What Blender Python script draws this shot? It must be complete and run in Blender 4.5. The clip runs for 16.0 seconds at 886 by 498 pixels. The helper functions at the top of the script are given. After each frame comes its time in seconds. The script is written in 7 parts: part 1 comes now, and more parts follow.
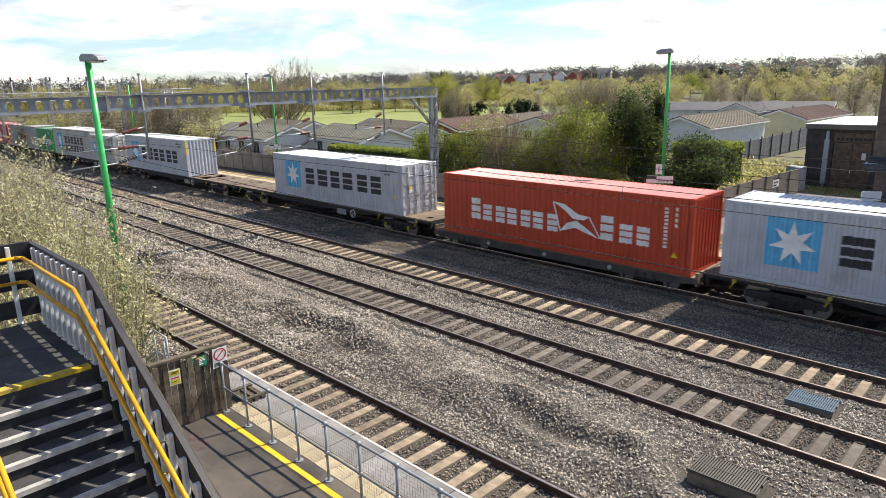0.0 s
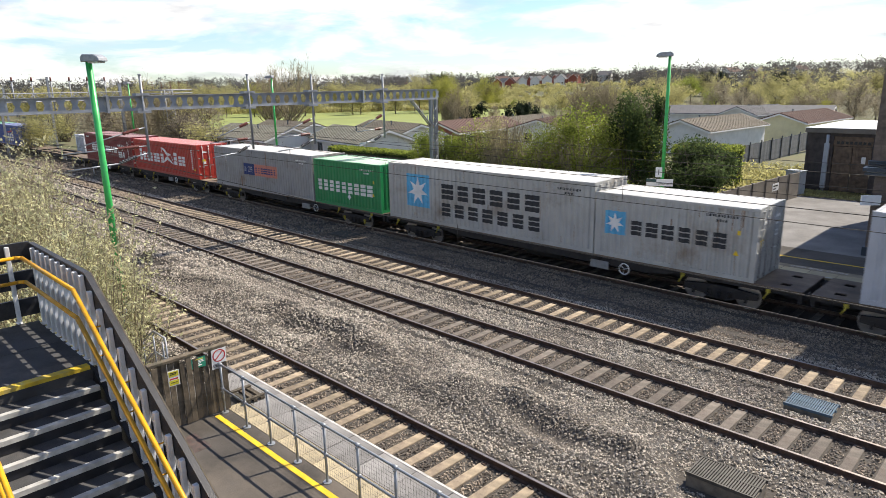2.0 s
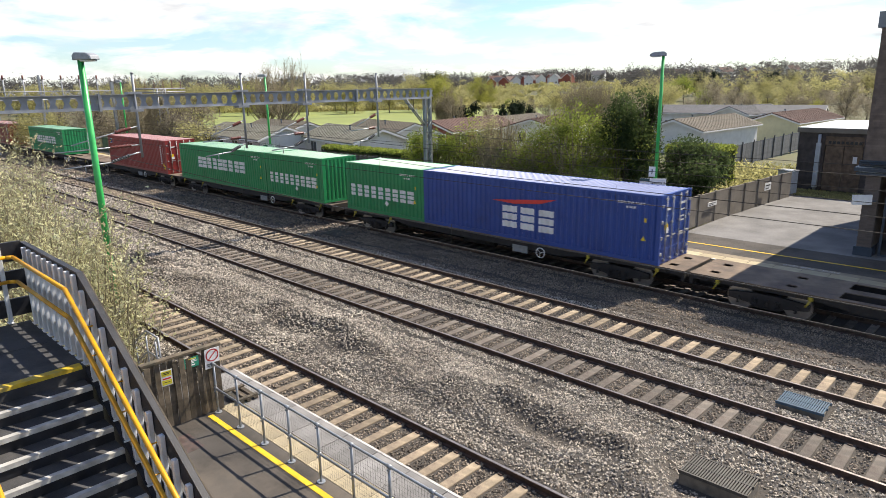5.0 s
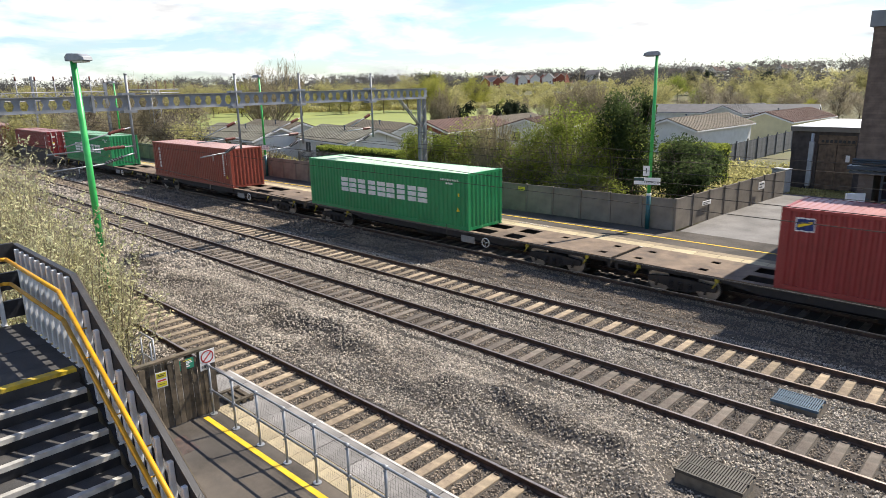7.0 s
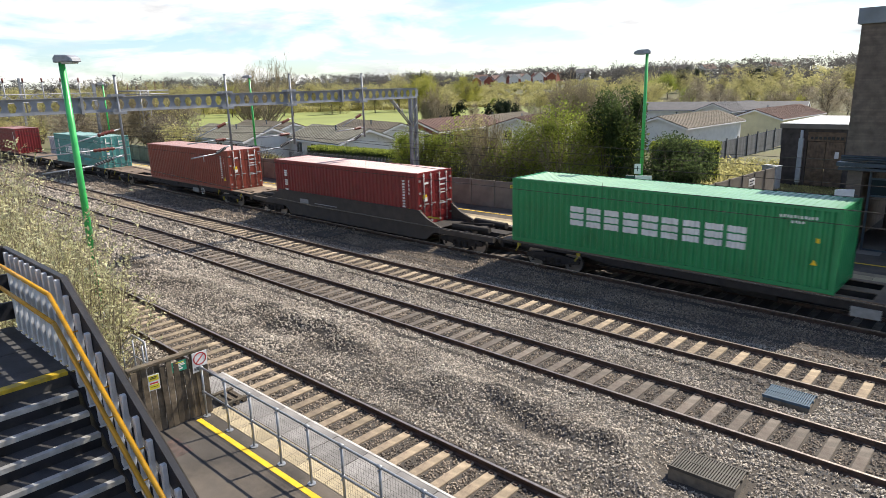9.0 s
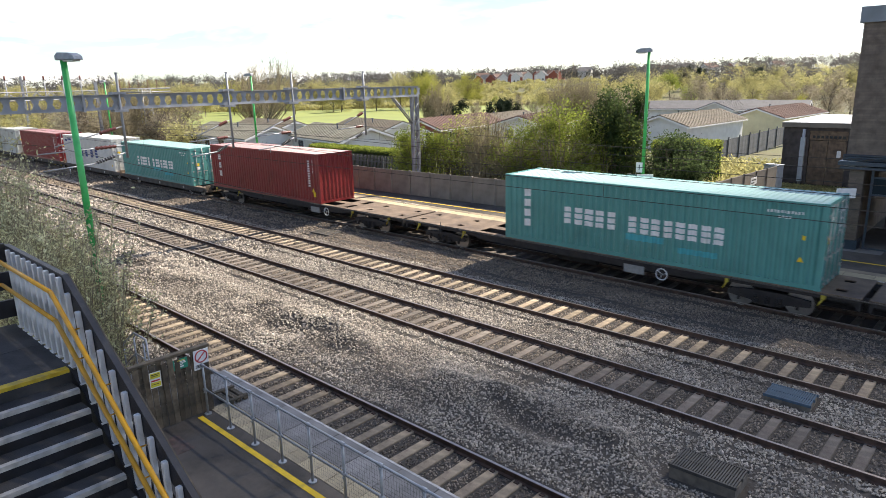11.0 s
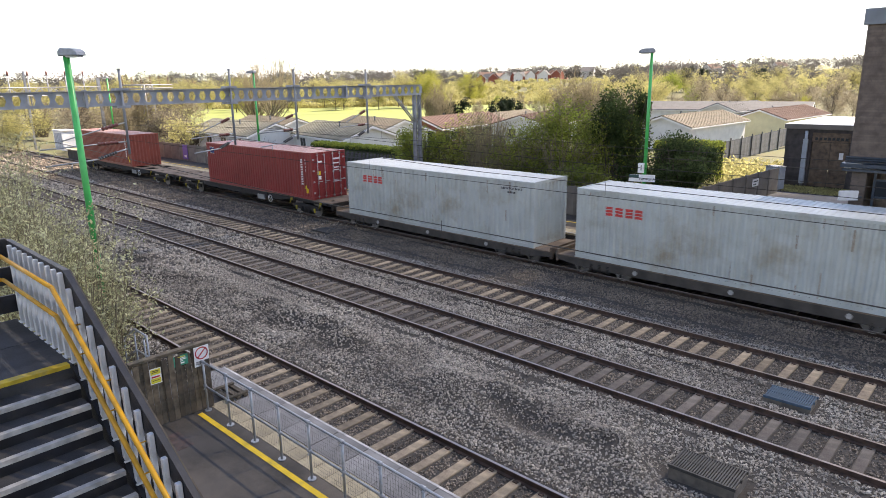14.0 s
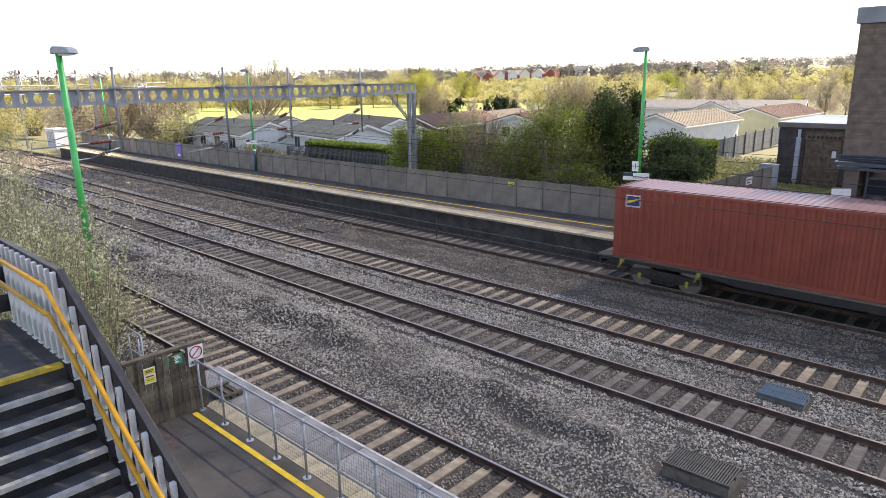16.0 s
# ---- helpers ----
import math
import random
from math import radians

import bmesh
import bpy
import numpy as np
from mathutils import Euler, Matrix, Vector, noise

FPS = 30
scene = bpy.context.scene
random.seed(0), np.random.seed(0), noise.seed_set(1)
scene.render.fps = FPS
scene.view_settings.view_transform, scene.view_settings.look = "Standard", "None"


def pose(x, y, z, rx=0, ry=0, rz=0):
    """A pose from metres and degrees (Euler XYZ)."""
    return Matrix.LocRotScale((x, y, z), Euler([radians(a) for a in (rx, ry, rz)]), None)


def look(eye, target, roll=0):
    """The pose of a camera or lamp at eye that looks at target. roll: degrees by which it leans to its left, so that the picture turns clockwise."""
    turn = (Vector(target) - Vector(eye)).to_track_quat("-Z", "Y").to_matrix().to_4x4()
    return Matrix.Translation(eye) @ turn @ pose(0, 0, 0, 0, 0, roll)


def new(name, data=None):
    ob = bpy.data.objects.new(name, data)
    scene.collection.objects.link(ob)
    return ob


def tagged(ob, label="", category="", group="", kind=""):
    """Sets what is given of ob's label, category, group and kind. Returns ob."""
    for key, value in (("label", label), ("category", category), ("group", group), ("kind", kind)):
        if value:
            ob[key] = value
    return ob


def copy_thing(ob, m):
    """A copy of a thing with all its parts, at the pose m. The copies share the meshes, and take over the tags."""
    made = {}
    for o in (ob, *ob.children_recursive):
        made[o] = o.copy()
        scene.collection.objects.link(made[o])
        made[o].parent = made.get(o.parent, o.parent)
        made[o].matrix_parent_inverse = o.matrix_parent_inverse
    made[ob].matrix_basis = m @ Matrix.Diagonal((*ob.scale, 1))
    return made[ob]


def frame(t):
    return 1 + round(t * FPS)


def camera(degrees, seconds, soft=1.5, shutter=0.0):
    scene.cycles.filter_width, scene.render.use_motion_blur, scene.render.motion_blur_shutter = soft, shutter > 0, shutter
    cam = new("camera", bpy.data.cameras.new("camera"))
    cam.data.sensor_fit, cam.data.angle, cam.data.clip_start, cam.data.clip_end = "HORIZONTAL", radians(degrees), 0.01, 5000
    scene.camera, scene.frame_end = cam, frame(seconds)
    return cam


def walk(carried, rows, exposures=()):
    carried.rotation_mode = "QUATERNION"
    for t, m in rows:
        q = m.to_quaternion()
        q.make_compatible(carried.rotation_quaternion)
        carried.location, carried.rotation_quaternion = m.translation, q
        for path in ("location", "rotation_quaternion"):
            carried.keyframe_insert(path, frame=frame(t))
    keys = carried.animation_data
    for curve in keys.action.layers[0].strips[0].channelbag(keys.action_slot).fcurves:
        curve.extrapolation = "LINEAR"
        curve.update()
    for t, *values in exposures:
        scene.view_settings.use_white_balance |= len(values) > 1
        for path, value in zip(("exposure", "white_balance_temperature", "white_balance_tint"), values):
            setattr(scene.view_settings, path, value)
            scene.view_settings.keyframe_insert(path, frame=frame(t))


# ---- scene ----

# camera: one eye on the footbridge, turning a little as it is held
EYE = (0.0, 0.0, 7.575)
VIEW = [  # seconds, heading, downward tilt, roll, in degrees
    (0, -44.766, 14.303, -1.328),
    (0.5, -44.944, 14.250, -1.327),
    (1, -44.978, 14.175, -1.206),
    (1.5, -44.914, 14.139, -1.155),
    (2, -44.731, 14.130, -1.059),
    (2.5, -44.437, 14.162, -0.728),
    (3, -44.179, 14.198, -0.570),
    (3.5, -44.131, 14.224, -0.724),
    (4, -44.227, 14.217, -0.888),
    (6.5, -43.944, 14.191, -1.096),
    (7, -43.739, 14.207, -1.104),
    (7.5, -43.551, 14.228, -1.136),
    (8, -43.340, 14.244, -1.226),
    (8.5, -43.177, 14.251, -1.331),
    (9, -43.060, 14.277, -1.440),
    (11.5, -43.222, 14.445, -1.323),
    (12, -43.303, 14.432, -1.299),
    (12.5, -43.349, 14.443, -1.191),
    (13, -43.342, 14.455, -1.074),
    (13.5, -43.322, 14.478, -1.004),
    (14, -43.279, 14.521, -0.898),
    (14.5, -43.177, 14.558, -0.875),
    (15, -43.038, 14.602, -0.978),
    (15.5, -42.916, 14.652, -0.908),
    (16, -42.803, 14.655, -0.881),
]


def held(heading, tilt, roll):
    h, p = radians(heading), radians(tilt)
    way = Vector((math.sin(h) * math.cos(p), math.cos(h) * math.cos(p), -math.sin(p)))
    return look(EYE, Vector(EYE) + way, roll)


cam = camera(68.801, 16.0, 0.75, 0.07)
walk(cam, [(t, held(h, p, r)) for t, h, p, r in VIEW],
     exposures=[(0.0, 0.74, 7050, 11), (9.2, 0.74, 7050, 11), (11.3, 1.2, 7400, 12), (12.5, 1.5, 7800, 13), (14.5, 1.6, 7900, 15), (16.0, 1.76, 7900, 15)])

# ---- daylight: sky with broken cloud, sun high over the far side ----
SUN_TO = Vector((0.25, 0.905, 1.10)).normalized()
world = bpy.data.worlds.new("sky")
scene.world = world
world.use_nodes = True
wn, wl = world.node_tree.nodes, world.node_tree.links
wn.clear()
w_out = wn.new("ShaderNodeOutputWorld")
w_bg = wn.new("ShaderNodeBackground")
w_sky = wn.new("ShaderNodeTexSky")
w_sky.sky_type = "NISHITA"
w_sky.sun_disc = False
w_sky.sun_elevation = math.asin(SUN_TO.z)
w_sky.sun_rotation = math.atan2(SUN_TO.x, SUN_TO.y)
w_sky.air_density, w_sky.dust_density, w_sky.ozone_density = 1.0, 0.4, 1.6
# broken cloud: the direction laid out on a high flat layer, so that cloud flattens to the horizon
w_co = wn.new("ShaderNodeTexCoord")
w_sep = wn.new("ShaderNodeSeparateXYZ")
w_z = wn.new("ShaderNodeMath")
w_z.operation = "MAXIMUM"
w_z.inputs[1].default_value = 0.0
w_za = wn.new("ShaderNodeMath")
w_za.operation = "ADD"
w_za.inputs[1].default_value = 0.17
w_dx, w_dy = wn.new("ShaderNodeMath"), wn.new("ShaderNodeMath")
w_dx.operation = w_dy.operation = "DIVIDE"
w_cmb = wn.new("ShaderNodeCombineXYZ")
wl.new(w_co.outputs["Generated"], w_sep.inputs[0])
wl.new(w_sep.outputs["Z"], w_z.inputs[0])
wl.new(w_z.outputs[0], w_za.inputs[0])
wl.new(w_sep.outputs["X"], w_dx.inputs[0])
wl.new(w_za.outputs[0], w_dx.inputs[1])
wl.new(w_sep.outputs["Y"], w_dy.inputs[0])
wl.new(w_za.outputs[0], w_dy.inputs[1])
wl.new(w_dx.outputs[0], w_cmb.inputs[0])
wl.new(w_dy.outputs[0], w_cmb.inputs[1])
w_n1 = wn.new("ShaderNodeTexNoise")
w_n1.inputs["Scale"].default_value = 0.95
w_n1.inputs["Detail"].default_value = 9.0
w_n1.inputs["Roughness"].default_value = 0.58
w_n1.inputs["Distortion"].default_value = 0.35
wl.new(w_cmb.outputs[0], w_n1.inputs["Vector"])
w_cov = wn.new("ShaderNodeValToRGB")
w_cov.color_ramp.elements[0].position, w_cov.color_ramp.elements[1].position = 0.43, 0.60
# seen from below the broken cloud opens overhead and closes up towards the horizon
w_open = wn.new("ShaderNodeMapRange")
w_open.inputs[1].default_value, w_open.inputs[2].default_value = 0.14, 0.6
w_open.inputs[3].default_value, w_open.inputs[4].default_value = 0.0, 0.10
wl.new(w_sep.outputs["Z"], w_open.inputs[0])
w_thin = wn.new("ShaderNodeMath")
w_thin.operation = "SUBTRACT"
wl.new(w_n1.outputs["Fac"], w_thin.inputs[0])
wl.new(w_open.outputs[0], w_thin.inputs[1])
wl.new(w_thin.outputs[0], w_cov.inputs[0])
w_n2 = wn.new("ShaderNodeTexNoise")
w_n2.inputs["Scale"].default_value = 1.6
w_n2.inputs["Detail"].default_value = 6.0
wl.new(w_cmb.outputs[0], w_n2.inputs["Vector"])
w_shade = wn.new("ShaderNodeValToRGB")
w_shade.color_ramp.elements[0].position, w_shade.color_ramp.elements[1].position = 0.34, 0.50
w_shade.color_ramp.elements[0].color = (5.4, 5.8, 6.5, 1)
w_shade.color_ramp.elements[1].color = (10.1, 10.4, 10.7, 1)
wl.new(w_n2.outputs["Fac"], w_shade.inputs[0])
w_mix = wn.new("ShaderNodeMix")
w_mix.data_type = "RGBA"
wl.new(w_cov.outputs["Color"], w_mix.inputs["Factor"])
w_gain = wn.new("ShaderNodeVectorMath")
w_gain.operation = "MULTIPLY"
w_gain.inputs[1].default_value = (1.0, 1.18, 1.45)
wl.new(w_sky.outputs[0], w_gain.inputs[0])
wl.new(w_gain.outputs[0], w_mix.inputs["A"])
wl.new(w_shade.outputs["Color"], w_mix.inputs["B"])
wl.new(w_mix.outputs["Result"], w_bg.inputs["Color"])
w_bg.inputs["Strength"].default_value = 0.08
wl.new(w_bg.outputs[0], w_out.inputs[0])

sun_data = bpy.data.lights.new("sun", "SUN")
sun_data.energy, sun_data.angle, sun_data.color = 5.0, radians(0.53), (1.0, 0.95, 0.87)
sun = new("sun", sun_data)
sun.matrix_world = look(SUN_TO * 100, (0, 0, 0))

# ---- materials ----
def mat(name, col, rough=0.7, metal=0.0, var=0.12, scale=6.0, bump=0.2, bscale=40.0, col2=None, dirt=None, dirt_amt=0.0, island=0.0, obj=0.0, spec=0.5):
    """A surface with two scales of variation: broad patches between col and col2, fine grain in relief, and stains of dirt."""
    m = bpy.data.materials.new(name)
    m.use_nodes = True
    n, l = m.node_tree.nodes, m.node_tree.links
    b = n["Principled BSDF"]
    b.inputs["Roughness"].default_value = rough
    b.inputs["Metallic"].default_value = metal
    b.inputs["Specular IOR Level"].default_value = spec
    co = n.new("ShaderNodeTexCoord")
    a = n.new("ShaderNodeTexNoise")
    a.inputs["Scale"].default_value, a.inputs["Detail"].default_value = scale, 6.0
    l.new(co.outputs["Object"], a.inputs["Vector"])
    mix = n.new("ShaderNodeMix")
    mix.data_type = "RGBA"
    c2 = col2 or tuple(c * (1 - 2 * var) for c in col)
    mix.inputs["A"].default_value = (*c2, 1)
    mix.inputs["B"].default_value = (*[min(1, c * (1 + var * 0.6)) for c in col], 1)
    r = n.new("ShaderNodeMapRange")
    r.inputs[1].default_value, r.inputs[2].default_value = 0.3, 0.65
    l.new(a.outputs["Fac"], r.inputs[0])
    l.new(r.outputs[0], mix.inputs["Factor"])
    last = mix.outputs["Result"]
    f = n.new("ShaderNodeTexNoise")
    f.inputs["Scale"].default_value, f.inputs["Detail"].default_value = bscale, 4.0
    l.new(co.outputs["Object"], f.inputs["Vector"])
    if dirt:
        d = n.new("ShaderNodeTexNoise")
        d.inputs["Scale"].default_value, d.inputs["Detail"].default_value = scale * 0.4, 10.0
        d.inputs["Roughness"].default_value = 0.7
        l.new(co.outputs["Object"], d.inputs["Vector"])
        dr = n.new("ShaderNodeMapRange")
        dr.inputs[1].default_value, dr.inputs[2].default_value = 0.62 - 0.25 * dirt_amt, 0.78 - 0.15 * dirt_amt
        l.new(d.outputs["Fac"], dr.inputs[0])
        dm = n.new("ShaderNodeMix")
        dm.data_type = "RGBA"
        l.new(dr.outputs[0], dm.inputs["Factor"])
        l.new(last, dm.inputs["A"])
        dm.inputs["B"].default_value = (*dirt, 1)
        last = dm.outputs["Result"]
    if island or obj:
        hs = n.new("ShaderNodeHueSaturation")
        src = n.new("ShaderNodeNewGeometry").outputs["Random Per Island"] if island else n.new("ShaderNodeObjectInfo").outputs["Random"]
        amt = island or obj
        mr = n.new("ShaderNodeMapRange")
        mr.inputs[3].default_value, mr.inputs[4].default_value = 1 - amt, 1 + amt
        l.new(src, mr.inputs[0])
        l.new(mr.outputs[0], hs.inputs["Value"])
        l.new(last, hs.inputs["Color"])
        last = hs.outputs[0]
    l.new(last, b.inputs["Base Color"])
    rr = n.new("ShaderNodeMapRange")
    rr.inputs[3].default_value, rr.inputs[4].default_value = max(0.05, rough - 0.12), min(1, rough + 0.12)
    l.new(a.outputs["Fac"], rr.inputs[0])
    l.new(rr.outputs[0], b.inputs["Roughness"])
    if bump:
        bp = n.new("ShaderNodeBump")
        bp.inputs["Strength"].default_value = bump
        bp.inputs["Distance"].default_value = 0.02
        l.new(f.outputs["Fac"], bp.inputs["Height"])
        l.new(bp.outputs[0], b.inputs["Normal"])
    return m


def glow(name, col, power):
    m = bpy.data.materials.new(name)
    m.use_nodes = True
    b = m.node_tree.nodes["Principled BSDF"]
    b.inputs["Emission Color"].default_value = (*col, 1)
    b.inputs["Emission Strength"].default_value = power
    return m


# ---- mesh helpers ----
def bm_box(bm, x0, x1, y0, y1, z0, z1, m=None):
    vs = [bm.verts.new(v) for v in ((x0, y0, z0), (x1, y0, z0), (x1, y1, z0), (x0, y1, z0), (x0, y0, z1), (x1, y0, z1), (x1, y1, z1), (x0, y1, z1))]
    if m is not None:
        for v in vs:
            v.co = m @ v.co
    for q in ((3, 2, 1, 0), (4, 5, 6, 7), (0, 1, 5, 4), (1, 2, 6, 5), (2, 3, 7, 6), (3, 0, 4, 7)):
        bm.faces.new([vs[i] for i in q])
    return vs


def bm_rod(bm, a, b, r, seg=8, r2=None, cap=True):
    a, b = Vector(a), Vector(b)
    w = (b - a).normalized()
    u = w.orthogonal().normalized()
    v = w.cross(u)
    r2 = r if r2 is None else r2
    rings = []
    for p, q in ((a, r), (b, r2)):
        rings.append([bm.verts.new(p + (u * math.cos(k * math.tau / seg) + v * math.sin(k * math.tau / seg)) * q) for k in range(seg)])
    for k in range(seg):
        bm.faces.new((rings[0][k], rings[0][(k + 1) % seg], rings[1][(k + 1) % seg], rings[1][k])).smooth = True
    if cap:
        bm.faces.new(rings[0][::-1])
        bm.faces.new(rings[1])


def bm_tube(bm, pts, r, seg=8):
    for a, b in zip(pts, pts[1:]):
        bm_rod(bm, a, b, r, seg)


def bm_prism(bm, prof, axis, a, b):
    """A closed outline, given in the plane across the axis, drawn out from a to b along it."""
    def at(p, t):
        return {"x": (t, p[0], p[1]), "y": (p[0], t, p[1]), "z": (p[0], p[1], t)}[axis]
    r0 = [bm.verts.new(at(p, a)) for p in prof]
    r1 = [bm.verts.new(at(p, b)) for p in prof]
    k = len(prof)
    for i in range(k):
        bm.faces.new((r0[i], r0[(i + 1) % k], r1[(i + 1) % k], r1[i]))
    bm.faces.new(r0[::-1])
    bm.faces.new(r1)


def bevel(bm, w):
    bmesh.ops.bevel(bm, geom=bm.edges[:], offset=w, segments=1, affect="EDGES", profile=0.5)


def mesh_of(name, bm, material):
    bmesh.ops.recalc_face_normals(bm, faces=bm.faces[:])
    me = bpy.data.meshes.new(name)
    bm.to_mesh(me)
    bm.free()
    for m in (material if isinstance(material, (list, tuple)) else [material]):
        me.materials.append(m)
    return me


def part(name, bm, material, parent, label="", at=None):
    ob = new(name, mesh_of(name, bm, material))
    ob.parent = parent
    if at is not None:
        ob.matrix_basis = at
    return tagged(ob, label)


def piece(name, me, parent, at, label=""):
    ob = new(name, me)
    ob.parent = parent
    ob.matrix_basis = at
    return tagged(ob, label)


def thing(name, m, label, category, group="", kind=""):
    ob = new(name)
    ob.empty_display_size = 0.2
    ob.matrix_basis = m
    return tagged(ob, label, category, group, kind)


def solid(name, bm, material, label, category, group="", kind="", at=None):
    ob = new(name, mesh_of(name, bm, material))
    if at is not None:
        ob.matrix_basis = at
    return tagged(ob, label, category, group, kind)


def raw(name, verts, faces, material, label="", category="", kind="", parent=None):
    me = bpy.data.meshes.new(name)
    me.from_pydata(verts, [], faces)
    me.materials.append(material)
    ob = new(name, me)
    ob.parent = parent
    return tagged(ob, label, category, "", kind)

# ---- materials of the ground ----
STONE = mat("ballast_stone", (0.37, 0.33, 0.275), 0.85, var=0.25, scale=0.5, bump=0.5, bscale=30, col2=(0.25, 0.215, 0.175), island=0.42)
STONE_SOOT = mat("brake_dusted_ballast_stone", (0.21, 0.17, 0.13), 0.88, var=0.25, scale=0.7, bump=0.5, bscale=30, col2=(0.12, 0.098, 0.078), island=0.5)
# bed colour is near black: the shade in the gaps between stones is painted in
BED_SHADE = mat("ballast_bed", (0.055, 0.046, 0.037), 0.95, var=0.25, scale=9, bump=1.0, bscale=18, col2=(0.05, 0.045, 0.04))
SLEEPER = mat("weathered_concrete", (0.34, 0.27, 0.185), 0.9, var=0.2, scale=4, bump=0.4, bscale=60, dirt=(0.12, 0.09, 0.07), dirt_amt=0.6, obj=0.3)
SLEEPER_OLD = mat("grey_timber", (0.17, 0.145, 0.12), 0.9, var=0.2, scale=4, bump=0.4, bscale=60, dirt=(0.08, 0.06, 0.05), dirt_amt=0.6, obj=0.3)
RUST = mat("rusted_rail_steel", (0.085, 0.05, 0.035), 0.75, var=0.3, scale=6, bump=0.3, bscale=80)
HEAD = mat("polished_rail_head", (0.32, 0.28, 0.25), 0.42, 0.85, var=0.1, scale=9, bump=0.05)
GRASS = mat("rough_grass", (0.085, 0.095, 0.036), 0.95, var=0.3, scale=0.15, bump=0.8, bscale=6, col2=(0.10, 0.08, 0.045))
TURF = mat("mown_turf", (0.20, 0.235, 0.06), 0.95, var=0.12, scale=0.08, bump=0.4, bscale=8)
TARMAC = mat("worn_tarmac", (0.078, 0.07, 0.062), 0.92, var=0.25, scale=0.8, bump=0.35, bscale=90, dirt=(0.13, 0.11, 0.09), dirt_amt=0.5, spec=0.25)
TARMAC_PALE = mat("pale_worn_tarmac", (0.17, 0.165, 0.16), 0.9, var=0.2, scale=0.8, bump=0.35, bscale=90, dirt=(0.10, 0.095, 0.09), dirt_amt=0.5)
CONC = mat("stained_concrete", (0.215, 0.19, 0.16), 0.9, var=0.18, scale=1.1, bump=0.3, bscale=45, dirt=(0.13, 0.115, 0.095), dirt_amt=0.5, obj=0.12)
SLAB = mat("grey_coping_slab", (0.23, 0.22, 0.21), 0.88, var=0.15, scale=2, bump=0.3, bscale=60, dirt=(0.12, 0.115, 0.11), dirt_amt=0.5, obj=0.15)
CREAM = mat("cream_tactile_slab", (0.42, 0.35, 0.22), 0.85, var=0.12, scale=2, bump=0.3, bscale=60, dirt=(0.25, 0.21, 0.15), dirt_amt=0.4, obj=0.15)
WHITE_LINE = mat("worn_white_line", (0.55, 0.53, 0.49), 0.8, var=0.15, scale=5, dirt=(0.25, 0.24, 0.22), dirt_amt=0.8)
YELLOW_LINE = mat("yellow_line_paint", (0.72, 0.47, 0.02), 0.7, var=0.1, scale=5, dirt=(0.35, 0.25, 0.08), dirt_amt=0.25)
BRICK_DARK = mat("sooty_platform_brick", (0.055, 0.05, 0.047), 0.9, var=0.3, scale=2, bump=0.5, bscale=14)


def smooth(a, b, t):
    t = min(1.0, max(0.0, (t - a) / (b - a)))
    return t * t * (3 - 2 * t)


def land(x, y):
    """Height of the open ground: railway land, a low park behind it, fields, and a hill in the distance."""
    r = math.hypot(x, y)
    z = 0.75 - 0.75 * smooth(62, 100, r)
    z += 6.5 * smooth(230, 420, r) * smooth(-420, -120, x) + 5.0 * smooth(330, 800, r) + 12 * smooth(500, 1600, r)
    z += 2.0 * smooth(290, 385, r) * math.exp(-((math.atan2(-x, y) - 0.60) / 0.12) ** 2)
    z += 0.5 * noise.noise((x * 0.02, y * 0.02, 3.1)) * smooth(50, 120, r)
    if y < 28.5:
        z = z + (-0.62 - z) * smooth(28.5, 26.5, y)
        if x < -13.5 or y > 7:
            z = min(z, -0.62)
    return z


xs = [-2600, -1800, -1300, -1000, -800, -650, -520] + list(range(-440, -120, 16)) + list(range(-120, 44, 4)) + [60, 90, 140, 200, 300, 500, 900, 1600]
ys = [-300, -120, -50, -20, -8, 0, 4, 7] + list(range(10, 27, 3)) + [26.5, 27.6, 28.6] + list(range(32, 120, 4)) + list(range(124, 460, 16)) + [520, 650, 800, 1000, 1300, 1800, 2600]
gv = [(x, y, land(x, y)) for y in ys for x in xs]
gf = [(j * len(xs) + i, j * len(xs) + i + 1, (j + 1) * len(xs) + i + 1, (j + 1) * len(xs) + i) for j in range(len(ys) - 1) for i in range(len(xs) - 1)]
ground = raw("ground", gv, gf, GRASS, "rough spring grass and scrubland running out to a low hill", "ground", "structure")
for p in ground.data.polygons:
    p.use_smooth = True

# mown field beyond the park
fv, ff = [], []
for j in range(13):
    for i in range(17):
        u, v = i / 16, j / 12
        a = Vector((-108, 44)).lerp(Vector((-76, 108)), u)
        b = Vector((-215, 92)).lerp(Vector((-120, 172)), u)
        p = a.lerp(b, v)
        fv.append((p.x, p.y, land(p.x, p.y) + 0.12))
ff = [(j * 17 + i, j * 17 + i + 1, (j + 1) * 17 + i + 1, (j + 1) * 17 + i) for j in range(12) for i in range(16)]
raw("playing_field", fv, ff, TURF, "bright green mown playing field beyond the homes", "field", "structure")


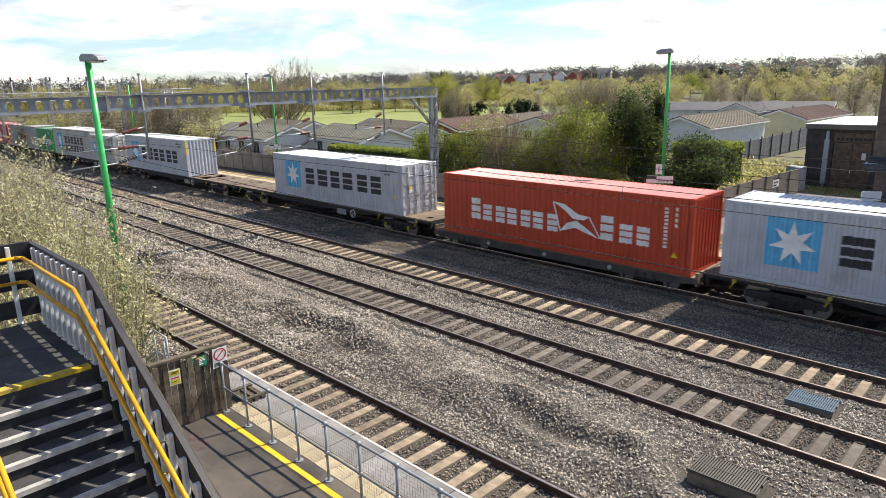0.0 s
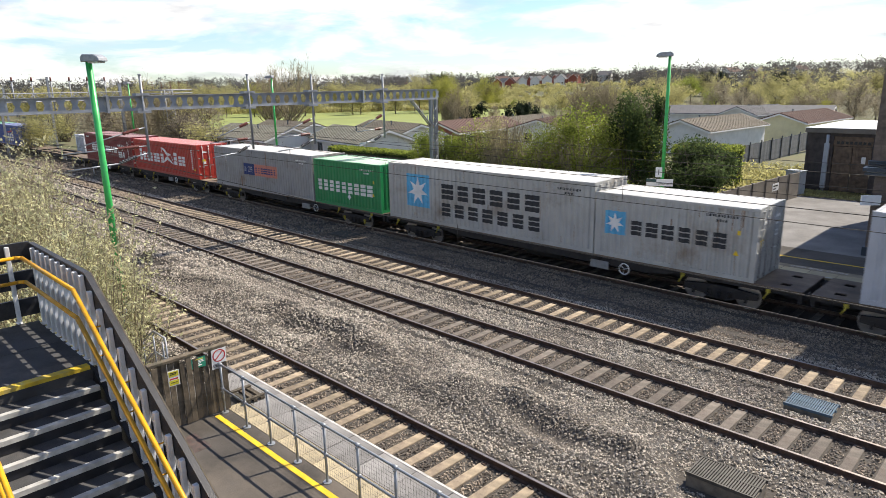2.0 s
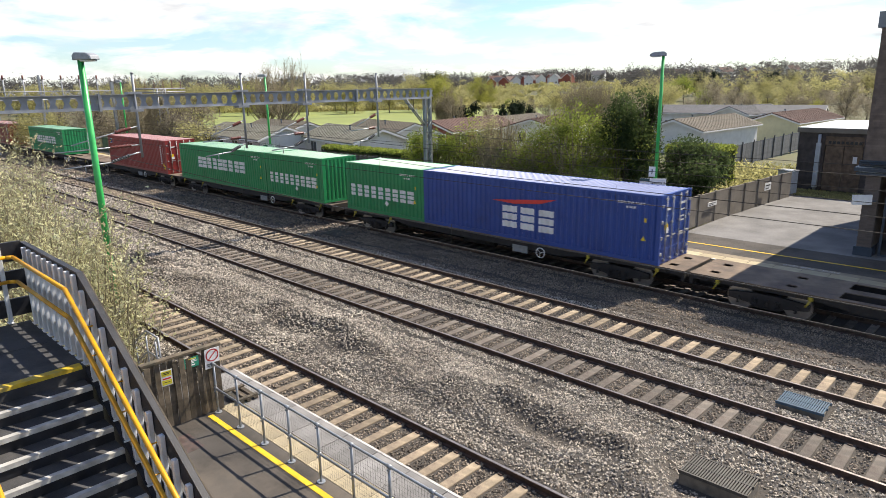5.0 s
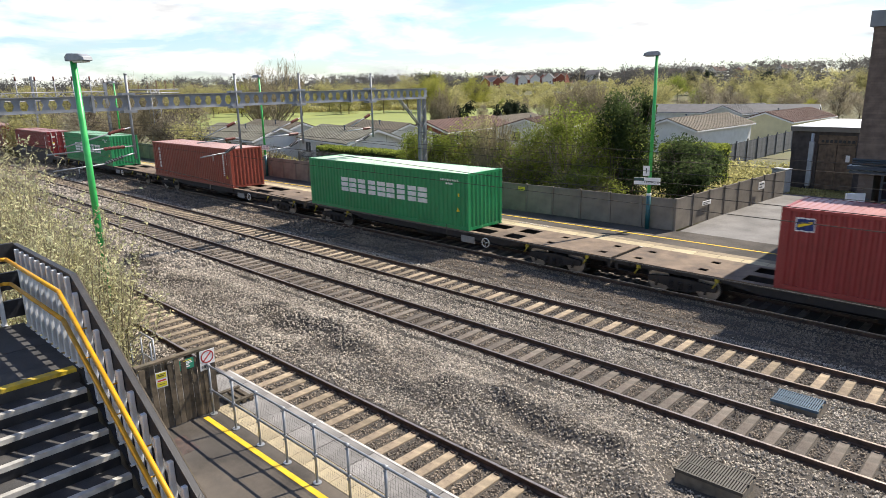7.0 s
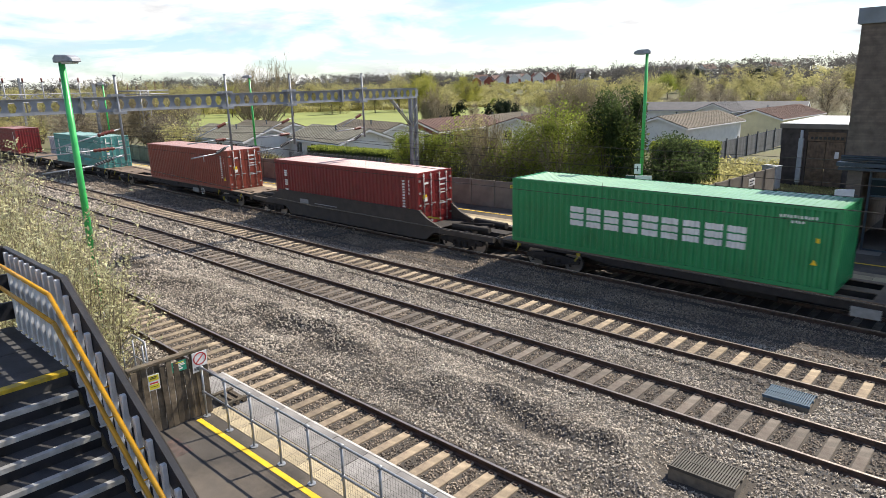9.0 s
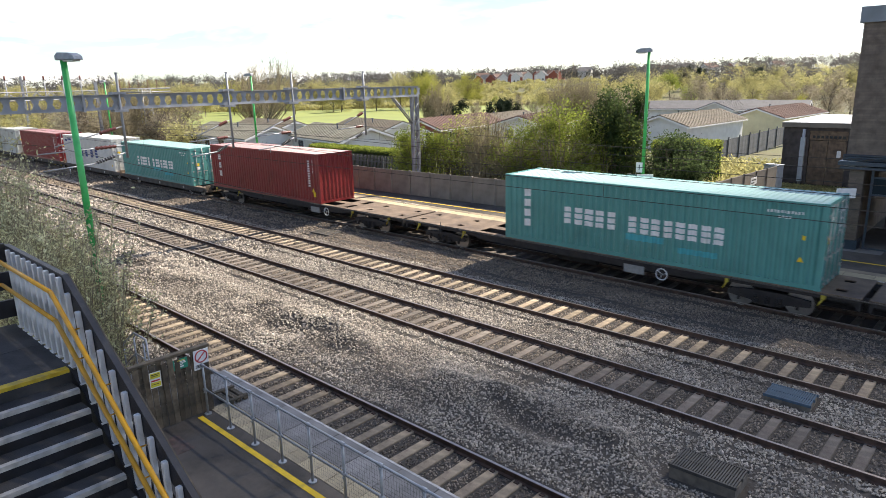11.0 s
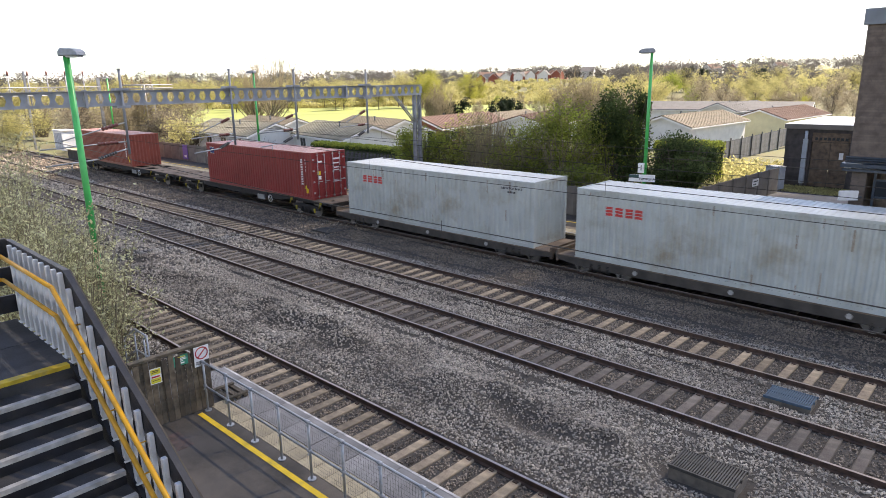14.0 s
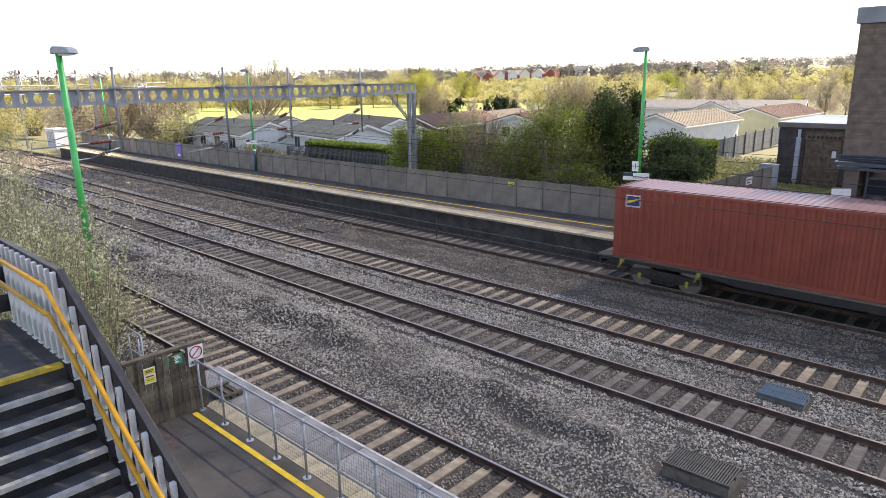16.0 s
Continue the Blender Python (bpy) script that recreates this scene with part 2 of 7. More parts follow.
def bed_z(x, y):
    z = -0.20
    for c in (8.47, 14.44, 17.95, 23.02):
        d = abs(y - c)
        if d < 1.3:
            z = -0.17 + 0.012 * noise.noise((x * 3, y * 3, 2)) if d < 0.93 else -0.10 + 0.025 * noise.noise((x * 2, y * 2, 5))
            break
    else:
        z = -0.16 + 0.05 * noise.noise((x * 0.5, y * 0.5, 0)) + 0.04 * noise.noise((x * 1.7, y * 1.7, 4))
        if 9.9 < y < 13.0:
            rim = smooth(0.7, 1.7, math.hypot((x + 3.98) * 0.8, y - 11.78))
            z += rim * math.exp(-((y - 11.4) / 1.0) ** 2) * (0.26 + 0.46 * noise.noise((x * 0.33, y * 0.9, 9)) + 0.2 * noise.noise((x * 0.95, y * 1.3, 6)))
            z -= 0.06 * (1 - rim)
        if 20.0 < y < 21.3:
            z += 0.05
    if x < -14 and y < 7.3:
        z -= (7.3 - y) * 0.25
    return z


# ballast bed: fine grid near the platform end, coarser up the line
bv, bf = [], []
bx = list(np.arange(-60, 14, 0.25)) 
bx = [-420, -300, -220, -170, -140, -120, -100, -90, -80, -72, -66] + bx + [18, 30, 60, 120]
by = list(np.arange(5.0, 24.61, 0.2))
for y in by:
    for x in bx:
        bv.append((x, y, bed_z(x, y)))
nx = len(bx)
bf = [(j * nx + i, j * nx + i + 1, (j + 1) * nx + i + 1, (j + 1) * nx + i) for j in range(len(by) - 1) for i in range(nx - 1)]
bed = raw("ballast_bed", bv, bf, BED_SHADE, "stone ballast bed under four tracks, darkened as shade between the stones", "ballast", "structure")
for p in bed.data.polygons:
    p.use_smooth = True

# loose stones over the bed, each a small broken block


def stones(n, x0, x1, size, seed):
    r = np.random.default_rng(seed)
    px = r.uniform(x0, x1, n)
    py = r.uniform(6.95, 22.2, n)
    base = np.array([(1, 0, 0), (-1, 0, 0), (0, 1, 0), (0, -1, 0), (0, 0, 1), (0, 0, -1)], float)
    tri = np.array([(0, 2, 4), (2, 1, 4), (1, 3, 4), (3, 0, 4), (2, 0, 5), (1, 2, 5), (3, 1, 5), (0, 3, 5)])
    pz = np.array([bed_z(a, b) for a, b in zip(px, py)])
    keep = np.ones(n, bool)
    for c in (8.47, 14.44, 17.95, 23.02):
        for s in (-0.7525, 0.7525):
            keep &= np.abs(py - c - s) > 0.09
        on = (np.abs(py - c) < 0.8) & (np.abs(((px + 0.305) % 0.61) - 0.305) < 0.16)
        keep &= ~on
    keep &= ~((px > -4.75) & (px < -3.2) & (py > 11.3) & (py < 12.3))
    keep &= ~((px > -4.3) & (px < -3.1) & (py > 15.7) & (py < 16.7))
    px, py, pz = px[keep], py[keep], pz[keep]
    n = len(px)
    sc = size * r.uniform(0.55, 1.25, (n, 1, 1)) * r.uniform(0.6, 1.3, (n, 1, 3))
    v = base[None] * sc * r.uniform(0.7, 1.3, (n, 6, 1)) + r.normal(0, size * 0.18, (n, 6, 3))
    a = r.uniform(0, 6.283, n)
    b = r.uniform(0, 6.283, n)
    ca, sa, cb, sb = np.cos(a)[:, None], np.sin(a)[:, None], np.cos(b)[:, None], np.sin(b)[:, None]
    x, y, z = v[..., 0], v[..., 1], v[..., 2]
    x, y = x * ca - y * sa, x * sa + y * ca
    y, z = y * cb - z * sb, y * sb + z * cb
    z = z * 0.9
    v = np.stack((x + px[:, None], y + py[:, None], z + (pz + size * 0.35 + r.normal(0, size * 0.3, n))[:, None]), -1).reshape(-1, 3)
    # brake dust and oil darken the stones between the rails and all along the freight line
    soot = py + r.normal(0, 0.12, n) > 19.35
    for c in (8.47, 14.44, 17.95):
        soot |= np.abs(py + r.normal(0, 0.1, n) - c) < 0.95
    v = v.reshape(-1, 6, 3)
    for which, m, lab in ((~soot, STONE, "loose broken grey granite ballast stones between the tracks"), (soot, STONE_SOOT, "dark brake-dusted ballast stones between the rails")):
        w = v[which]
        f = (tri[None] + (np.arange(len(w)) * 6)[:, None, None]).reshape(-1, 3)
        me = bpy.data.meshes.new("ballast_stones")
        me.from_pydata(w.reshape(-1, 3).tolist(), [], f.tolist())
        me.materials.append(m)
        tagged(new("ballast_stones", me), lab, "ballast", "", "stuff")


stones(88000, -13.0, 0.5, 0.0295, 11)
stones(60000, -27.0, -13.0, 0.037, 12)
stones(34000, -56.0, -27.0, 0.06, 13)
stones(16000, -92.0, -56.0, 0.095, 14)

# ---- four tracks ----
TRACKS = ((8.47, SLEEPER, "near platform track with shiny rails on grey sleepers"), (14.44, SLEEPER_OLD, "track with shiny rails on weathered sleepers"),
          (17.95, SLEEPER, "track with rails on pale tan sleepers"), (23.02, SLEEPER_OLD, "far platform track carrying the freight train"))
RAIL_PROF = [(-0.07, -0.155), (0.07, -0.155), (0.07, -0.14), (0.012, -0.12), (0.012, -0.045), (0.036, -0.035), (0.036, -0.004), (-0.036, -0.004), (-0.036, -0.035), (-0.012, -0.045), (-0.012, -0.12), (-0.07, -0.14)]
sl = bmesh.new()
bm_box(sl, -0.115, 0.115, -1.25, 1.25, -0.30, -0.13)
bevel(sl, 0.015)
sl_me = [mesh_of("sleeper", sl, SLEEPER)]
sl2 = sl_me[0].copy()
sl2.materials[0] = SLEEPER_OLD
for yc, smat, lab in TRACKS:
    tr = thing("railway_track", pose(0, yc, 0), lab, "railway track", "four railway tracks", "structure")
    for s in (-0.7525, 0.7525):
        bm = bmesh.new()
        bm_prism(bm, [(p[0] + s, p[1]) for p in RAIL_PROF], "x", -420, 120)
        rail = part("rail", bm, RUST, tr, "rusty steel rail")
        bm = bmesh.new()
        bm_box(bm, -420, 120, s - 0.030, s + 0.030, -0.008, 0.0)
        part("rail_head", bm, HEAD, rail, "polished running surface")
    me = sl_me[0] if smat is SLEEPER else sl2
    k0 = -100 if yc < 20 else -115
    for k in range(k0, 10):
        piece("sleeper", me, tr, pose(k * 0.61, random.uniform(-0.02, 0.02), 0, 0, 0, random.uniform(-0.6, 0.6)))
    bm = bmesh.new()
    for k in range(k0 - 160, k0):
        bm_box(bm, k * 0.61 - 0.115, k * 0.61 + 0.115, -1.25, 1.25, -0.3, -0.13)
    tagged(part("sleepers_up_the_line", bm, smat, tr), kind="stuff")
    # rail clips on the nearer sleepers
    bm = bmesh.new()
    for k in range(-60, 6):
        for s in (-0.7525, 0.7525):
            for o in (-0.11, 0.11):
                bm_box(bm, k * 0.61 - 0.05, k * 0.61 + 0.05, s + o - 0.035, s + o + 0.035, -0.14, -0.105)
    tagged(part("rail_clips", bm, RUST, tr, "rusty rail clips"), kind="stuff")

# ---- trackside pits and covers ----
GRATE = mat("galvanised_grating", (0.085, 0.08, 0.07), 0.7, 0.3, var=0.2, scale=6)
BLUE_GRATE = mat("blue_grp_grating", (0.055, 0.10, 0.145), 0.7, var=0.15, scale=6)
PITWALL = mat("pit_concrete", (0.17, 0.15, 0.12), 0.9, var=0.2, scale=5, bump=0.4)


def trackside_pit(x, y, lx, ly, z, m, label):
    t = thing("cable_pit", pose(x, y, 0, 0, 0, 1), label, "cable pit", "trackside pits")
    bm = bmesh.new()
    bm_box(bm, -lx / 2, lx / 2, -ly / 2, ly / 2, -0.3, z - 0.05)
    part("pit_wall", bm, PITWALL, t, "weathered concrete pit wall")
    bm = bmesh.new()
    n = int(lx / 0.05)
    for k in range(n):
        a = -lx / 2 + (k + 0.15) * lx / n
        bm_box(bm, a, a + 0.6 * lx / n, -ly / 2, ly / 2, z - 0.046, z)
    part("grating", bm, m, t)
    bm = bmesh.new()
    for e in (-ly / 2 - 0.02, ly / 2 - 0.01, -0.01):
        bm_box(bm, -lx / 2 - 0.02, lx / 2 + 0.02, e, e + 0.03, z - 0.06, z + 0.004)
    part("edge_frame", bm, m, t)


trackside_pit(-3.98, 11.78, 1.28, 0.72, 0.08, GRATE, "concrete cable pit with brown-grey slotted grating")
trackside_pit(-3.7, 16.22, 1.02, 0.68, 0.02, BLUE_GRATE, "cable pit with a blue slotted grating between tracks")
trackside_pit(-27.7, 20.4, 1.5, 0.9, -0.02, GRATE, "flat grey cable pit cover in the ballast")
trackside_pit(-1.6, 20.4, 1.6, 0.8, -0.02, GRATE, "flat brown-grey grating in the ballast beside the rails")

# ---- near platform ----
BLACK = mat("black_painted_timber", (0.012, 0.013, 0.018), 0.5, var=0.3, scale=5, bump=0.2, bscale=50, dirt=(0.05, 0.045, 0.04), dirt_amt=0.4)
WHITE = mat("white_painted_steel", (0.62, 0.63, 0.64), 0.45, var=0.08, scale=6, bump=0.05, dirt=(0.35, 0.33, 0.3), dirt_amt=0.3)
YELLOW = mat("yellow_rail_paint", (0.64, 0.31, 0.012), 0.4, var=0.12, scale=5, bump=0.05)
TREAD = mat("grey_rubber_tread", (0.055, 0.055, 0.057), 0.85, var=0.25, scale=3, bump=0.3, bscale=90, dirt=(0.09, 0.085, 0.08), dirt_amt=0.4)
NOSING = mat("worn_aluminium_nosing", (0.52, 0.51, 0.48), 0.5, 0.2, var=0.15, scale=8, bump=0.2, bscale=60, dirt=(0.25, 0.24, 0.22), dirt_amt=0.4)
GALV = mat("galvanised_tube", (0.36, 0.38, 0.40), 0.45, 0.6, var=0.12, scale=9, bump=0.05)
OLDWOOD = mat("weathered_brown_boards", (0.135, 0.105, 0.072), 0.95, var=0.3, scale=5, bump=0.6, bscale=35, dirt=(0.06, 0.06, 0.04), dirt_amt=0.6, obj=0.35)
SIGN_WHITE = mat("white_sign_plate", (0.78, 0.78, 0.77), 0.35, var=0.04, bump=0)
SIGN_GREEN = mat("green_sign_plate", (0.015, 0.24, 0.15), 0.35, var=0.05, bump=0)
SIGN_YELLOW = mat("yellow_sign_print", (0.70, 0.62, 0.05), 0.4, var=0.05, bump=0)
SIGN_RED = mat("red_sign_print", (0.55, 0.03, 0.04), 0.4, var=0.05, bump=0)
SIGN_INK = mat("black_sign_print", (0.02, 0.02, 0.022), 0.4, var=0.05, bump=0)
SIGN_BLUE = mat("dark_sign_print", (0.02, 0.07, 0.07), 0.4, var=0.05, bump=0)
LAMP_GREEN = mat("bright_green_post_paint", (0.035, 0.42, 0.10), 0.35, var=0.1, scale=4, bump=0.03, dirt=(0.05, 0.25, 0.08), dirt_amt=0.2)
LAMP_TEAL = mat("dark_teal_post_paint", (0.01, 0.09, 0.11), 0.4, var=0.1, bump=0.03)
LAMP_GREY = mat("grey_lantern_casting", (0.26, 0.28, 0.31), 0.5, var=0.12, scale=8, bump=0.05)
LENS = mat("frosted_lamp_lens", (0.6, 0.6, 0.58), 0.3, var=0.05, bump=0)

bm = bmesh.new()
bm_box(bm, -12.9, 40, -9, 5.70, -0.65, 0.95)
near_platform = tagged(part("platform_near", bm, TARMAC, None), "dark worn tarmac station platform with patches", "platform", "", "structure")
bm = bmesh.new()
bm_box(bm, -13.85, 40, 5.704, 6.86, -0.65, 0.90)
part("platform_wall", bm, BRICK_DARK, near_platform, "sooty brick platform face")
bm = bmesh.new()
bm_box(bm, -12.1, 40, 5.33, 5.44, 0.952, 0.956)
part("yellow_line", bm, YELLOW_LINE, near_platform)
bm = bmesh.new()
bm_box(bm, -13.85, 40, 6.85, 6.90, 0.952, 0.957)
part("white_edge_line", bm, WHITE_LINE, near_platform)
sb = bmesh.new()
bm_box(sb, 0.006, 0.894, 6.14, 6.905, 0.87, 0.95)
bevel(sb, 0.006)
slab_me = mesh_of("coping_slab", sb, SLAB)
sb = bmesh.new()
bm_box(sb, 0.004, 0.396, 5.708, 6.134, 0.90, 0.949)
bevel(sb, 0.005)
cream_me = mesh_of("tactile_slab", sb, CREAM)
for k in range(22):
    piece("coping_slab", slab_me, near_platform, pose(-13.85 + 0.9 * k, 0, random.uniform(-0.003, 0.003)))
for k in range(44):
    piece("tactile_slab", cream_me, near_platform, pose(-12.3 + 0.4 * k, 0, random.uniform(-0.002, 0.002)))
bm = bmesh.new()
bm_box(bm, -15.4, -12.9, 3.6, 5.70, -0.65, 0.93)
part("platform_end_paving", bm, TARMAC_PALE, near_platform, "weedy pale paving at the platform end")
bm = bmesh.new()
bm_box(bm, -11.75, -11.05, 4.05, 4.75, 0.951, 0.954)
part("tarmac_patch", bm, mat("brown_patch", (0.10, 0.06, 0.05), 0.95, var=0.3, scale=8, bump=0.4, dirt=(0.06, 0.058, 0.055), dirt_amt=0.8), near_platform, "crumbling reddish patch")
# timber crate frame lying at the platform end
bm = bmesh.new()
for o in (0.0, 0.17, 0.34):
    bm_box(bm, -12.75, -12.05, 6.05 + o, 6.14 + o, 0.96, 1.02)
for o in (-12.75, -12.15):
    bm_box(bm, o, o + 0.09, 6.03, 6.5, 1.021, 1.06)
solid("timber_pallet", bm, OLDWOOD, "small dark weathered timber pallet lying on the platform end", "pallet")


MESH_WIRE = mat("dull_mesh_wire", (0.05, 0.048, 0.045), 0.9, 0.0, var=0.1, bump=0, spec=0.1)


def mesh_fence():
    t = thing("platform_fence", pose(-12.1, 5.57, 0.95), "grey galvanised tube fence with wire mesh along the platform", "fence")
    bm = bmesh.new()
    bm_rod(bm, (0, 0, 0), (0, 0, 1.12), 0.024, 10)
    bm_rod(bm, (0, 0, 0), (0, 0, 0.02), 0.075, 14)
    for z in (0.55, 1.10):
        bm_rod(bm, (-0.05, 0, z), (0.05, 0, z), 0.034, 10)
        bm_rod(bm, (0, -0.045, z - 0.05), (0, 0.045, z - 0.05), 0.016, 6)
    pm = mesh_of("post", bm, GALV)
    bm = bmesh.new()
    for k in range(1, 15):
        bm_rod(bm, (k * 0.06, 0, 0.10), (k * 0.06, 0, 1.08), 0.0013, 4, cap=False)
    for z in range(14):
        bm_rod(bm, (0.02, 0.004, 0.10 + z * 0.075), (0.9, 0.004, 0.10 + z * 0.075), 0.0015, 4, cap=False)
    mm = mesh_of("mesh_panel", bm, MESH_WIRE)
    for k in range(15):
        piece("post", pm, t, pose(k * 0.915, 0, 0))
        if k < 14:
            piece("mesh_panel", mm, t, pose(k * 0.915, 0.03, 0), "fine welded wire mesh")
    for z in (0.55, 1.10):
        bm = bmesh.new()
        bm_rod(bm, (-0.02, 0, z), (14 * 0.915, 0, z), 0.022, 10)
        part("rail", bm, GALV, t)


mesh_fence()


def board_fence():
    t = thing("board_fence", pose(-12.2, 0, 0.95), "weathered brown close-boarded timber fence with a capped gate panel", "fence")
    for k in range(13):
        h = random.uniform(1.36, 1.44)
        bm = bmesh.new()
        bm_box(bm, -0.012, 0.012, 0, 0.112, 0.02, h)
        bevel(bm, 0.004)
        part("board", bm, OLDWOOD, t, at=pose(random.uniform(-0.02, 0.02), 4.20 + k * 0.118, 0, random.uniform(-1.2, 1.2), random.uniform(-1.5, 1.5), 0))
    for k in range(17):
        h = random.uniform(1.18, 1.28)
        bm = bmesh.new()
        bm_box(bm, -0.012, 0.012, 0, 0.112, 0.0, h)
        bevel(bm, 0.004)
        part("board", bm, OLDWOOD, t, at=pose(0.05 + random.uniform(-0.02, 0.03), 2.2 + k * 0.118, 0, random.uniform(-1, 5), random.uniform(-2, 2), 0))
    bm = bmesh.new()
    bm_box(bm, -0.08, 0.05, 4.15, 5.80, 1.44, 1.50)
    bevel(bm, 0.008)
    part("cap_rail", bm, OLDWOOD, t, "split weathered capping rail")
    for z in (0.35, 1.1):
        bm = bmesh.new()
        bm_box(bm, -0.09, -0.02, 2.2, 5.75, z, z + 0.09)
        part("arris_rail", bm, OLDWOOD, t)
    for y in (2.2, 4.15, 5.72):
        bm = bmesh.new()
        bm_box(bm, -0.13, -0.02, y - 0.05, y + 0.05, -0.3, 1.46)
        part("post", bm, OLDWOOD, t)


board_fence()


def bars_on(t, name, m, rows, x=0.004):
    """Lines of writing too small to read: bars of its size. rows: y0, y1, z0, z1."""
    for r in rows:
        bm = bmesh.new()
        bm_box(bm, 0.0, x, *r)
        part(name, bm, m, t)


def prohibition_sign():
    t = thing("warning_sign", pose(-12.16, 5.58, 1.95, 0, 4, 0), "white plate with red ring and slash on timber fence", "sign")
    bm = bmesh.new()
    bm_box(bm, -0.008, 0.0, -0.16, 0.16, 0, 0.44)
    part("plate", bm, SIGN_WHITE, t)
    bm = bmesh.new()
    n = 28
    for k in range(n):
        a, b = k * math.tau / n, (k + 1) * math.tau / n
        q = [(0.006, math.cos(w) * r, 0.29 + math.sin(w) * r) for w, r in ((a, 0.115), (b, 0.115), (b, 0.14), (a, 0.14))]
        bm.faces.new([bm.verts.new(v) for v in q])
    bmesh.ops.solidify(bm, geom=bm.faces[:], thickness=0.003)
    part("red_ring", bm, SIGN_RED, t)
    bm = bmesh.new()
    bm_box(bm, 0.003, 0.007, -0.12, 0.12, -0.012, 0.012, pose(0, 0, 0.29, 45, 0, 0))
    part("slash", bm, SIGN_RED, t)
    bars_on(t, "print", SIGN_INK, [(-0.13, 0.12, 0.10, 0.112), (-0.13, 0.13, 0.075, 0.087), (-0.13, 0.09, 0.05, 0.062)])


prohibition_sign()
t = thing("notice_plate", pose(-12.165, 5.15, 2.1, 0, 2, 0), "small green safety notice on the timber fence", "sign")
bm = bmesh.new()
bm_box(bm, -0.006, 0, -0.15, 0.15, 0, 0.22)
part("plate", bm, SIGN_GREEN, t)
bars_on(t, "print", SIGN_WHITE, [(-0.12, 0.1, 0.15, 0.165), (-0.12, 0.12, 0.12, 0.135), (-0.11, 0.05, 0.09, 0.105), (-0.05, 0.07, 0.04, 0.065)])
bars_on(t, "heading", SIGN_YELLOW, [(-0.06, 0.1, 0.18, 0.195)])
t = thing("notice_plate", pose(-12.10, 4.60, 1.92, 0, 2, -4), "yellow and white notice on the timber fence", "sign")
bm = bmesh.new()
bm_box(bm, -0.006, 0, -0.11, 0.11, 0, 0.33)
part("plate", bm, SIGN_WHITE, t)
bars_on(t, "yellow_band", SIGN_YELLOW, [(-0.095, 0.095, 0.20, 0.31), (-0.095, 0.095, 0.02, 0.12)], 0.003)
bars_on(t, "red_band", SIGN_RED, [(-0.08, 0.08, 0.135, 0.165)], 0.003)
bars_on(t, "print", SIGN_INK, [(-0.07, 0.07, 0.27, 0.285), (-0.07, 0.05, 0.24, 0.255), (-0.07, 0.06, 0.07, 0.08)], 0.005)

# tubular handrail on the steps at the platform end
bm = bmesh.new()
for dx in (0.0, 0.55):
    bm_tube(bm, [(-15.70 + dx, 5.6, 0.55), (-15.70 + dx, 5.6, 1.72), (-15.50 + dx, 5.6, 1.85)], 0.022)
bm_tube(bm, [(-16.45, 5.6, 1.35), (-15.65, 5.6, 1.85), (-14.95, 5.6, 1.85), (-14.95, 5.6, 0.6)], 0.022)
bm_tube(bm, [(-16.45, 5.6, 1.35), (-16.45, 5.6, 0.1)], 0.022)
bm_tube(bm, [(-16.45, 5.6, 0.8), (-15.70, 5.6, 1.3), (-14.95, 5.6, 1.3)], 0.018)
solid("platform_end_handrail", bm, GALV, "grey bent tube handrail at the end of the platform", "handrail")
bm = bmesh.new()
for k in range(5):
    bm_box(bm, -15.7 - 0.28 * k, -15.41 - 0.28 * k, 4.2, 5.7, -0.65, 0.75 - 0.19 * k)
solid("platform_end_steps", bm, CONC, "weathered concrete steps down from the platform end", "steps")


# ---- footbridge stair ----
SX, SZ, RISE, GO, NSTEP = -8.38, 4.28, 0.17, 0.28, 19
SY0, SY1 = 0.72, 2.19


def nose(x):
    return SZ if x < SX else SZ - (x - SX) * RISE / GO


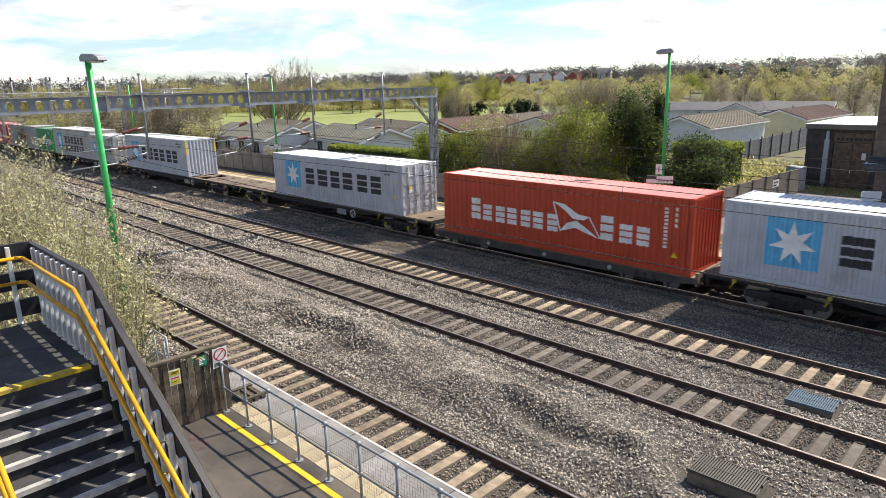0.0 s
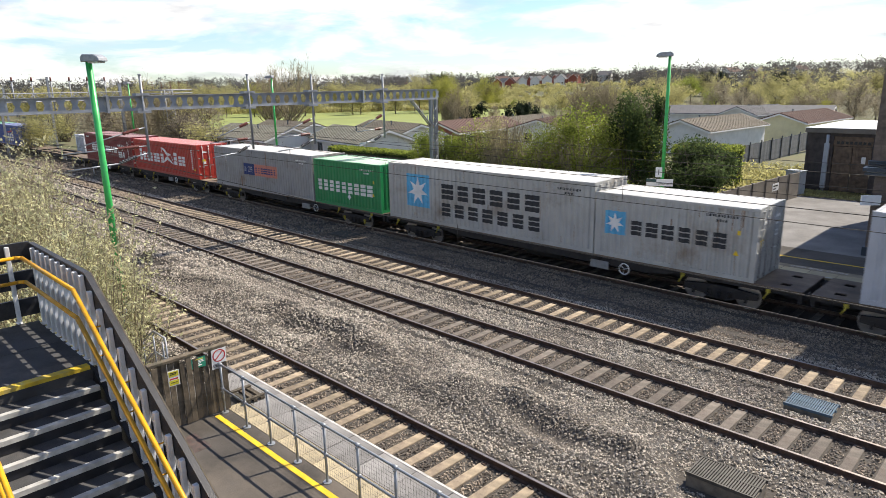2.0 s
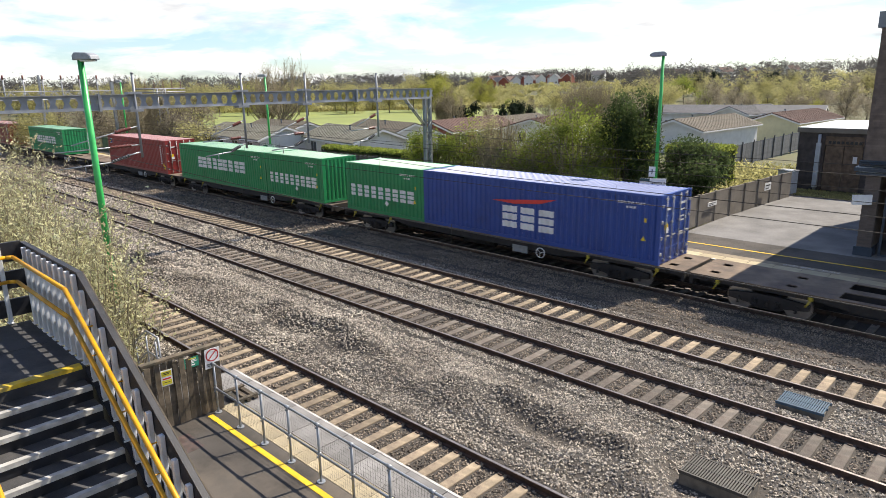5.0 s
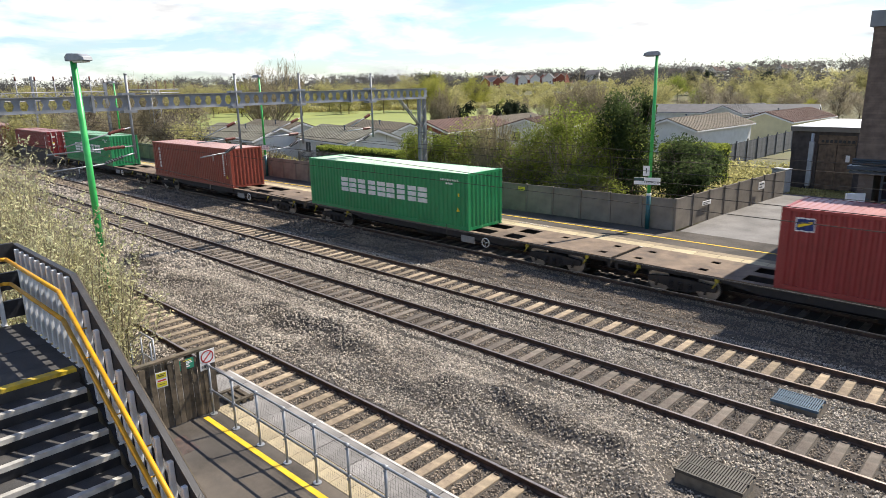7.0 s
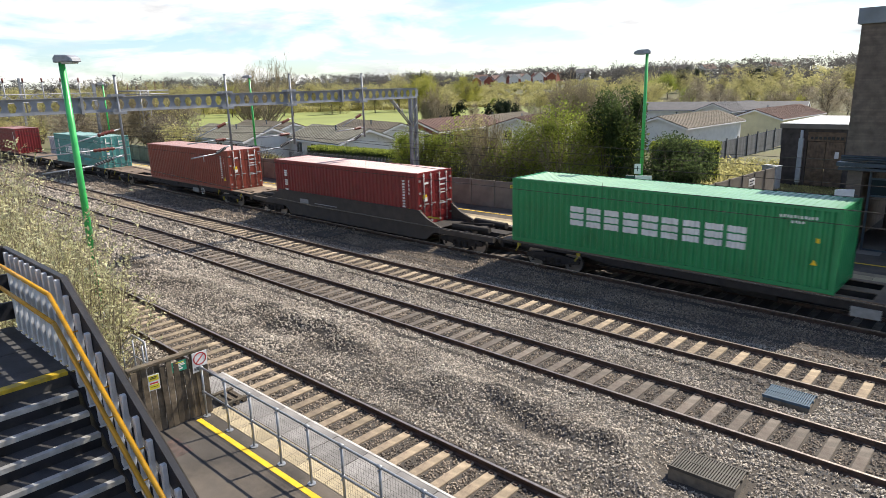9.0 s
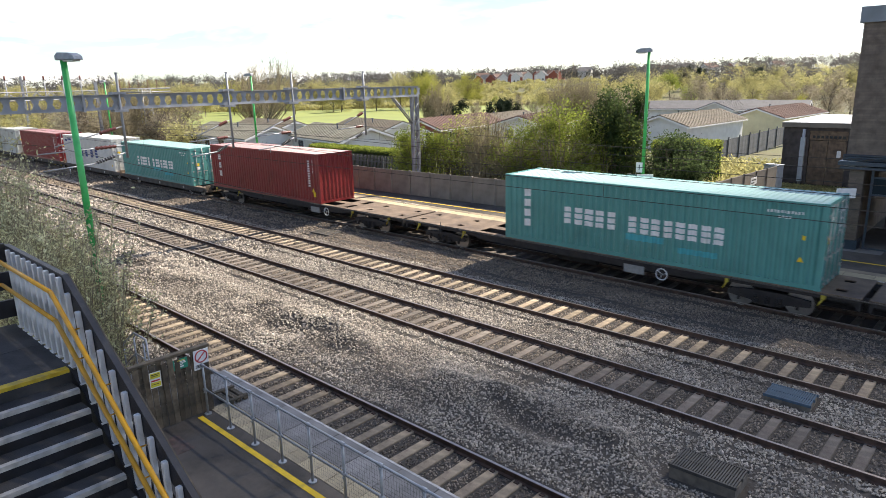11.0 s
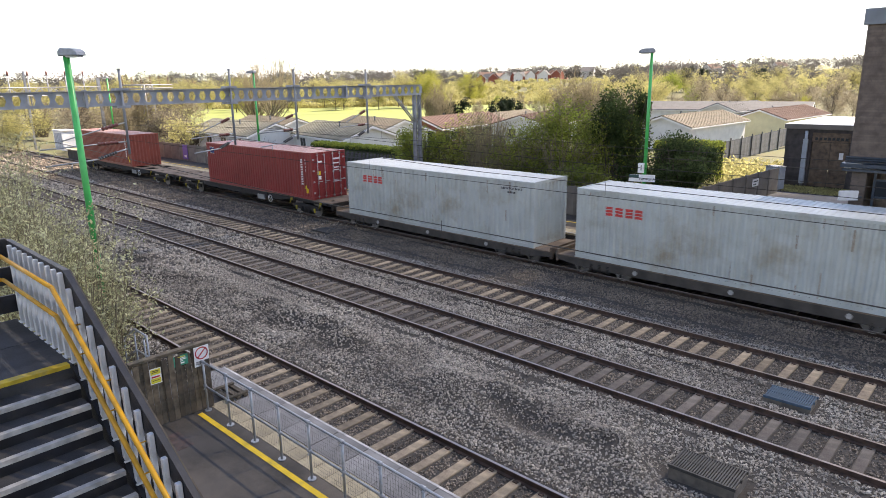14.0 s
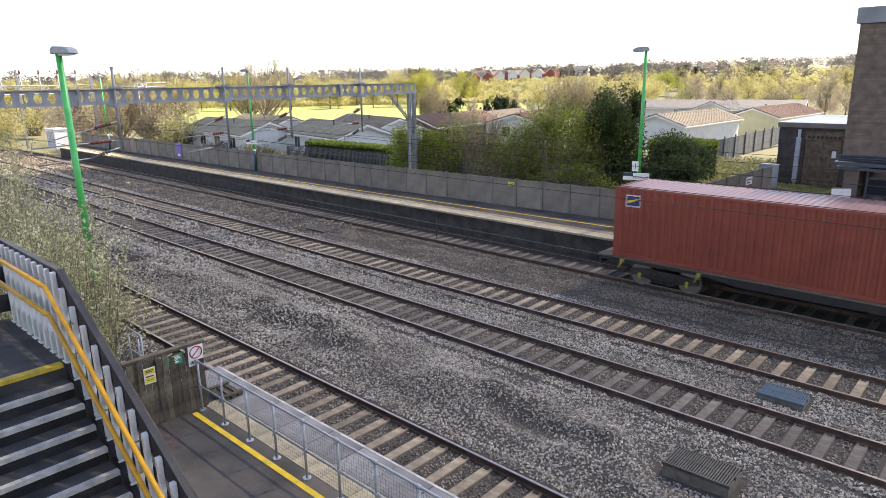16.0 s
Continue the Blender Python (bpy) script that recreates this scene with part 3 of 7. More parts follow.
def stair():
    t = thing("footbridge_stair", pose(0, 0, 0), "dark footbridge stair with pale nosings and black boarded sides", "staircase")
    bm = bmesh.new()
    bm_box(bm, SX - 2.4, SX, -1.6, 2.24, SZ - 0.22, SZ)
    part("landing", bm, TREAD, t, "dark grey stair landing")
    bm = bmesh.new()
    bm_box(bm, SX - 1.22, SX - 1.205, -1.6, 2.24, SZ + 0.001, SZ + 0.004)
    part("landing_joint", bm, BLACK, t)
    bm = bmesh.new()
    bm_box(bm, SX - 0.11, SX + 0.012, SY0 - 0.9, SY1, SZ + 0.002, SZ + 0.012)
    bm_box(bm, SX + 0.001, SX + 0.012, SY0 - 0.9, SY1, SZ - 0.035, SZ + 0.002)
    part("yellow_nosing", bm, mat("yellow_nosing", (0.62, 0.43, 0.03), 0.6, var=0.2, scale=7, dirt=(0.3, 0.25, 0.12), dirt_amt=0.5), t, "yellow landing edge")
    for k in range(1, NSTEP + 1):
        x, z = SX + k * GO, SZ - k * RISE
        bm = bmesh.new()
        bm_box(bm, x - GO - 0.02, x - 0.06, SY0, SY1, z - 0.05, z)
        tr = part("tread", bm, TREAD, t)
        bm = bmesh.new()
        bm_box(bm, x - 0.058, x + 0.012, SY0, SY1, z - 0.03, z + 0.006)
        bm_box(bm, x + 0.002, x + 0.012, SY0, SY1, z - 0.052, z - 0.03)
        part("nosing", bm, NOSING, tr, "pale worn metal nosing")
        bm = bmesh.new()
        bm_box(bm, x - GO - 0.012, x - GO - 0.002, SY0, SY1, z, z + RISE - 0.052)
        part("riser", bm, BLACK, tr, "black riser")
    xe = SX + NSTEP * GO + 0.2
    for y0, y1 in ((2.30, 2.35), (0.55, 0.60)):
        for o0, o1 in ((0.04, 0.30), (0.46, 0.74), (0.86, 1.16)):
            bm = bmesh.new()
            bm_prism(bm, [(SX, SZ + o1), (xe, nose(xe) + o1), (xe, nose(xe) + o0), (SX, SZ + o0)], "y", y0, y1)
            part("side_board", bm, BLACK, t, "black side boarding")
        bm = bmesh.new()
        bm_prism(bm, [(SX, SZ + 1.162), (xe, nose(xe) + 1.162), (xe, nose(xe) + 1.185), (SX, SZ + 1.185)], "y", y0 - 0.01, y1 + 0.006)
        part("cap_rail", bm, BLACK, t, "black timber capping")
        bm = bmesh.new()
        bm_prism(bm, [(SX, SZ + 1.15), (xe, nose(xe) + 1.15), (xe, nose(xe) + 1.186), (SX, SZ + 1.186)], "y", y1 + 0.008, y1 + 0.022)
        part("cap_edge", bm, OLDWOOD, t, "worn timber edge")
    for o0, o1 in ((0.04, 0.30), (0.46, 0.74), (0.86, 1.16)):
        bm = bmesh.new()
        bm_box(bm, SX - 2.45, SX - 0.002, 2.30, 2.35, SZ + o0, SZ + o1)
        part("side_board", bm, BLACK, t, "black side boarding")
    bm = bmesh.new()
    bm_box(bm, SX - 2.45, SX, 2.29, 2.356, SZ + 1.162, SZ + 1.185)
    part("cap_rail", bm, BLACK, t, "black timber capping")
    # three boards across the far end of the landing
    for z0, z1 in ((0.10, 0.36), (0.52, 0.78), (0.92, 1.2)):
        bm = bmesh.new()
        bm_box(bm, SX - 2.48, SX - 2.43, -1.6, 2.30, SZ + z0, SZ + z1)
        part("end_board", bm, BLACK, t, "black end boarding")
    # white balusters
    bm = bmesh.new()
    bm_box(bm, -0.030, 0.030, -0.028, 0.028, 0.0, 1.15)
    bm_box(bm, -0.07, 0.07, -0.045, 0.028, 0.0, 0.012)
    bevel(bm, 0.006)
    bal = mesh_of("baluster", bm, WHITE)
    for k in range(10):
        x = SX - 0.06 - k * 0.235
        piece("baluster", bal, t, pose(x, 2.265, SZ))
    for k in range(20):
        x = SX + 0.17 + k * 0.272
        piece("baluster", bal, t, pose(x, 2.265, nose(x) - 0.05))
        piece("baluster", bal, t, pose(x, 0.635, nose(x) - 0.05))
    for k in range(6):
        piece("baluster", bal, t, pose(SX - 2.40, 2.0 - k * 0.62, SZ + 0.02))
    # yellow handrails, two heights, with brackets
    for h in (1.02, 0.66):
        bm = bmesh.new()
        bm_tube(bm, [(SX - 2.28, -1.6, SZ + h), (SX - 2.28, 2.05, SZ + h), (SX - 2.22, 2.13, SZ + h), (SX + 0.05, 2.13, SZ + h), (xe, 2.13, nose(xe) + h)], 0.027, 10)
        for k in range(7):
            x = SX + 0.5 + k * 0.75
            bm_tube(bm, [(x, 2.13, nose(x) + h - 0.03), (x, 2.13, nose(x) + h - 0.07), (x, 2.24, nose(x) + h - 0.07)], 0.009, 6)
        part("handrail", bm, YELLOW, t, "yellow tube handrail")
        bm = bmesh.new()
        bm_tube(bm, [(SX - 0.4, 0.86, SZ + h), (SX + 0.05, 0.86, SZ + h), (xe, 0.86, nose(xe) + h)], 0.027, 10)
        part("handrail", bm, YELLOW, t, "yellow tube handrail")
    # stringers and posts to the platform
    for y in (0.66, 2.245):
        bm = bmesh.new()
        bm_prism(bm, [(SX, SZ - 0.02), (xe, nose(xe) - 0.02), (xe, nose(xe) - 0.34), (SX, SZ - 0.34)], "y", y - 0.03, y + 0.03)
        part("stringer", bm, BLACK, t)
    for x, y in ((SX - 2.3, 2.2), (SX - 2.3, -1.5), (SX - 0.1, 2.2), (SX - 0.1, 0.6)):
        bm = bmesh.new()
        bm_box(bm, x - 0.08, x + 0.08, y - 0.08, y + 0.08, 0.95, SZ - 0.22)
        part("post", bm, BLACK, t)


stair()


# ---- lamps ----
def street_lamp(x, y, z0, z1, turn, label, r=0.085, sign=False):
    t = thing("street_lamp", pose(x, y, z0, 0, 0, turn), label, "street lamp", "green platform lamps")
    h = z1 - z0
    bm = bmesh.new()
    bm_rod(bm, (0, 0, 0), (0, 0, 1.55), r * 1.25, 14)
    part("base", bm, LAMP_TEAL, t, "dark teal base sleeve")
    bm = bmesh.new()
    bm_rod(bm, (0, 0, 1.55), (0, 0, 1.66), r * 1.28, 14)
    part("collar", bm, SIGN_WHITE, t, "white band")
    bm = bmesh.new()
    bm_rod(bm, (0, 0, 1.66), (0, 0, h - 0.05), r, 14, r * 0.8)
    part("post", bm, LAMP_GREEN, t)
    bm = bmesh.new()
    bm_prism(bm, [(-0.14, 0.0), (-0.14, 0.12), (-0.05, 0.2), (0.38, 0.18), (0.54, 0.11), (0.58, 0.0)], "y", -0.15, 0.15)
    bevel(bm, 0.02)
    head = part("lantern", bm, LAMP_GREY, t, "grey cast lantern head", pose(0, 0, h - 0.1))
    bm = bmesh.new()
    bm_box(bm, 0.1, 0.5, -0.12, 0.12, -0.04, 0.01)
    bevel(bm, 0.02)
    part("lens", bm, LENS, head)
    return t


street_lamp(-19.33, 6.2, -0.2, 8.47, 20, "tall bright green lamp post with a grey lantern", 0.10)
street_lamp(-13.45, 27.8, 0.93, 8.75, 200, "tall green lamp post carrying station signs by the concrete wall")
street_lamp(-44.9, 27.15, 0.93, 8.5, 200, "green lamp post standing along the far platform")
street_lamp(-72.0, 26.6, 0.93, 8.5, 200, "green lamp post far along the platform")


def text_on(parent, words, size, m, at, name="lettering"):
    cu = bpy.data.curves.new(name, "FONT")
    cu.body, cu.size, cu.extrude = words, size, 0.002
    cu.align_x, cu.align_y = "CENTER", "CENTER"
    tmp = bpy.data.objects.new(name, cu)
    me = bpy.data.meshes.new_from_object(tmp)
    bpy.data.objects.remove(tmp)
    me.materials.clear()
    me.materials.append(m)
    return piece(name, me, parent, at)


def station_sign(x, y, z, w, turn, words, plate, label):
    t = thing("station_sign", pose(x, y, z, 0, 0, turn), label, "sign")
    bm = bmesh.new()
    bm_box(bm, -w / 2, w / 2, -0.02, 0.02, 0, 0.32)
    part("plate", bm, SIGN_WHITE, t)
    bm = bmesh.new()
    bm_box(bm, -w / 2, -w * 0.12, -0.026, -0.021, 0.17, 0.32)
    part("operator_panel", bm, SIGN_BLUE, t, "dark teal panel")
    text_on(t, words, 0.17, SIGN_INK, pose(w * 0.18, -0.023, 0.12, 90, 0, 0))
    if plate:
        bm = bmesh.new()
        bm_box(bm, -0.2, 0.08, -0.015, 0.015, 0.40, 0.85)
        p = part("number_plate", bm, SIGN_WHITE, t, "white platform number plate")
        text_on(p, "1", 0.36, SIGN_INK, pose(-0.06, -0.02, 0.62, 90, 0, 0))


station_sign(-13.5, 27.66, 3.0, 1.15, 22, "Tamworth", True, "white station name sign with a platform number on the lamp post")
station_sign(-44.9, 27.02, 3.0, 1.0, 24, "Tamworth", False, "white station name sign on the farther lamp post")

# ---- far platform ----
bm = bmesh.new()
bm_prism(bm, [(-81, 24.75), (30, 24.75), (30, 46.5), (-12.1, 46.5), (-12.1, 28.1), (-30, 27.36), (-81, 27.1)], "z", -0.6, 0.93)
far_platform = tagged(part("platform_far", bm, TARMAC, None), "worn dark tarmac platform with cream slabs and lines", "platform", "", "structure")
bm = bmesh.new()
bm_prism(bm, [(-12.05, 28.2), (-4, 28.2), (-4, 41.5), (-12.05, 41.5)], "z", 0.931, 0.934)
part("forecourt_paving", bm, TARMAC_PALE, far_platform, "pale grey worn forecourt tarmac")
bm = bmesh.new()
bm_box(bm, -81, 30, 24.62, 24.748, -0.6, 0.84)
part("platform_wall", bm, BRICK_DARK, far_platform, "sooty brick platform face")
sb = bmesh.new()
bm_box(sb, 0.006, 0.894, 24.40, 25.1, 0.845, 0.934)
bevel(sb, 0.006)
coping = mesh_of("coping_slab", sb, CREAM)
for k in range(92):
    piece("coping_slab", coping, far_platform, pose(-81 + 0.9 * k, 0, random.uniform(-0.003, 0.003)))
bm = bmesh.new()
bm_box(bm, -81, 30, 24.405, 24.50, 0.938, 0.942)
part("white_edge_line", bm, WHITE_LINE, far_platform)
bm = bmesh.new()
bm_prism(bm, [(-81, 25.05), (-46.6, 25.48), (-13.8, 26.42), (30, 27.3), (30, 27.41), (-13.8, 26.53), (-46.6, 25.56), (-81, 25.13)], "z", 0.936, 0.94)
part("yellow_line", bm, YELLOW_LINE, far_platform)
bm = bmesh.new()
bm_prism(bm, [(-81, 25.104), (30, 25.104), (30, 25.5), (-81, 25.5)], "z", 0.931, 0.935)
part("pale_band", bm, mat("buff_paving_band", (0.26, 0.21, 0.14), 0.9, var=0.2, scale=1.5, dirt=(0.14, 0.12, 0.09), dirt_amt=0.6), far_platform, "buff worn paving band")
for x in (-6.1, -18.0, -26.5, -35.5, -45.0):
    text_on(far_platform, "MIND THE GAP", 0.27, WHITE_LINE, pose(x, 25.32, 0.943, 0, 0, 180), "platform_lettering")

# concrete post and panel wall
wall_west = thing("wall_west", pose(0, 0, 0), "grey-brown concrete post and panel wall behind the platform", "wall", "", "structure")
WPTS = [(-81.0, 27.12), (-30.0, 27.38), (-12.3, 28.12), (-11.75, 38.2), (-11.5, 41.0)]
bm = bmesh.new()
bm_box(bm, 0.07, 1.53, -0.03, 0.03, 0, 1.46)
bevel(bm, 0.012)
panel_me = mesh_of("panel", bm, CONC)
bm = bmesh.new()
bm_box(bm, -0.065, 0.065, -0.075, 0.05, -0.1, 1.5)
bevel(bm, 0.015)
post_me = mesh_of("wall_post", bm, CONC)
for (xa, ya), (xb, yb) in zip(WPTS, WPTS[1:]):
    run = math.hypot(xb - xa, yb - ya)
    n = max(1, round(run / 1.6))
    turn = math.degrees(math.atan2(yb - ya, xb - xa))
    for k in range(n):
        f = k / n
        m = pose(xa + (xb - xa) * f, ya + (yb - ya) * f, 0.93, 0, 0, turn)
        piece("panel", panel_me, wall_west, m @ Matrix.Diagonal((run / n / 1.6, 1, 1, 1)))
        piece("wall_post", post_me, wall_west, m)
t = thing("wall_notice", pose(-20.6, 27.68, 2.05, 0, 0, 2.4), "small yellow warning plate on the concrete wall", "sign")
bm = bmesh.new()
bm_box(bm, -0.2, 0.2, -0.012, 0, 0, 0.2)
part("plate", bm, SIGN_YELLOW, t)
for z in (0.05, 0.12):
    bm = bmesh.new()
    bm_box(bm, -0.14, 0.14, -0.016, -0.013, z, z + 0.03)
    part("print", bm, SIGN_INK, t)
for x, y, z, w, h, lab in ((-12.05, 31.0, 1.75, 0.9, 0.2, "narrow white notice on the side wall"), (-11.62, 37.4, 1.75, 0.8, 0.4, "large white notice board on the side wall")):
    t = thing("wall_notice", pose(x, y, z, 0, 0, 87), lab, "sign")
    bm = bmesh.new()
    bm_box(bm, -w / 2, w / 2, -0.03, 0, 0, h)
    part("plate", bm, SIGN_WHITE, t)
    for k in range(2):
        bm = bmesh.new()
        bm_box(bm, -w * 0.4, w * (0.1 + 0.25 * k), -0.034, -0.031, h * (0.2 + 0.4 * k), h * (0.36 + 0.4 * k))
        part("print", bm, SIGN_INK, t)
t = thing("wall_notice", pose(-57.5, 27.15, 1.1), "purple notice panel on the platform wall", "sign")
bm = bmesh.new()
bm_box(bm, -0.45, 0.45, -0.04, 0, 0, 1.25)
part("plate", bm, mat("purple_panel", (0.16, 0.10, 0.42), 0.4, var=0.08), t)
bm = bmesh.new()
bm_box(bm, -0.2, 0.25, -0.045, -0.041, 0.15, 0.35)
part("print", bm, SIGN_WHITE, t)

# ---- equipment cabinet ----
CAB = mat("pale_grey_cabinet_paint", (0.40, 0.43, 0.46), 0.5, var=0.08, scale=3, bump=0.03, dirt=(0.28, 0.28, 0.27), dirt_amt=0.3)
t = thing("equipment_cabinet", pose(-11.95, 41.9, 0.93, 0, 0, -14), "pale grey steel equipment cabinet by the side wall", "cabinet")
t.scale = (0.74, 0.74, 0.8)
bm = bmesh.new()
bm_box(bm, -0.62, 0.62, -0.4, 0.4, 0.1, 1.75)
bevel(bm, 0.02)
part("body", bm, CAB, t)
bm = bmesh.new()
bm_box(bm, -0.66, 0.66, -0.44, 0.44, 1.752, 1.81)
part("lid", bm, CAB, t)
bm = bmesh.new()
bm_box(bm, -0.6, 0.6, -0.38, 0.38, 0, 0.1)
part("plinth", bm, CONC, t)
for s in (-0.31, 0.31):
    bm = bmesh.new()
    bm_box(bm, s - 0.285, s + 0.285, -0.415, -0.402, 0.16, 1.68)
    d = part("door", bm, CAB, t)
    bm = bmesh.new()
    bm_box(bm, s * 0.25 - 0.02, s * 0.25 + 0.02, -0.45, -0.416, 0.8, 1.0)
    part("handle", bm, GALV, d)

# ---- brick hut with timber doors ----
HUT_BRICK = mat("dark_purple_brick", (0.075, 0.062, 0.058), 0.85, var=0.25, scale=3, bump=0.5, bscale=16)
PALE_BRICK = mat("buff_brown_brick", (0.155, 0.118, 0.095), 0.85, var=0.2, scale=3, bump=0.5, bscale=16, obj=0.15)
DOOR_WOOD = mat("brown_stained_doors", (0.17, 0.115, 0.075), 0.7, var=0.3, scale=4, bump=0.3, bscale=40)
ROOF_WHITE = mat("white_roof_edge", (0.66, 0.67, 0.68), 0.7, var=0.1, scale=1.5, dirt=(0.3, 0.3, 0.29), dirt_amt=0.4)
DARKMETAL = mat("dark_blue_grey_frames", (0.035, 0.05, 0.07), 0.45, var=0.12, bump=0.05)
GLASS = bpy.data.materials.new("dark_window_glass")
GLASS.use_nodes = True
GLASS.node_tree.nodes["Principled BSDF"].inputs["Base Color"].default_value = (0.02, 0.025, 0.03, 1)
GLASS.node_tree.nodes["Principled BSDF"].inputs["Roughness"].default_value = 0.06


def brick_hut():
    t = thing("brick_hut", pose(-12.25, 44.4, 0.93), "low dark brick station hut with brown double doors", "building")
    bm = bmesh.new()
    bm_box(bm, 0, 1.45, 0, 0.22, 0, 3.5)
    bm_box(bm, 1.45, 3.5, 0, 0.22, 3.3, 3.5)
    bm_box(bm, 3.5, 9.0, 0, 0.22, 0, 3.5)
    bm_box(bm, 0, 0.22, 0.22, 9, 0, 3.5)
    bm_box(bm, 0.22, 9.0, 8.8, 9, 0, 3.5)
    part("wall", bm, HUT_BRICK, t)
    bm = bmesh.new()
    bm_box(bm, -0.12, 9.0, -0.15, 9.1, 3.5, 3.78)
    part("parapet", bm, CONC, t, "concrete roof edge")
    bm = bmesh.new()
    bm_box(bm, -0.12, 9.0, -0.15, 9.1, 3.784, 3.80)
    part("roof", bm, ROOF_WHITE, t, "pale flat roof")
    bm = bmesh.new()
    bm_box(bm, 1.45, 3.5, 0.05, 0.13, 2.75, 3.3)
    fr = part("door_head", bm, DOOR_WOOD, t)
    for k in range(8):
        bm = bmesh.new()
        bm_box(bm, 1.62 + k * 0.23, 1.77 + k * 0.23, 0.02, 0.049, 2.86, 3.02)
        part("vent_slot", bm, SIGN_INK, fr)
    for s in (0, 1):
        x = 1.5 + s * 1.0
        bm = bmesh.new()
        bm_box(bm, x, x + 0.97, 0.06, 0.12, 0.05, 2.72)
        d = part("door", bm, DOOR_WOOD, t, "brown timber door leaf")
        for k in range(8):
            bm = bmesh.new()
            bm_box(bm, x + 0.2, x + 0.77, 0.03, 0.058, 0.35 + k * 0.08, 0.40 + k * 0.08)
            part("louvre_slat", bm, DOOR_WOOD, d)
        for k in range(6):
            bm = bmesh.new()
            bm_box(bm, x + 0.02 + k * 0.16, x + 0.165 + k * 0.16, 0.04, 0.058, 1.1, 2.68)
            part("door_board", bm, DOOR_WOOD, d)
    bm = bmesh.new()
    bm_box(bm, 3.0, 3.22, 0.02, 0.038, 1.75, 2.15)
    part("door_notice", bm, SIGN_WHITE, t, "white paper notice")
    bm = bmesh.new()
    bm_rod(bm, (1.15, -0.1, 0), (1.15, -0.1, 3.4), 0.09, 10)
    bm_box(bm, 1.02, 1.28, -0.2, 0, 0.2, 2.9)
    part("downpipe", bm, CAB, t, "pale grey pipe casing")


brick_hut()


def lift_tower():
    """Station building corner: a tall brick block over a glazed entrance."""
    t = thing("station_building", pose(-5.6, 28.6, 0.93), "tall buff-brown brick station block over a glazed entrance", "building")
    bm = bmesh.new()
    bm_box(bm, 0, 16, 0, 12, 3.65, 8.4)
    wl_ = part("upper_wall", bm, PALE_BRICK, t)
    bm = bmesh.new()
    bm_box(bm, -0.12, 16, -0.12, 12, 8.4, 8.95)
    part("coping", bm, mat("grey_blue_fascia", (0.20, 0.22, 0.24), 0.6, var=0.12, scale=1.5), t, "grey fascia band at the roof")
    bm = bmesh.new()
    bm_box(bm, 0.16, 0.64, 0.0, 0.5, 0.35, 3.1)
    pier = part("pier", bm, mat("pier_render", (0.13, 0.105, 0.088), 0.9, var=0.2, scale=3), t, "brick pier")
    bm = bmesh.new()
    bm_box(bm, 0.08, 0.72, -0.08, 0.58, -0.02, 0.35)
    part("pier_plinth", bm, DARKMETAL, t, "dark tiled plinth")
    br = bmesh.new()
    bm_box(br, 0.004, 0.221, -0.012, 0.05, 0.004, 0.071)
    brm = mesh_of("brick", br, PALE_BRICK)
    for row in range(36):
        for k in range(2):
            piece("brick", brm, pier, pose(0.17 + k * 0.235 + (0.02 if row % 2 else -0.02), 0, 0.355 + row * 0.075))
    # courses on the visible upper wall
    for row in range(57):
        bm = bmesh.new()
        z = 3.67 + row * 0.0825
        off = 0.115 if row % 2 else 0
        for k in range(14):
            bm_box(bm, 0.01 + off + k * 0.235, 0.225 + off + k * 0.235, -0.008, 0.0, z, z + 0.07)
            bm_box(bm, -0.008, 0.0, 0.01 + off + k * 0.235, 0.225 + off + k * 0.235, z, z + 0.07)
        tagged(part("brick_facing", bm, PALE_BRICK, wl_), kind="stuff")
    # steel lintels
    for z0, z1, d in ((3.1, 3.2, 0.16), (3.26, 3.4, 0.22)):
        bm = bmesh.new()
        bm_box(bm, -d, 16, -d, 0.5, z0, z1)
        part("lintel", bm, DARKMETAL, t, "dark steel canopy edge")
    bm = bmesh.new()
    bm_box(bm, 0.8, 16, 5.0, 5.2, 0, 3.1)
    part("inner_wall", bm, HUT_BRICK, t)
    bm = bmesh.new()
    bm_box(bm, 0.3, 0.4, 0.62, 11.5, 0, 3.1)
    part("side_wall", bm, PALE_BRICK, t)
    for k in range(5):
        bm = bmesh.new()
        bm_box(bm, 0.84 + k * 1.3, 0.92 + k * 1.3, 0.25, 0.35, 0, 3.1)
        part("glazing_post", bm, DARKMETAL, t)
    for z in (0.0, 2.1, 2.75):
        bm = bmesh.new()
        bm_box(bm, 0.92, 6.2, 0.27, 0.33, z, z + 0.07)
        part("glazing_rail", bm, DARKMETAL, t)
    for k in range(1, 4):
        bm = bmesh.new()
        bm_box(bm, 0.925 + k * 1.3, 2.135 + k * 1.3, 0.295, 0.305, 0.07, 2.1)
        part("pane", bm, GLASS, t)
    bm = bmesh.new()
    bm_box(bm, 0.925, 6.1, 0.295, 0.305, 2.17, 2.75)
    part("pane", bm, GLASS, t)
    for z in (3.46, 3.55, 3.63):
        bm = bmesh.new()
        bm_rod(bm, (-0.1, -0.1, z), (16, -0.1, z), 0.04, 8)
        part("conduit", bm, DARKMETAL, t)


lift_tower()
t = thing("hanging_sign", pose(-5.35, 28.0, 3.0, 0, 0, 40), "white blade sign beside the station entrance", "sign")
bm = bmesh.new()
bm_box(bm, -0.34, 0.34, -0.05, 0.05, 0, 0.36)
part("box", bm, SIGN_WHITE, t)
bm = bmesh.new()
bm_box(bm, 0.2, 0.5, -0.02, 0.4, 0.1, 0.14)
part("bracket", bm, DARKMETAL, t)

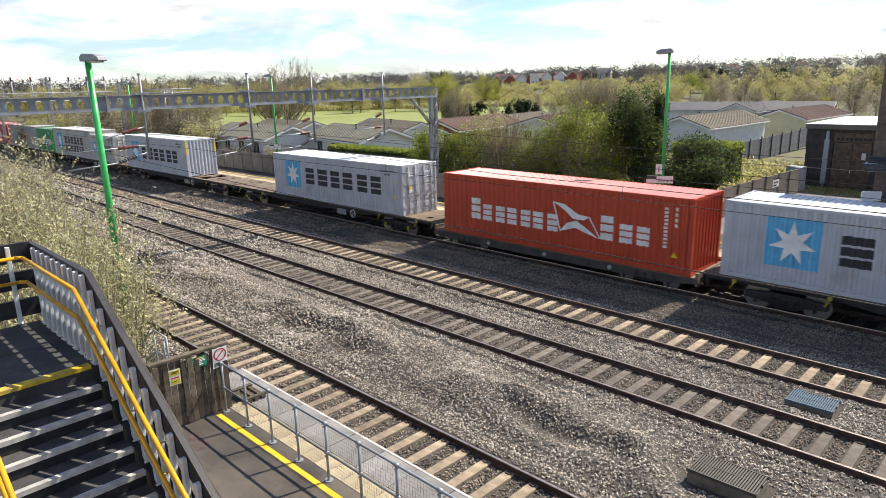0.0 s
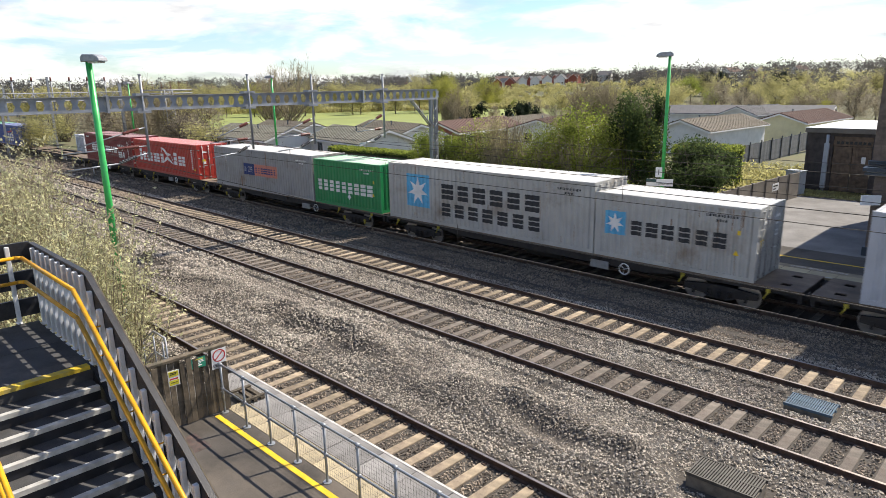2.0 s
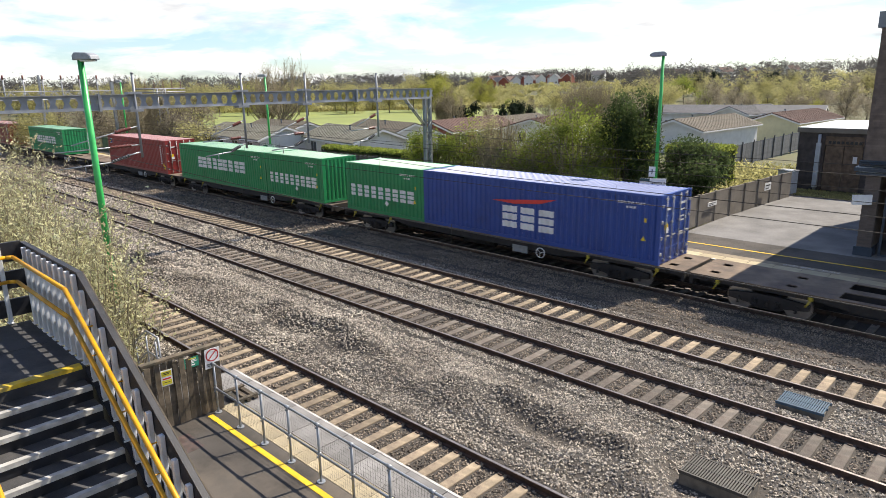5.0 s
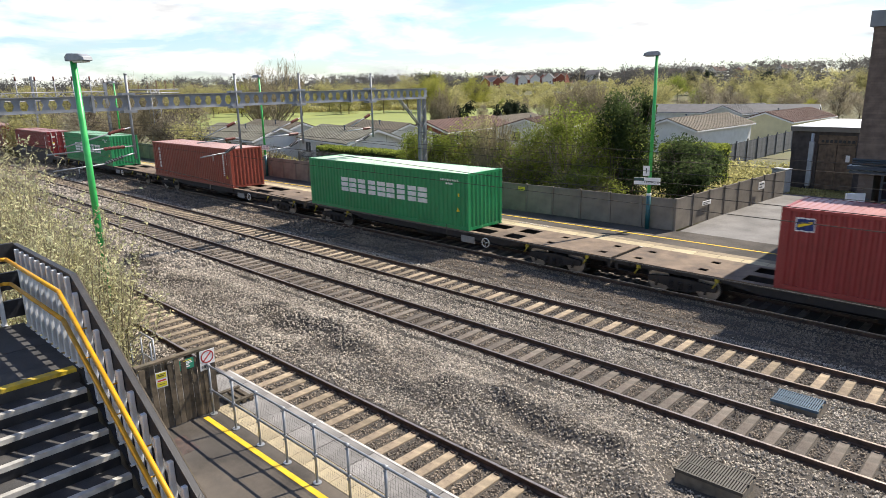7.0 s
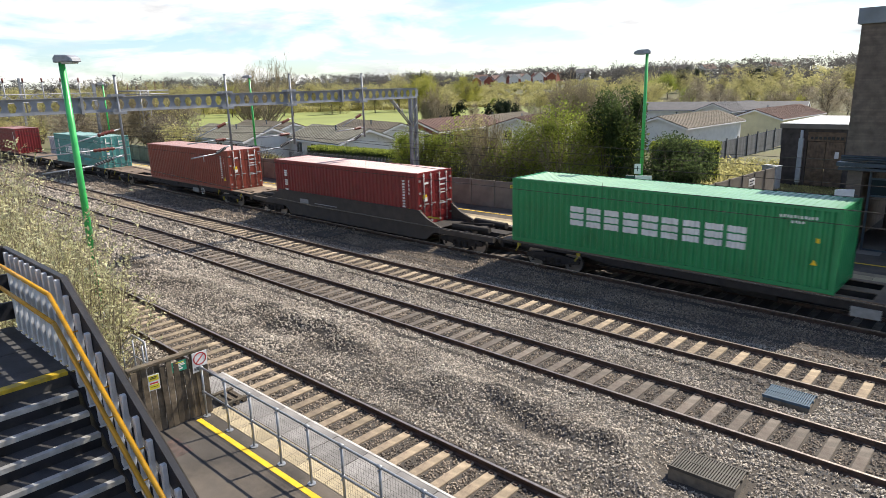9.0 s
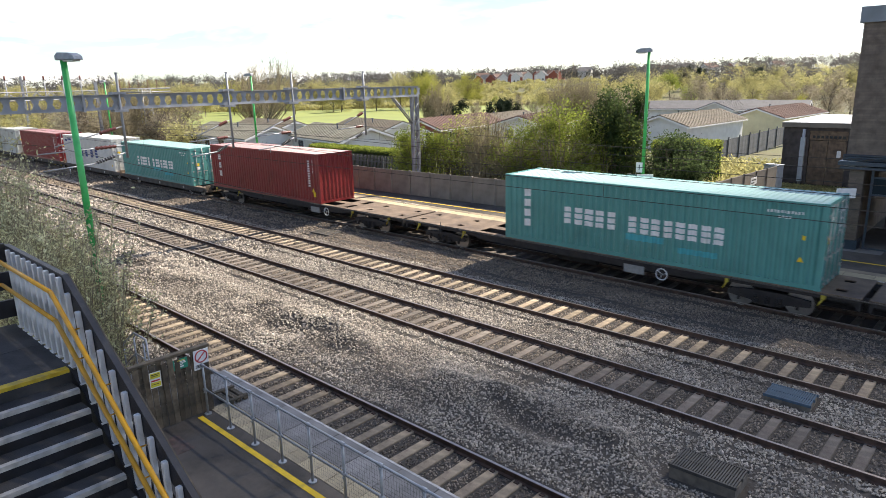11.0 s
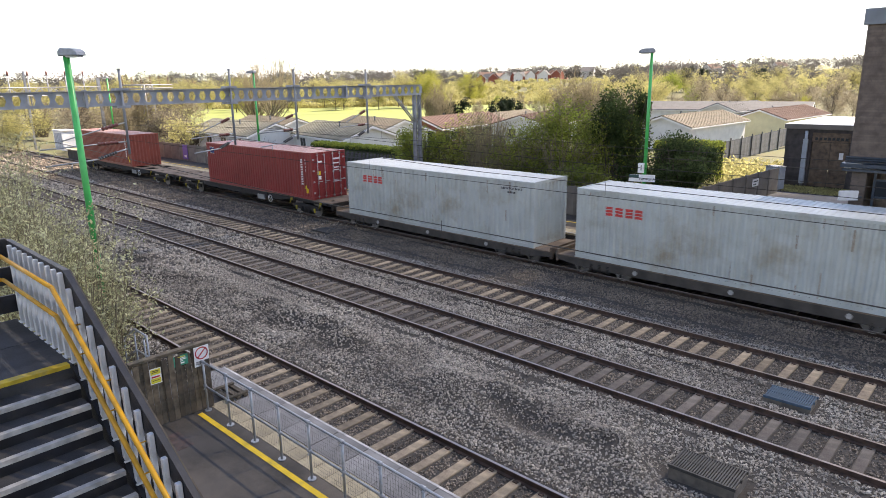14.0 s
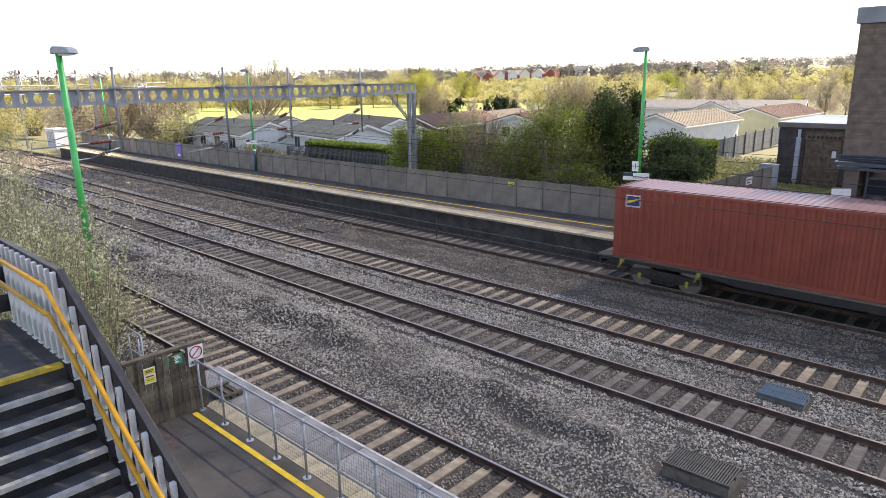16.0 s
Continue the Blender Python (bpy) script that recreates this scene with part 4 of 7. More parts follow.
# ---- overhead line: gantry, masts, wires ----
STEEL = mat("grey_gantry_steel", (0.27, 0.285, 0.31), 0.55, 0.4, var=0.15, scale=2, bump=0.08, dirt=(0.16, 0.14, 0.12), dirt_amt=0.3)
INSUL = mat("brown_insulator", (0.13, 0.035, 0.025), 0.3, var=0.1, bump=0)
WIRE = mat("dark_copper_wire", (0.05, 0.045, 0.04), 0.6, 0.4, var=0.1, bump=0)


def lattice_column(t, x, y, z0, z1, w):
    for dy in (-w / 2, w / 2):
        bm = bmesh.new()
        bm_box(bm, x - 0.13, x + 0.13, y + dy - 0.02, y + dy + 0.02, z0, z1)
        bm_box(bm, x - 0.13, x - 0.10, y + dy - 0.06, y + dy + 0.06, z0, z1)
        bm_box(bm, x + 0.10, x + 0.13, y + dy - 0.06, y + dy + 0.06, z0, z1)
        part("column_channel", bm, STEEL, t)
    bm = bmesh.new()
    n = int((z1 - z0) / 0.5)
    for k in range(n):
        za, zb = z0 + k * 0.5, z0 + k * 0.5 + 0.5
        s = 1 if k % 2 else -1
        for dx in (-0.115, 0.115):
            bm_rod(bm, (x + dx, y - s * w / 2, za), (x + dx, y + s * w / 2, zb), 0.022, 6)
    part("lacing", bm, STEEL, t)


def castellated_gantry(x):
    t = thing("electrification_gantry", pose(0, 0, 0), "grey castellated steel gantry beam spanning the four tracks", "gantry")
    y0, y1, zb, zt = 1.6, 29.1, 6.80, 7.40
    bm = bmesh.new()
    for z in (zb, zt):
        bm_box(bm, x - 0.12, x + 0.12, y0, y1, z - 0.012, z + 0.012)
    part("flange", bm, STEEL, t)
    bm = bmesh.new()
    th = 0.012
    zm, hh, pitch, hw, flat = (zb + zt) / 2, 0.20, 0.50, 0.17, 0.085
    bm_box(bm, x - th, x + th, y0, y1, zb + 0.012, zm - hh)
    bm_box(bm, x - th, x + th, y0, y1, zm + hh, zt - 0.012)
    n = int((y1 - y0) / pitch)
    for k in range(n):
        c = y0 + (k + 0.5) * pitch
        a, b = c + pitch / 2 - (pitch / 2 - hw), c + pitch / 2 + (pitch / 2 - hw)
        wide = pitch / 2 - flat
        m = c + pitch / 2
        prof = [(m - wide, zm - hh), (m + wide, zm - hh), (b, zm), (m + wide, zm + hh), (m - wide, zm + hh), (a, zm)]
        bm_prism(bm, prof, "x", x - th, x + th)
    part("web", bm, STEEL, t, "web with hexagonal openings")
    for y in (9.8, 23.2):
        bm = bmesh.new()
        bm_box(bm, x - 0.16, x + 0.16, y - 0.05, y + 0.05, zb - 0.05, zt + 0.05)
        part("splice_plate", bm, STEEL, t)
    lattice_column(t, x, 28.75, 0.4, zb - 0.012, 0.42)
    bm = bmesh.new()
    bm_rod(bm, (x - 0.1, 28.5, 5.2), (x - 0.1, 26.9, zb), 0.04, 6)
    bm_rod(bm, (x + 0.1, 28.5, 5.2), (x + 0.1, 26.9, zb), 0.04, 6)
    for k in range(4):
        a = 28.3 - k * 0.38
        bm_rod(bm, (x, a, 5.4 + k * 0.38), (x, a - 0.1, 5.9 + k * 0.33), 0.02, 6)
    part("knee_brace", bm, STEEL, t)
    lattice_column(t, x, 1.8, -0.4, zb - 0.012, 0.42)


castellated_gantry(-29.1)


def cantilever(x, yd, yc, ztop, zlow):
    """A drop tube clamped to the gantry, with insulated arms out to the wires over one track."""
    t = thing("drop_tube", pose(x, yd, 0), "grey drop tube with brown insulators clamped to the gantry", "overhead line bracket", "drop tubes on the gantry")
    bm = bmesh.new()
    bm_rod(bm, (0.16, 0, zlow), (0.16, 0, ztop), 0.055, 10)
    bm_rod(bm, (0.16, 0, ztop), (0.16, 0, ztop + 0.05), 0.075, 10)
    part("tube", bm, STEEL, t)
    for z in (6.74, 7.46):
        bm = bmesh.new()
        bm_box(bm, -0.2, 0.26, -0.28, 0.28, z - 0.05, z + 0.05)
        part("clamp", bm, STEEL, t)
    d = yc - yd
    for z0, z1, f in ((6.1, 5.45, 1.0), (5.3, 5.2, 1.25)):
        bm = bmesh.new()
        a, b = Vector((0.16, 0, z0)), Vector((0.16, d * f, z1))
        bm_rod(bm, a, b, 0.026, 8)
        part("arm", bm, GALV, t)
        bm = bmesh.new()
        for k in range(10):
            q, w = a.lerp(b, 0.12 + k * 0.025), a.lerp(b, 0.145 + k * 0.025)
            bm_rod(bm, q, w, 0.09 if k % 2 else 0.045, 10, 0.045 if k % 2 else 0.09, False)
        bmesh.ops.remove_doubles(bm, verts=bm.verts, dist=0.002)
        part("insulator", bm, INSUL, t, "brown ribbed insulator")
    bm = bmesh.new()
    bm_tube(bm, [(0.16, 0, zlow + 0.25), (0.16, d * 0.25, zlow + 0.1), (0.16, d * 0.45, zlow - 0.1), (0.16, d * 1.2, zlow - 0.22)], 0.03, 8)
    bm_rod(bm, (0.16, d * 0.85, zlow - 0.16), (0.16, d * 0.85, zlow - 0.42), 0.02, 6)
    part("registration_arm", bm, GALV, t)
    bm = bmesh.new()
    for k in range(7):
        q = Vector((0.16, d * (0.2 + 0.04 * k), zlow + 0.12 - 0.03 * k))
        bm_rod(bm, q, q + Vector((0, d * 0.02, -0.015)), 0.075, 8)
    part("registration_insulator", bm, mat("dark_grey_insulator", (0.05, 0.05, 0.055), 0.4, bump=0), t, "dark ribbed insulator")


for yd, yc in ((11.2, 8.47), (16.2, 14.44), (19.8, 17.95), (24.6, 23.02)):
    cantilever(-29.1, yd, yc, 8.25, 4.75)

for yc in (8.47, 14.44, 17.95, 23.02):
    t = thing("overhead_wires", pose(0, yc, 0), "pair of thin dark overhead line wires above a track", "overhead wire", "overhead wires")
    bm = bmesh.new()
    bm_rod(bm, (-260, 0.1, 4.72), (40, -0.1, 4.72), 0.009, 5)
    part("contact_wire", bm, WIRE, t)
    bm = bmesh.new()
    xs_ = [-260, -200, -140, -82, -65, -47, -29, -12, 6, 24, 42]
    pts = [(x, 0, 5.45 - 0.5 * (1 - ((x + 29) % 53 / 26.5 - 1) ** 2)) for x in xs_]
    bm_tube(bm, pts, 0.009, 5)
    for x in range(-80, 8, 9):
        bm_rod(bm, (x, 0, 4.72), (x, 0, 5.1), 0.005, 4)
    part("catenary_wire", bm, WIRE, t)


def lattice_gantry(x, z0, z1, ya, yb):
    t = thing("lattice_gantry", pose(x, 0, 0), "pale grey lattice gantry farther up the line", "gantry", "gantries up the line")
    bm = bmesh.new()
    for z in (z0, z1):
        for dx in (-0.25, 0.25):
            bm_rod(bm, (dx, ya, z), (dx, yb, z), 0.05, 6)
    n = int((yb - ya) / 0.7)
    for k in range(n):
        y = ya + k * (yb - ya) / n
        s = (yb - ya) / n
        for dx in (-0.25, 0.25):
            bm_rod(bm, (dx, y, z0 if k % 2 else z1), (dx, y + s, z1 if k % 2 else z0), 0.03, 5)
    part("truss", bm, STEEL, t)
    for y in (ya, yb):
        bm = bmesh.new()
        bm_box(bm, -0.15, 0.15, y - 0.15, y + 0.15, -0.5, z1 + 1.0)
        part("mast", bm, STEEL, t)
    for y in np.arange(ya + 1.6, yb - 1, 1.9):
        bm = bmesh.new()
        bm_rod(bm, (0, y, z0 - 1.6), (0, y, z1 + 1.3), 0.07, 7)
        bm_rod(bm, (0, y - 0.3, z1 + 1.3), (0, y + 0.3, z1 + 1.3), 0.05, 6)
        part("dropper", bm, STEEL, t)
        bm = bmesh.new()
        bm_rod(bm, (0, y, z1 + 1.3), (0, y, z1 + 1.75), 0.1, 7)
        part("insulator", bm, INSUL, t)


lattice_gantry(-84.0, 6.7, 7.6, 4, 30)
lattice_gantry(-140.0, 6.7, 7.6, 4, 30)
lattice_gantry(-200.0, 6.7, 7.6, 4, 30)


def mast(x, y, h, label):
    t = thing("line_mast", pose(x, y, -0.5), label, "mast", "line masts")
    bm = bmesh.new()
    bm_box(bm, -0.14, 0.14, -0.015, 0.015, 0, h)
    for s in (-0.14, 0.14):
        bm_box(bm, s - 0.012, s + 0.012, -0.12, 0.12, 0, h)
    part("column", bm, STEEL, t)
    bm = bmesh.new()
    bm_rod(bm, (0, 0, h - 0.4), (-0.2, -1.2, h - 0.3), 0.03, 6)
    part("arm", bm, STEEL, t)


mast(-98.0, 20.4, 12.4, "tall grey steel mast beside the tracks")
mast(-100.0, 26.6, 10.2, "pale steel mast at the platform end")
t = thing("switching_structure", pose(-82, 34.8, -0.9), "tall pale lattice tower with line insulators behind the platform", "lattice tower")
bm = bmesh.new()
for dx in (-0.5, 0.5):
    for dy in (-0.5, 0.5):
        bm_rod(bm, (dx, dy, 0), (dx, dy, 8.6), 0.06, 6)
for k in range(11):
    for s in (-0.5, 0.5):
        bm_rod(bm, (-0.5, s, k * 0.78), (0.5, s, k * 0.78 + 0.78), 0.035, 5)
        bm_rod(bm, (s, -0.5, k * 0.78), (s, 0.5, k * 0.78 + 0.78), 0.035, 5)
part("tower", bm, STEEL, t)
for z in (8.2, 8.6):
    bm = bmesh.new()
    bm_rod(bm, (0, -3.2, z), (0, 3.2, z), 0.08, 6)
    part("crossarm", bm, STEEL, t)
for k in range(6):
    bm = bmesh.new()
    y = -2.8 + k * 1.1
    for j in range(5):
        bm_rod(bm, (0, y, 8.68 + j * 0.2), (0, y, 8.8 + j * 0.2), 0.07, 8)
    part("insulator", bm, INSUL, t)
t = thing("relay_hut", pose(-84.5, 25.6, 0.5, 0, 0, 4), "small white louvred equipment hut at the platform end", "hut")
bm = bmesh.new()
bm_box(bm, -1.2, 1.2, -0.7, 0.7, 0, 2.2)
part("body", bm, SIGN_WHITE, t)
bm = bmesh.new()
bm_box(bm, -1.3, 1.3, -0.8, 0.8, 2.2, 2.32)
part("roof", bm, ROOF_WHITE, t)
for k in range(5):
    bm = bmesh.new()
    bm_box(bm, -1.0 + k * 0.42, -0.7 + k * 0.42, -0.73, -0.701, 0.2, 2.0)
    part("louvre_panel", bm, CAB, t)

# ---- greenery ----
def leafmat(name, col, col2, island=0.35):
    """Thin leaf: part of the light goes through it."""
    m = mat(name, col, 0.75, var=0.2, scale=1.2, bump=0, col2=col2, island=island, spec=0.2)
    n, l = m.node_tree.nodes, m.node_tree.links
    b, out = n["Principled BSDF"], n["Material Output"]
    tl, mx = n.new("ShaderNodeBsdfTranslucent"), n.new("ShaderNodeMixShader")
    mx.inputs[0].default_value = 0.58
    l.new(b.inputs["Base Color"].links[0].from_socket, tl.inputs[0])
    l.new(b.outputs[0], mx.inputs[1])
    l.new(tl.outputs[0], mx.inputs[2])
    l.new(mx.outputs[0], out.inputs[0])
    return m


L_SPRING = leafmat("fresh_yellow_green_leaves", (0.27, 0.31, 0.06), (0.16, 0.20, 0.04))
L_HAW = leafmat("hawthorn_leaves", (0.26, 0.30, 0.06), (0.13, 0.16, 0.036), 0.5)
L_IVY = leafmat("dark_ivy_leaves", (0.075, 0.105, 0.034), (0.04, 0.062, 0.022))
L_LAUREL = leafmat("glossy_laurel_leaves", (0.085, 0.12, 0.045), (0.04, 0.06, 0.022), 0.5)
L_WILLOW = leafmat("yellow_willow_leaves", (0.34, 0.34, 0.075), (0.25, 0.25, 0.055))
L_OLIVE = leafmat("olive_budding_twigs", (0.42, 0.39, 0.17), (0.29, 0.27, 0.12))
L_BROWN = leafmat("brown_bare_twigs", (0.32, 0.28, 0.20), (0.21, 0.185, 0.135))
L_BUD = leafmat("pale_willow_buds", (0.62, 0.60, 0.38), (0.38, 0.37, 0.19), 0.4)
L_FAR = leafmat("distant_wood", (0.105, 0.10, 0.095), (0.06, 0.062, 0.06))
L_CONIFER = leafmat("dark_conifer", (0.018, 0.03, 0.016), (0.013, 0.02, 0.013))
BARK = mat("grey_brown_bark", (0.12, 0.095, 0.07), 0.95, var=0.3, scale=3, bump=0.5, bscale=20)
BARK_PALE = mat("pale_olive_twig_bark", (0.25, 0.21, 0.13), 0.9, var=0.3, scale=3, bump=0.2)


def leaf_cloud(pts, size, r, stretch=1.0):
    """Small leaf blades, four corners each, at the given points."""
    n = len(pts)
    a = r.normal(size=(n, 3))
    a /= np.linalg.norm(a, axis=1)[:, None]
    b = np.cross(a, r.normal(size=(n, 3)))
    b /= np.linalg.norm(b, axis=1)[:, None]
    s = size * r.uniform(0.5, 1.4, (n, 1))
    a, b = a * s * stretch, b * s * 0.6
    v = np.stack((pts - a, pts + b * 0.9, pts + a, pts - b * 0.9), 1).reshape(-1, 3)
    f = np.arange(n * 4).reshape(-1, 4)
    return v.tolist(), f.tolist()


def lumps(r, n, cx, cz, rx, rz, k, fill=0.55):
    """Points in k lumps round the crown, denser to their outsides."""
    c = r.normal(size=(k, 3))
    c /= np.linalg.norm(c, axis=1)[:, None]
    c *= r.uniform(0.35, 0.85, (k, 1))
    w = r.integers(0, k, n)
    d = r.normal(size=(n, 3))
    d /= np.linalg.norm(d, axis=1)[:, None]
    rad = r.uniform(0, 1, (n, 1)) ** fill * r.uniform(0.25, 0.55, k)[w][:, None]
    p = c[w] + d * rad
    p[:, 2] = np.maximum(p[:, 2], -0.95)
    return p * np.array([rx, rx, rz]) + np.array([cx, 0, cz])


def limbs(r, h, spread, n1, n2, n3, tr, lean=0.35):
    """Trunk, boughs and twigs as tapered rods."""
    bm = bmesh.new()
    top = Vector((0, 0, h * 0.55))
    bm_rod(bm, (0, 0, -0.3), top, tr, 7, tr * 0.55, False)
    for _ in range(n1):
        a, z = r.uniform(0, 6.283), r.uniform(0.18, 0.55) * h
        p = Vector((0, 0, z))
        q = p + Vector((math.cos(a) * spread * r.uniform(0.4, 0.8), math.sin(a) * spread * r.uniform(0.4, 0.8), h * r.uniform(0.18, lean)))
        bm_rod(bm, p, q, tr * 0.4, 5, tr * 0.16, False)
        for _ in range(n2):
            s = p.lerp(q, r.uniform(0.35, 1.0))
            e = s + Vector((r.normal() * spread * 0.25, r.normal() * spread * 0.25, abs(r.normal()) * h * 0.16))
            bm_rod(bm, s, e, tr * 0.13, 4, tr * 0.05, False)
            for _ in range(n3):
                u = s.lerp(e, r.uniform(0.3, 1.0))
                w = u + Vector((r.normal() * spread * 0.12, r.normal() * spread * 0.12, abs(r.normal()) * h * 0.09))
                bm_rod(bm, u, w, tr * 0.045, 3, tr * 0.02, False)
    return bm


def tree(name, seed, h, spread, leaf, n, size, label, category="tree", group="", twig=(9, 6, 3), lump=14, base=0.3, bark=BARK, stretch=1.0):
    r = np.random.default_rng(seed)
    t = thing(name, pose(0, 0, -60), label, category, group)
    part("trunk", limbs(r, h, spread, *twig, max(0.05, h * 0.018)), bark, t, "forked trunk and bare limbs")
    zc = h * (base + 1) / 2
    v, f = leaf_cloud(lumps(r, n, 0, zc, spread, h * (1 - base) / 2, lump), size, r, stretch)
    raw("crown", v, f, leaf, parent=t)
    return t


def far(a, d):
    x, y = -d * math.sin(a), d * math.cos(a)
    return x, y, land(x, y)


def put(t, x, y, z=None, turn=0, s=1.0):
    m = pose(x, y, land(x, y) if z is None else z, 0, 0, turn)
    c = copy_thing(t, m)
    c.scale = (s, s, s)
    return c


rt = random.Random(5)
G_FIELD = "trees along the far side of the field"
G_WOOD = "trees behind the homes"
will = [tree("willow_tree", 20 + k, 12.5 + k, 5.8, m, 6800, 0.105, lab, "tree", G_FIELD, (11, 7, 3), 30, 0.0, BARK, 2.6)
        for k, (m, lab) in enumerate(((L_OLIVE, "rounded olive-brown willow just coming into bud"), (L_WILLOW, "rounded yellow-green willow in early leaf"), (L_OLIVE, "broad pale willow with fine upright twigs")))]
bare = [tree("bare_tree", 40 + k, 11 + 2 * k, 4.8, L_BROWN, 4400, 0.085, "leafless brown tree with fine twigs", "tree", G_WOOD, (12, 8, 4), 26, 0.04, BARK, 3.0) for k in range(2)]
green = tree("budding_tree", 50, 9, 4.2, L_SPRING, 5000, 0.14, "fresh yellow-green tree in young leaf", "tree", G_WOOD, (8, 4, 2), 18, 0.03)
dark = tree("evergreen_tree", 60, 8, 3.0, L_CONIFER, 5000, 0.18, "dense dark evergreen tree", "tree", G_WOOD, (6, 3, 1), 14, 0.05)
a = 0.76
while a < 1.46:
    for row in range(4):
        x, y, z = far(a + rt.uniform(-0.02, 0.02), 182 + row * 22 + rt.uniform(-6, 6) + (a - 0.76) * 40)
        t = will[rt.choice((0, 0, 2, 2, 0, 2, 1))]
        put(t, x, y, z, rt.uniform(0, 360), rt.uniform(0.5, 0.82))
    a += 0.032
a = 0.03
while a < 0.74:
    for row in range(3 if 0.48 < a < 0.73 else 5):
        d = 138 + row * 38 + rt.uniform(-14, 14)
        x, y, z = far(a + rt.uniform(-0.02, 0.02), d)
        t = rt.choice((bare[0], bare[1], bare[0], will[0], will[2], green))
        put(t, x, y, z, rt.uniform(0, 360), rt.uniform(0.4, 0.62) * (1.0 + 0.08 * row) * (0.5 if 0.48 < a < 0.75 else 1.0))
    a += 0.034
for a, d, t, s in ((0.728, 104, dark, 0.66), (0.748, 106, dark, 0.62), (0.668, 104, dark, 0.68), (0.645, 106, dark, 0.66), (0.712, 225, will[1], 0.8), (0.70, 232, will[1], 0.7), (0.42, 260, green, 1.0),
                   (0.43, 262, green, 0.9), (0.60, 150, will[0], 0.55), (0.55, 118, will[0], 0.5), (0.5, 120, bare[0], 0.6), (1.13, 95, bare[0], 0.7), (1.2, 100, bare[1], 0.6),
                   (1.26, 92, bare[0], 0.75), (1.33, 98, will[0], 0.5), (1.16, 84, bare[0], 0.55), (0.35, 130, bare[1], 0.55), (0.28, 126, bare[0], 0.6), (0.22, 120, bare[1], 0.62), (0.18, 110, bare[0], 0.6), (0.25, 118, will[1], 0.35),
                   (0.38, 330, dark, 1.1), (0.40, 335, dark, 1.2), (0.31, 300, dark, 1.2)):
    x, y, z = far(a, d)
    put(t, x, y, z, rt.uniform(0, 360), s)
for k in range(5):
    x, y, z = far(0.768 + k * 0.006, 330 + 3 * k)
    c = put(dark, x, y, z, k * 70, 1.0)
    c.scale = (0.55, 0.55, 1.35 + 0.1 * (k % 3))
for t in (*will, *bare, green, dark):
    for o in (*t.children_recursive, t):
        bpy.data.objects.remove(o)



def upright_tree(x, y, h, spread, seed, label):
    """A leafless tree of many steep limbs that fork into fine upright twigs."""
    r = np.random.default_rng(seed)
    t = thing("bare_tree", pose(x, y, land(x, y)), label, "tree", G_FIELD)
    bm = bmesh.new()
    bm_rod(bm, (0, 0, -0.3), (0, 0, h * 0.25), 0.2, 7, 0.15, False)
    tw = bmesh.new()
    for _ in range(34):
        a, q = r.uniform(0, 6.283), math.sqrt(r.uniform(0, 1))
        p = Vector((0, 0, h * r.uniform(0.02, 0.24)))
        e = Vector((math.cos(a) * spread * q, math.sin(a) * spread * q, h * r.uniform(0.72, 1.0) * (1 - 0.35 * q * q)))
        m = p.lerp(e, 0.5) + Vector((math.cos(a), math.sin(a), 0)) * spread * q * 0.22
        bm_rod(bm, p, m, 0.085, 4, 0.05, False)
        bm_rod(bm, m, e, 0.05, 4, 0.02, False)
        for _ in range(15):
            s = p.lerp(m, r.uniform(0.4, 1)) if r.random() < 0.3 else m.lerp(e, r.uniform(0, 1))
            w = s + Vector((r.normal() * 0.55, r.normal() * 0.55, r.uniform(0.6, 2.2)))
            bm_rod(tw, s, w, 0.022, 3, 0.012, False)
            for _ in range(3):
                u = s.lerp(w, r.uniform(0.2, 1))
                bm_rod(tw, u, u + Vector((r.normal() * 0.3, r.normal() * 0.3, r.uniform(0.3, 1.0))), 0.014, 3, 0.008, False)
    part("trunk", bm, BARK_PALE, t, "steep forking limbs")
    tagged(part("twig_spray", tw, BARK_PALE, t, "fine upright twigs"), kind="stuff")


for a, d, h, sp, sd in ((1.005, 112, 13.5, 5.2, 1), (1.03, 118, 10.5, 4.0, 2), (1.17, 92, 7.5, 4.4, 3), (1.20, 88, 6.8, 3.8, 4), (0.755, 96, 6.6, 2.4, 6), (0.56, 82, 7.6, 3.0, 7), (0.535, 84, 6.8, 2.8, 8)):
    upright_tree(*far(a, d)[:2], h, sp, sd, "tall leafless tree with fine upright pale twigs")

# wooded skyline: masses of crowns joined, too far to count
r = np.random.default_rng(77)
vs, fs, base_n = [], [], 0
for k in range(1300):
    a = r.uniform(-0.25, 1.62)
    d = r.choice((300, 360, 430, 520, 640, 800, 1000, 1250)) * r.uniform(0.9, 1.1)
    if 0.5 < a < 0.73 and d < 500:
        continue
    x, y, z = far(a, d)
    h = r.uniform(8, 13.5) * (0.8 + d / 1600)
    p = lumps(r, 190, 0, h * 0.5, h * 0.6, h * 0.5, 9) + np.array([x, y, z])
    v, f = leaf_cloud(p, 0.34 * (0.6 + d / 900), r, 1.6)
    vs += v
    fs += [[i + base_n for i in q] for q in f]
    base_n += len(v)
for k in range(170):
    x, y, z = far(r.uniform(0.42, 0.80), r.uniform(476, 530))
    h = r.uniform(8.5, 12.5)
    v, f = leaf_cloud(lumps(r, 170, 0, h * 0.5, h * 0.5, h * 0.5, 9) + np.array([x, y, z]), 0.4, r, 1.6)
    vs += v
    fs += [[i + base_n for i in q] for q in f]
    base_n += len(v)
raw("distant_woods", vs, fs, L_FAR, "dark brown leafless woods along the low skyline", "woods", "stuff")
vs, fs, base_n = [], [], 0
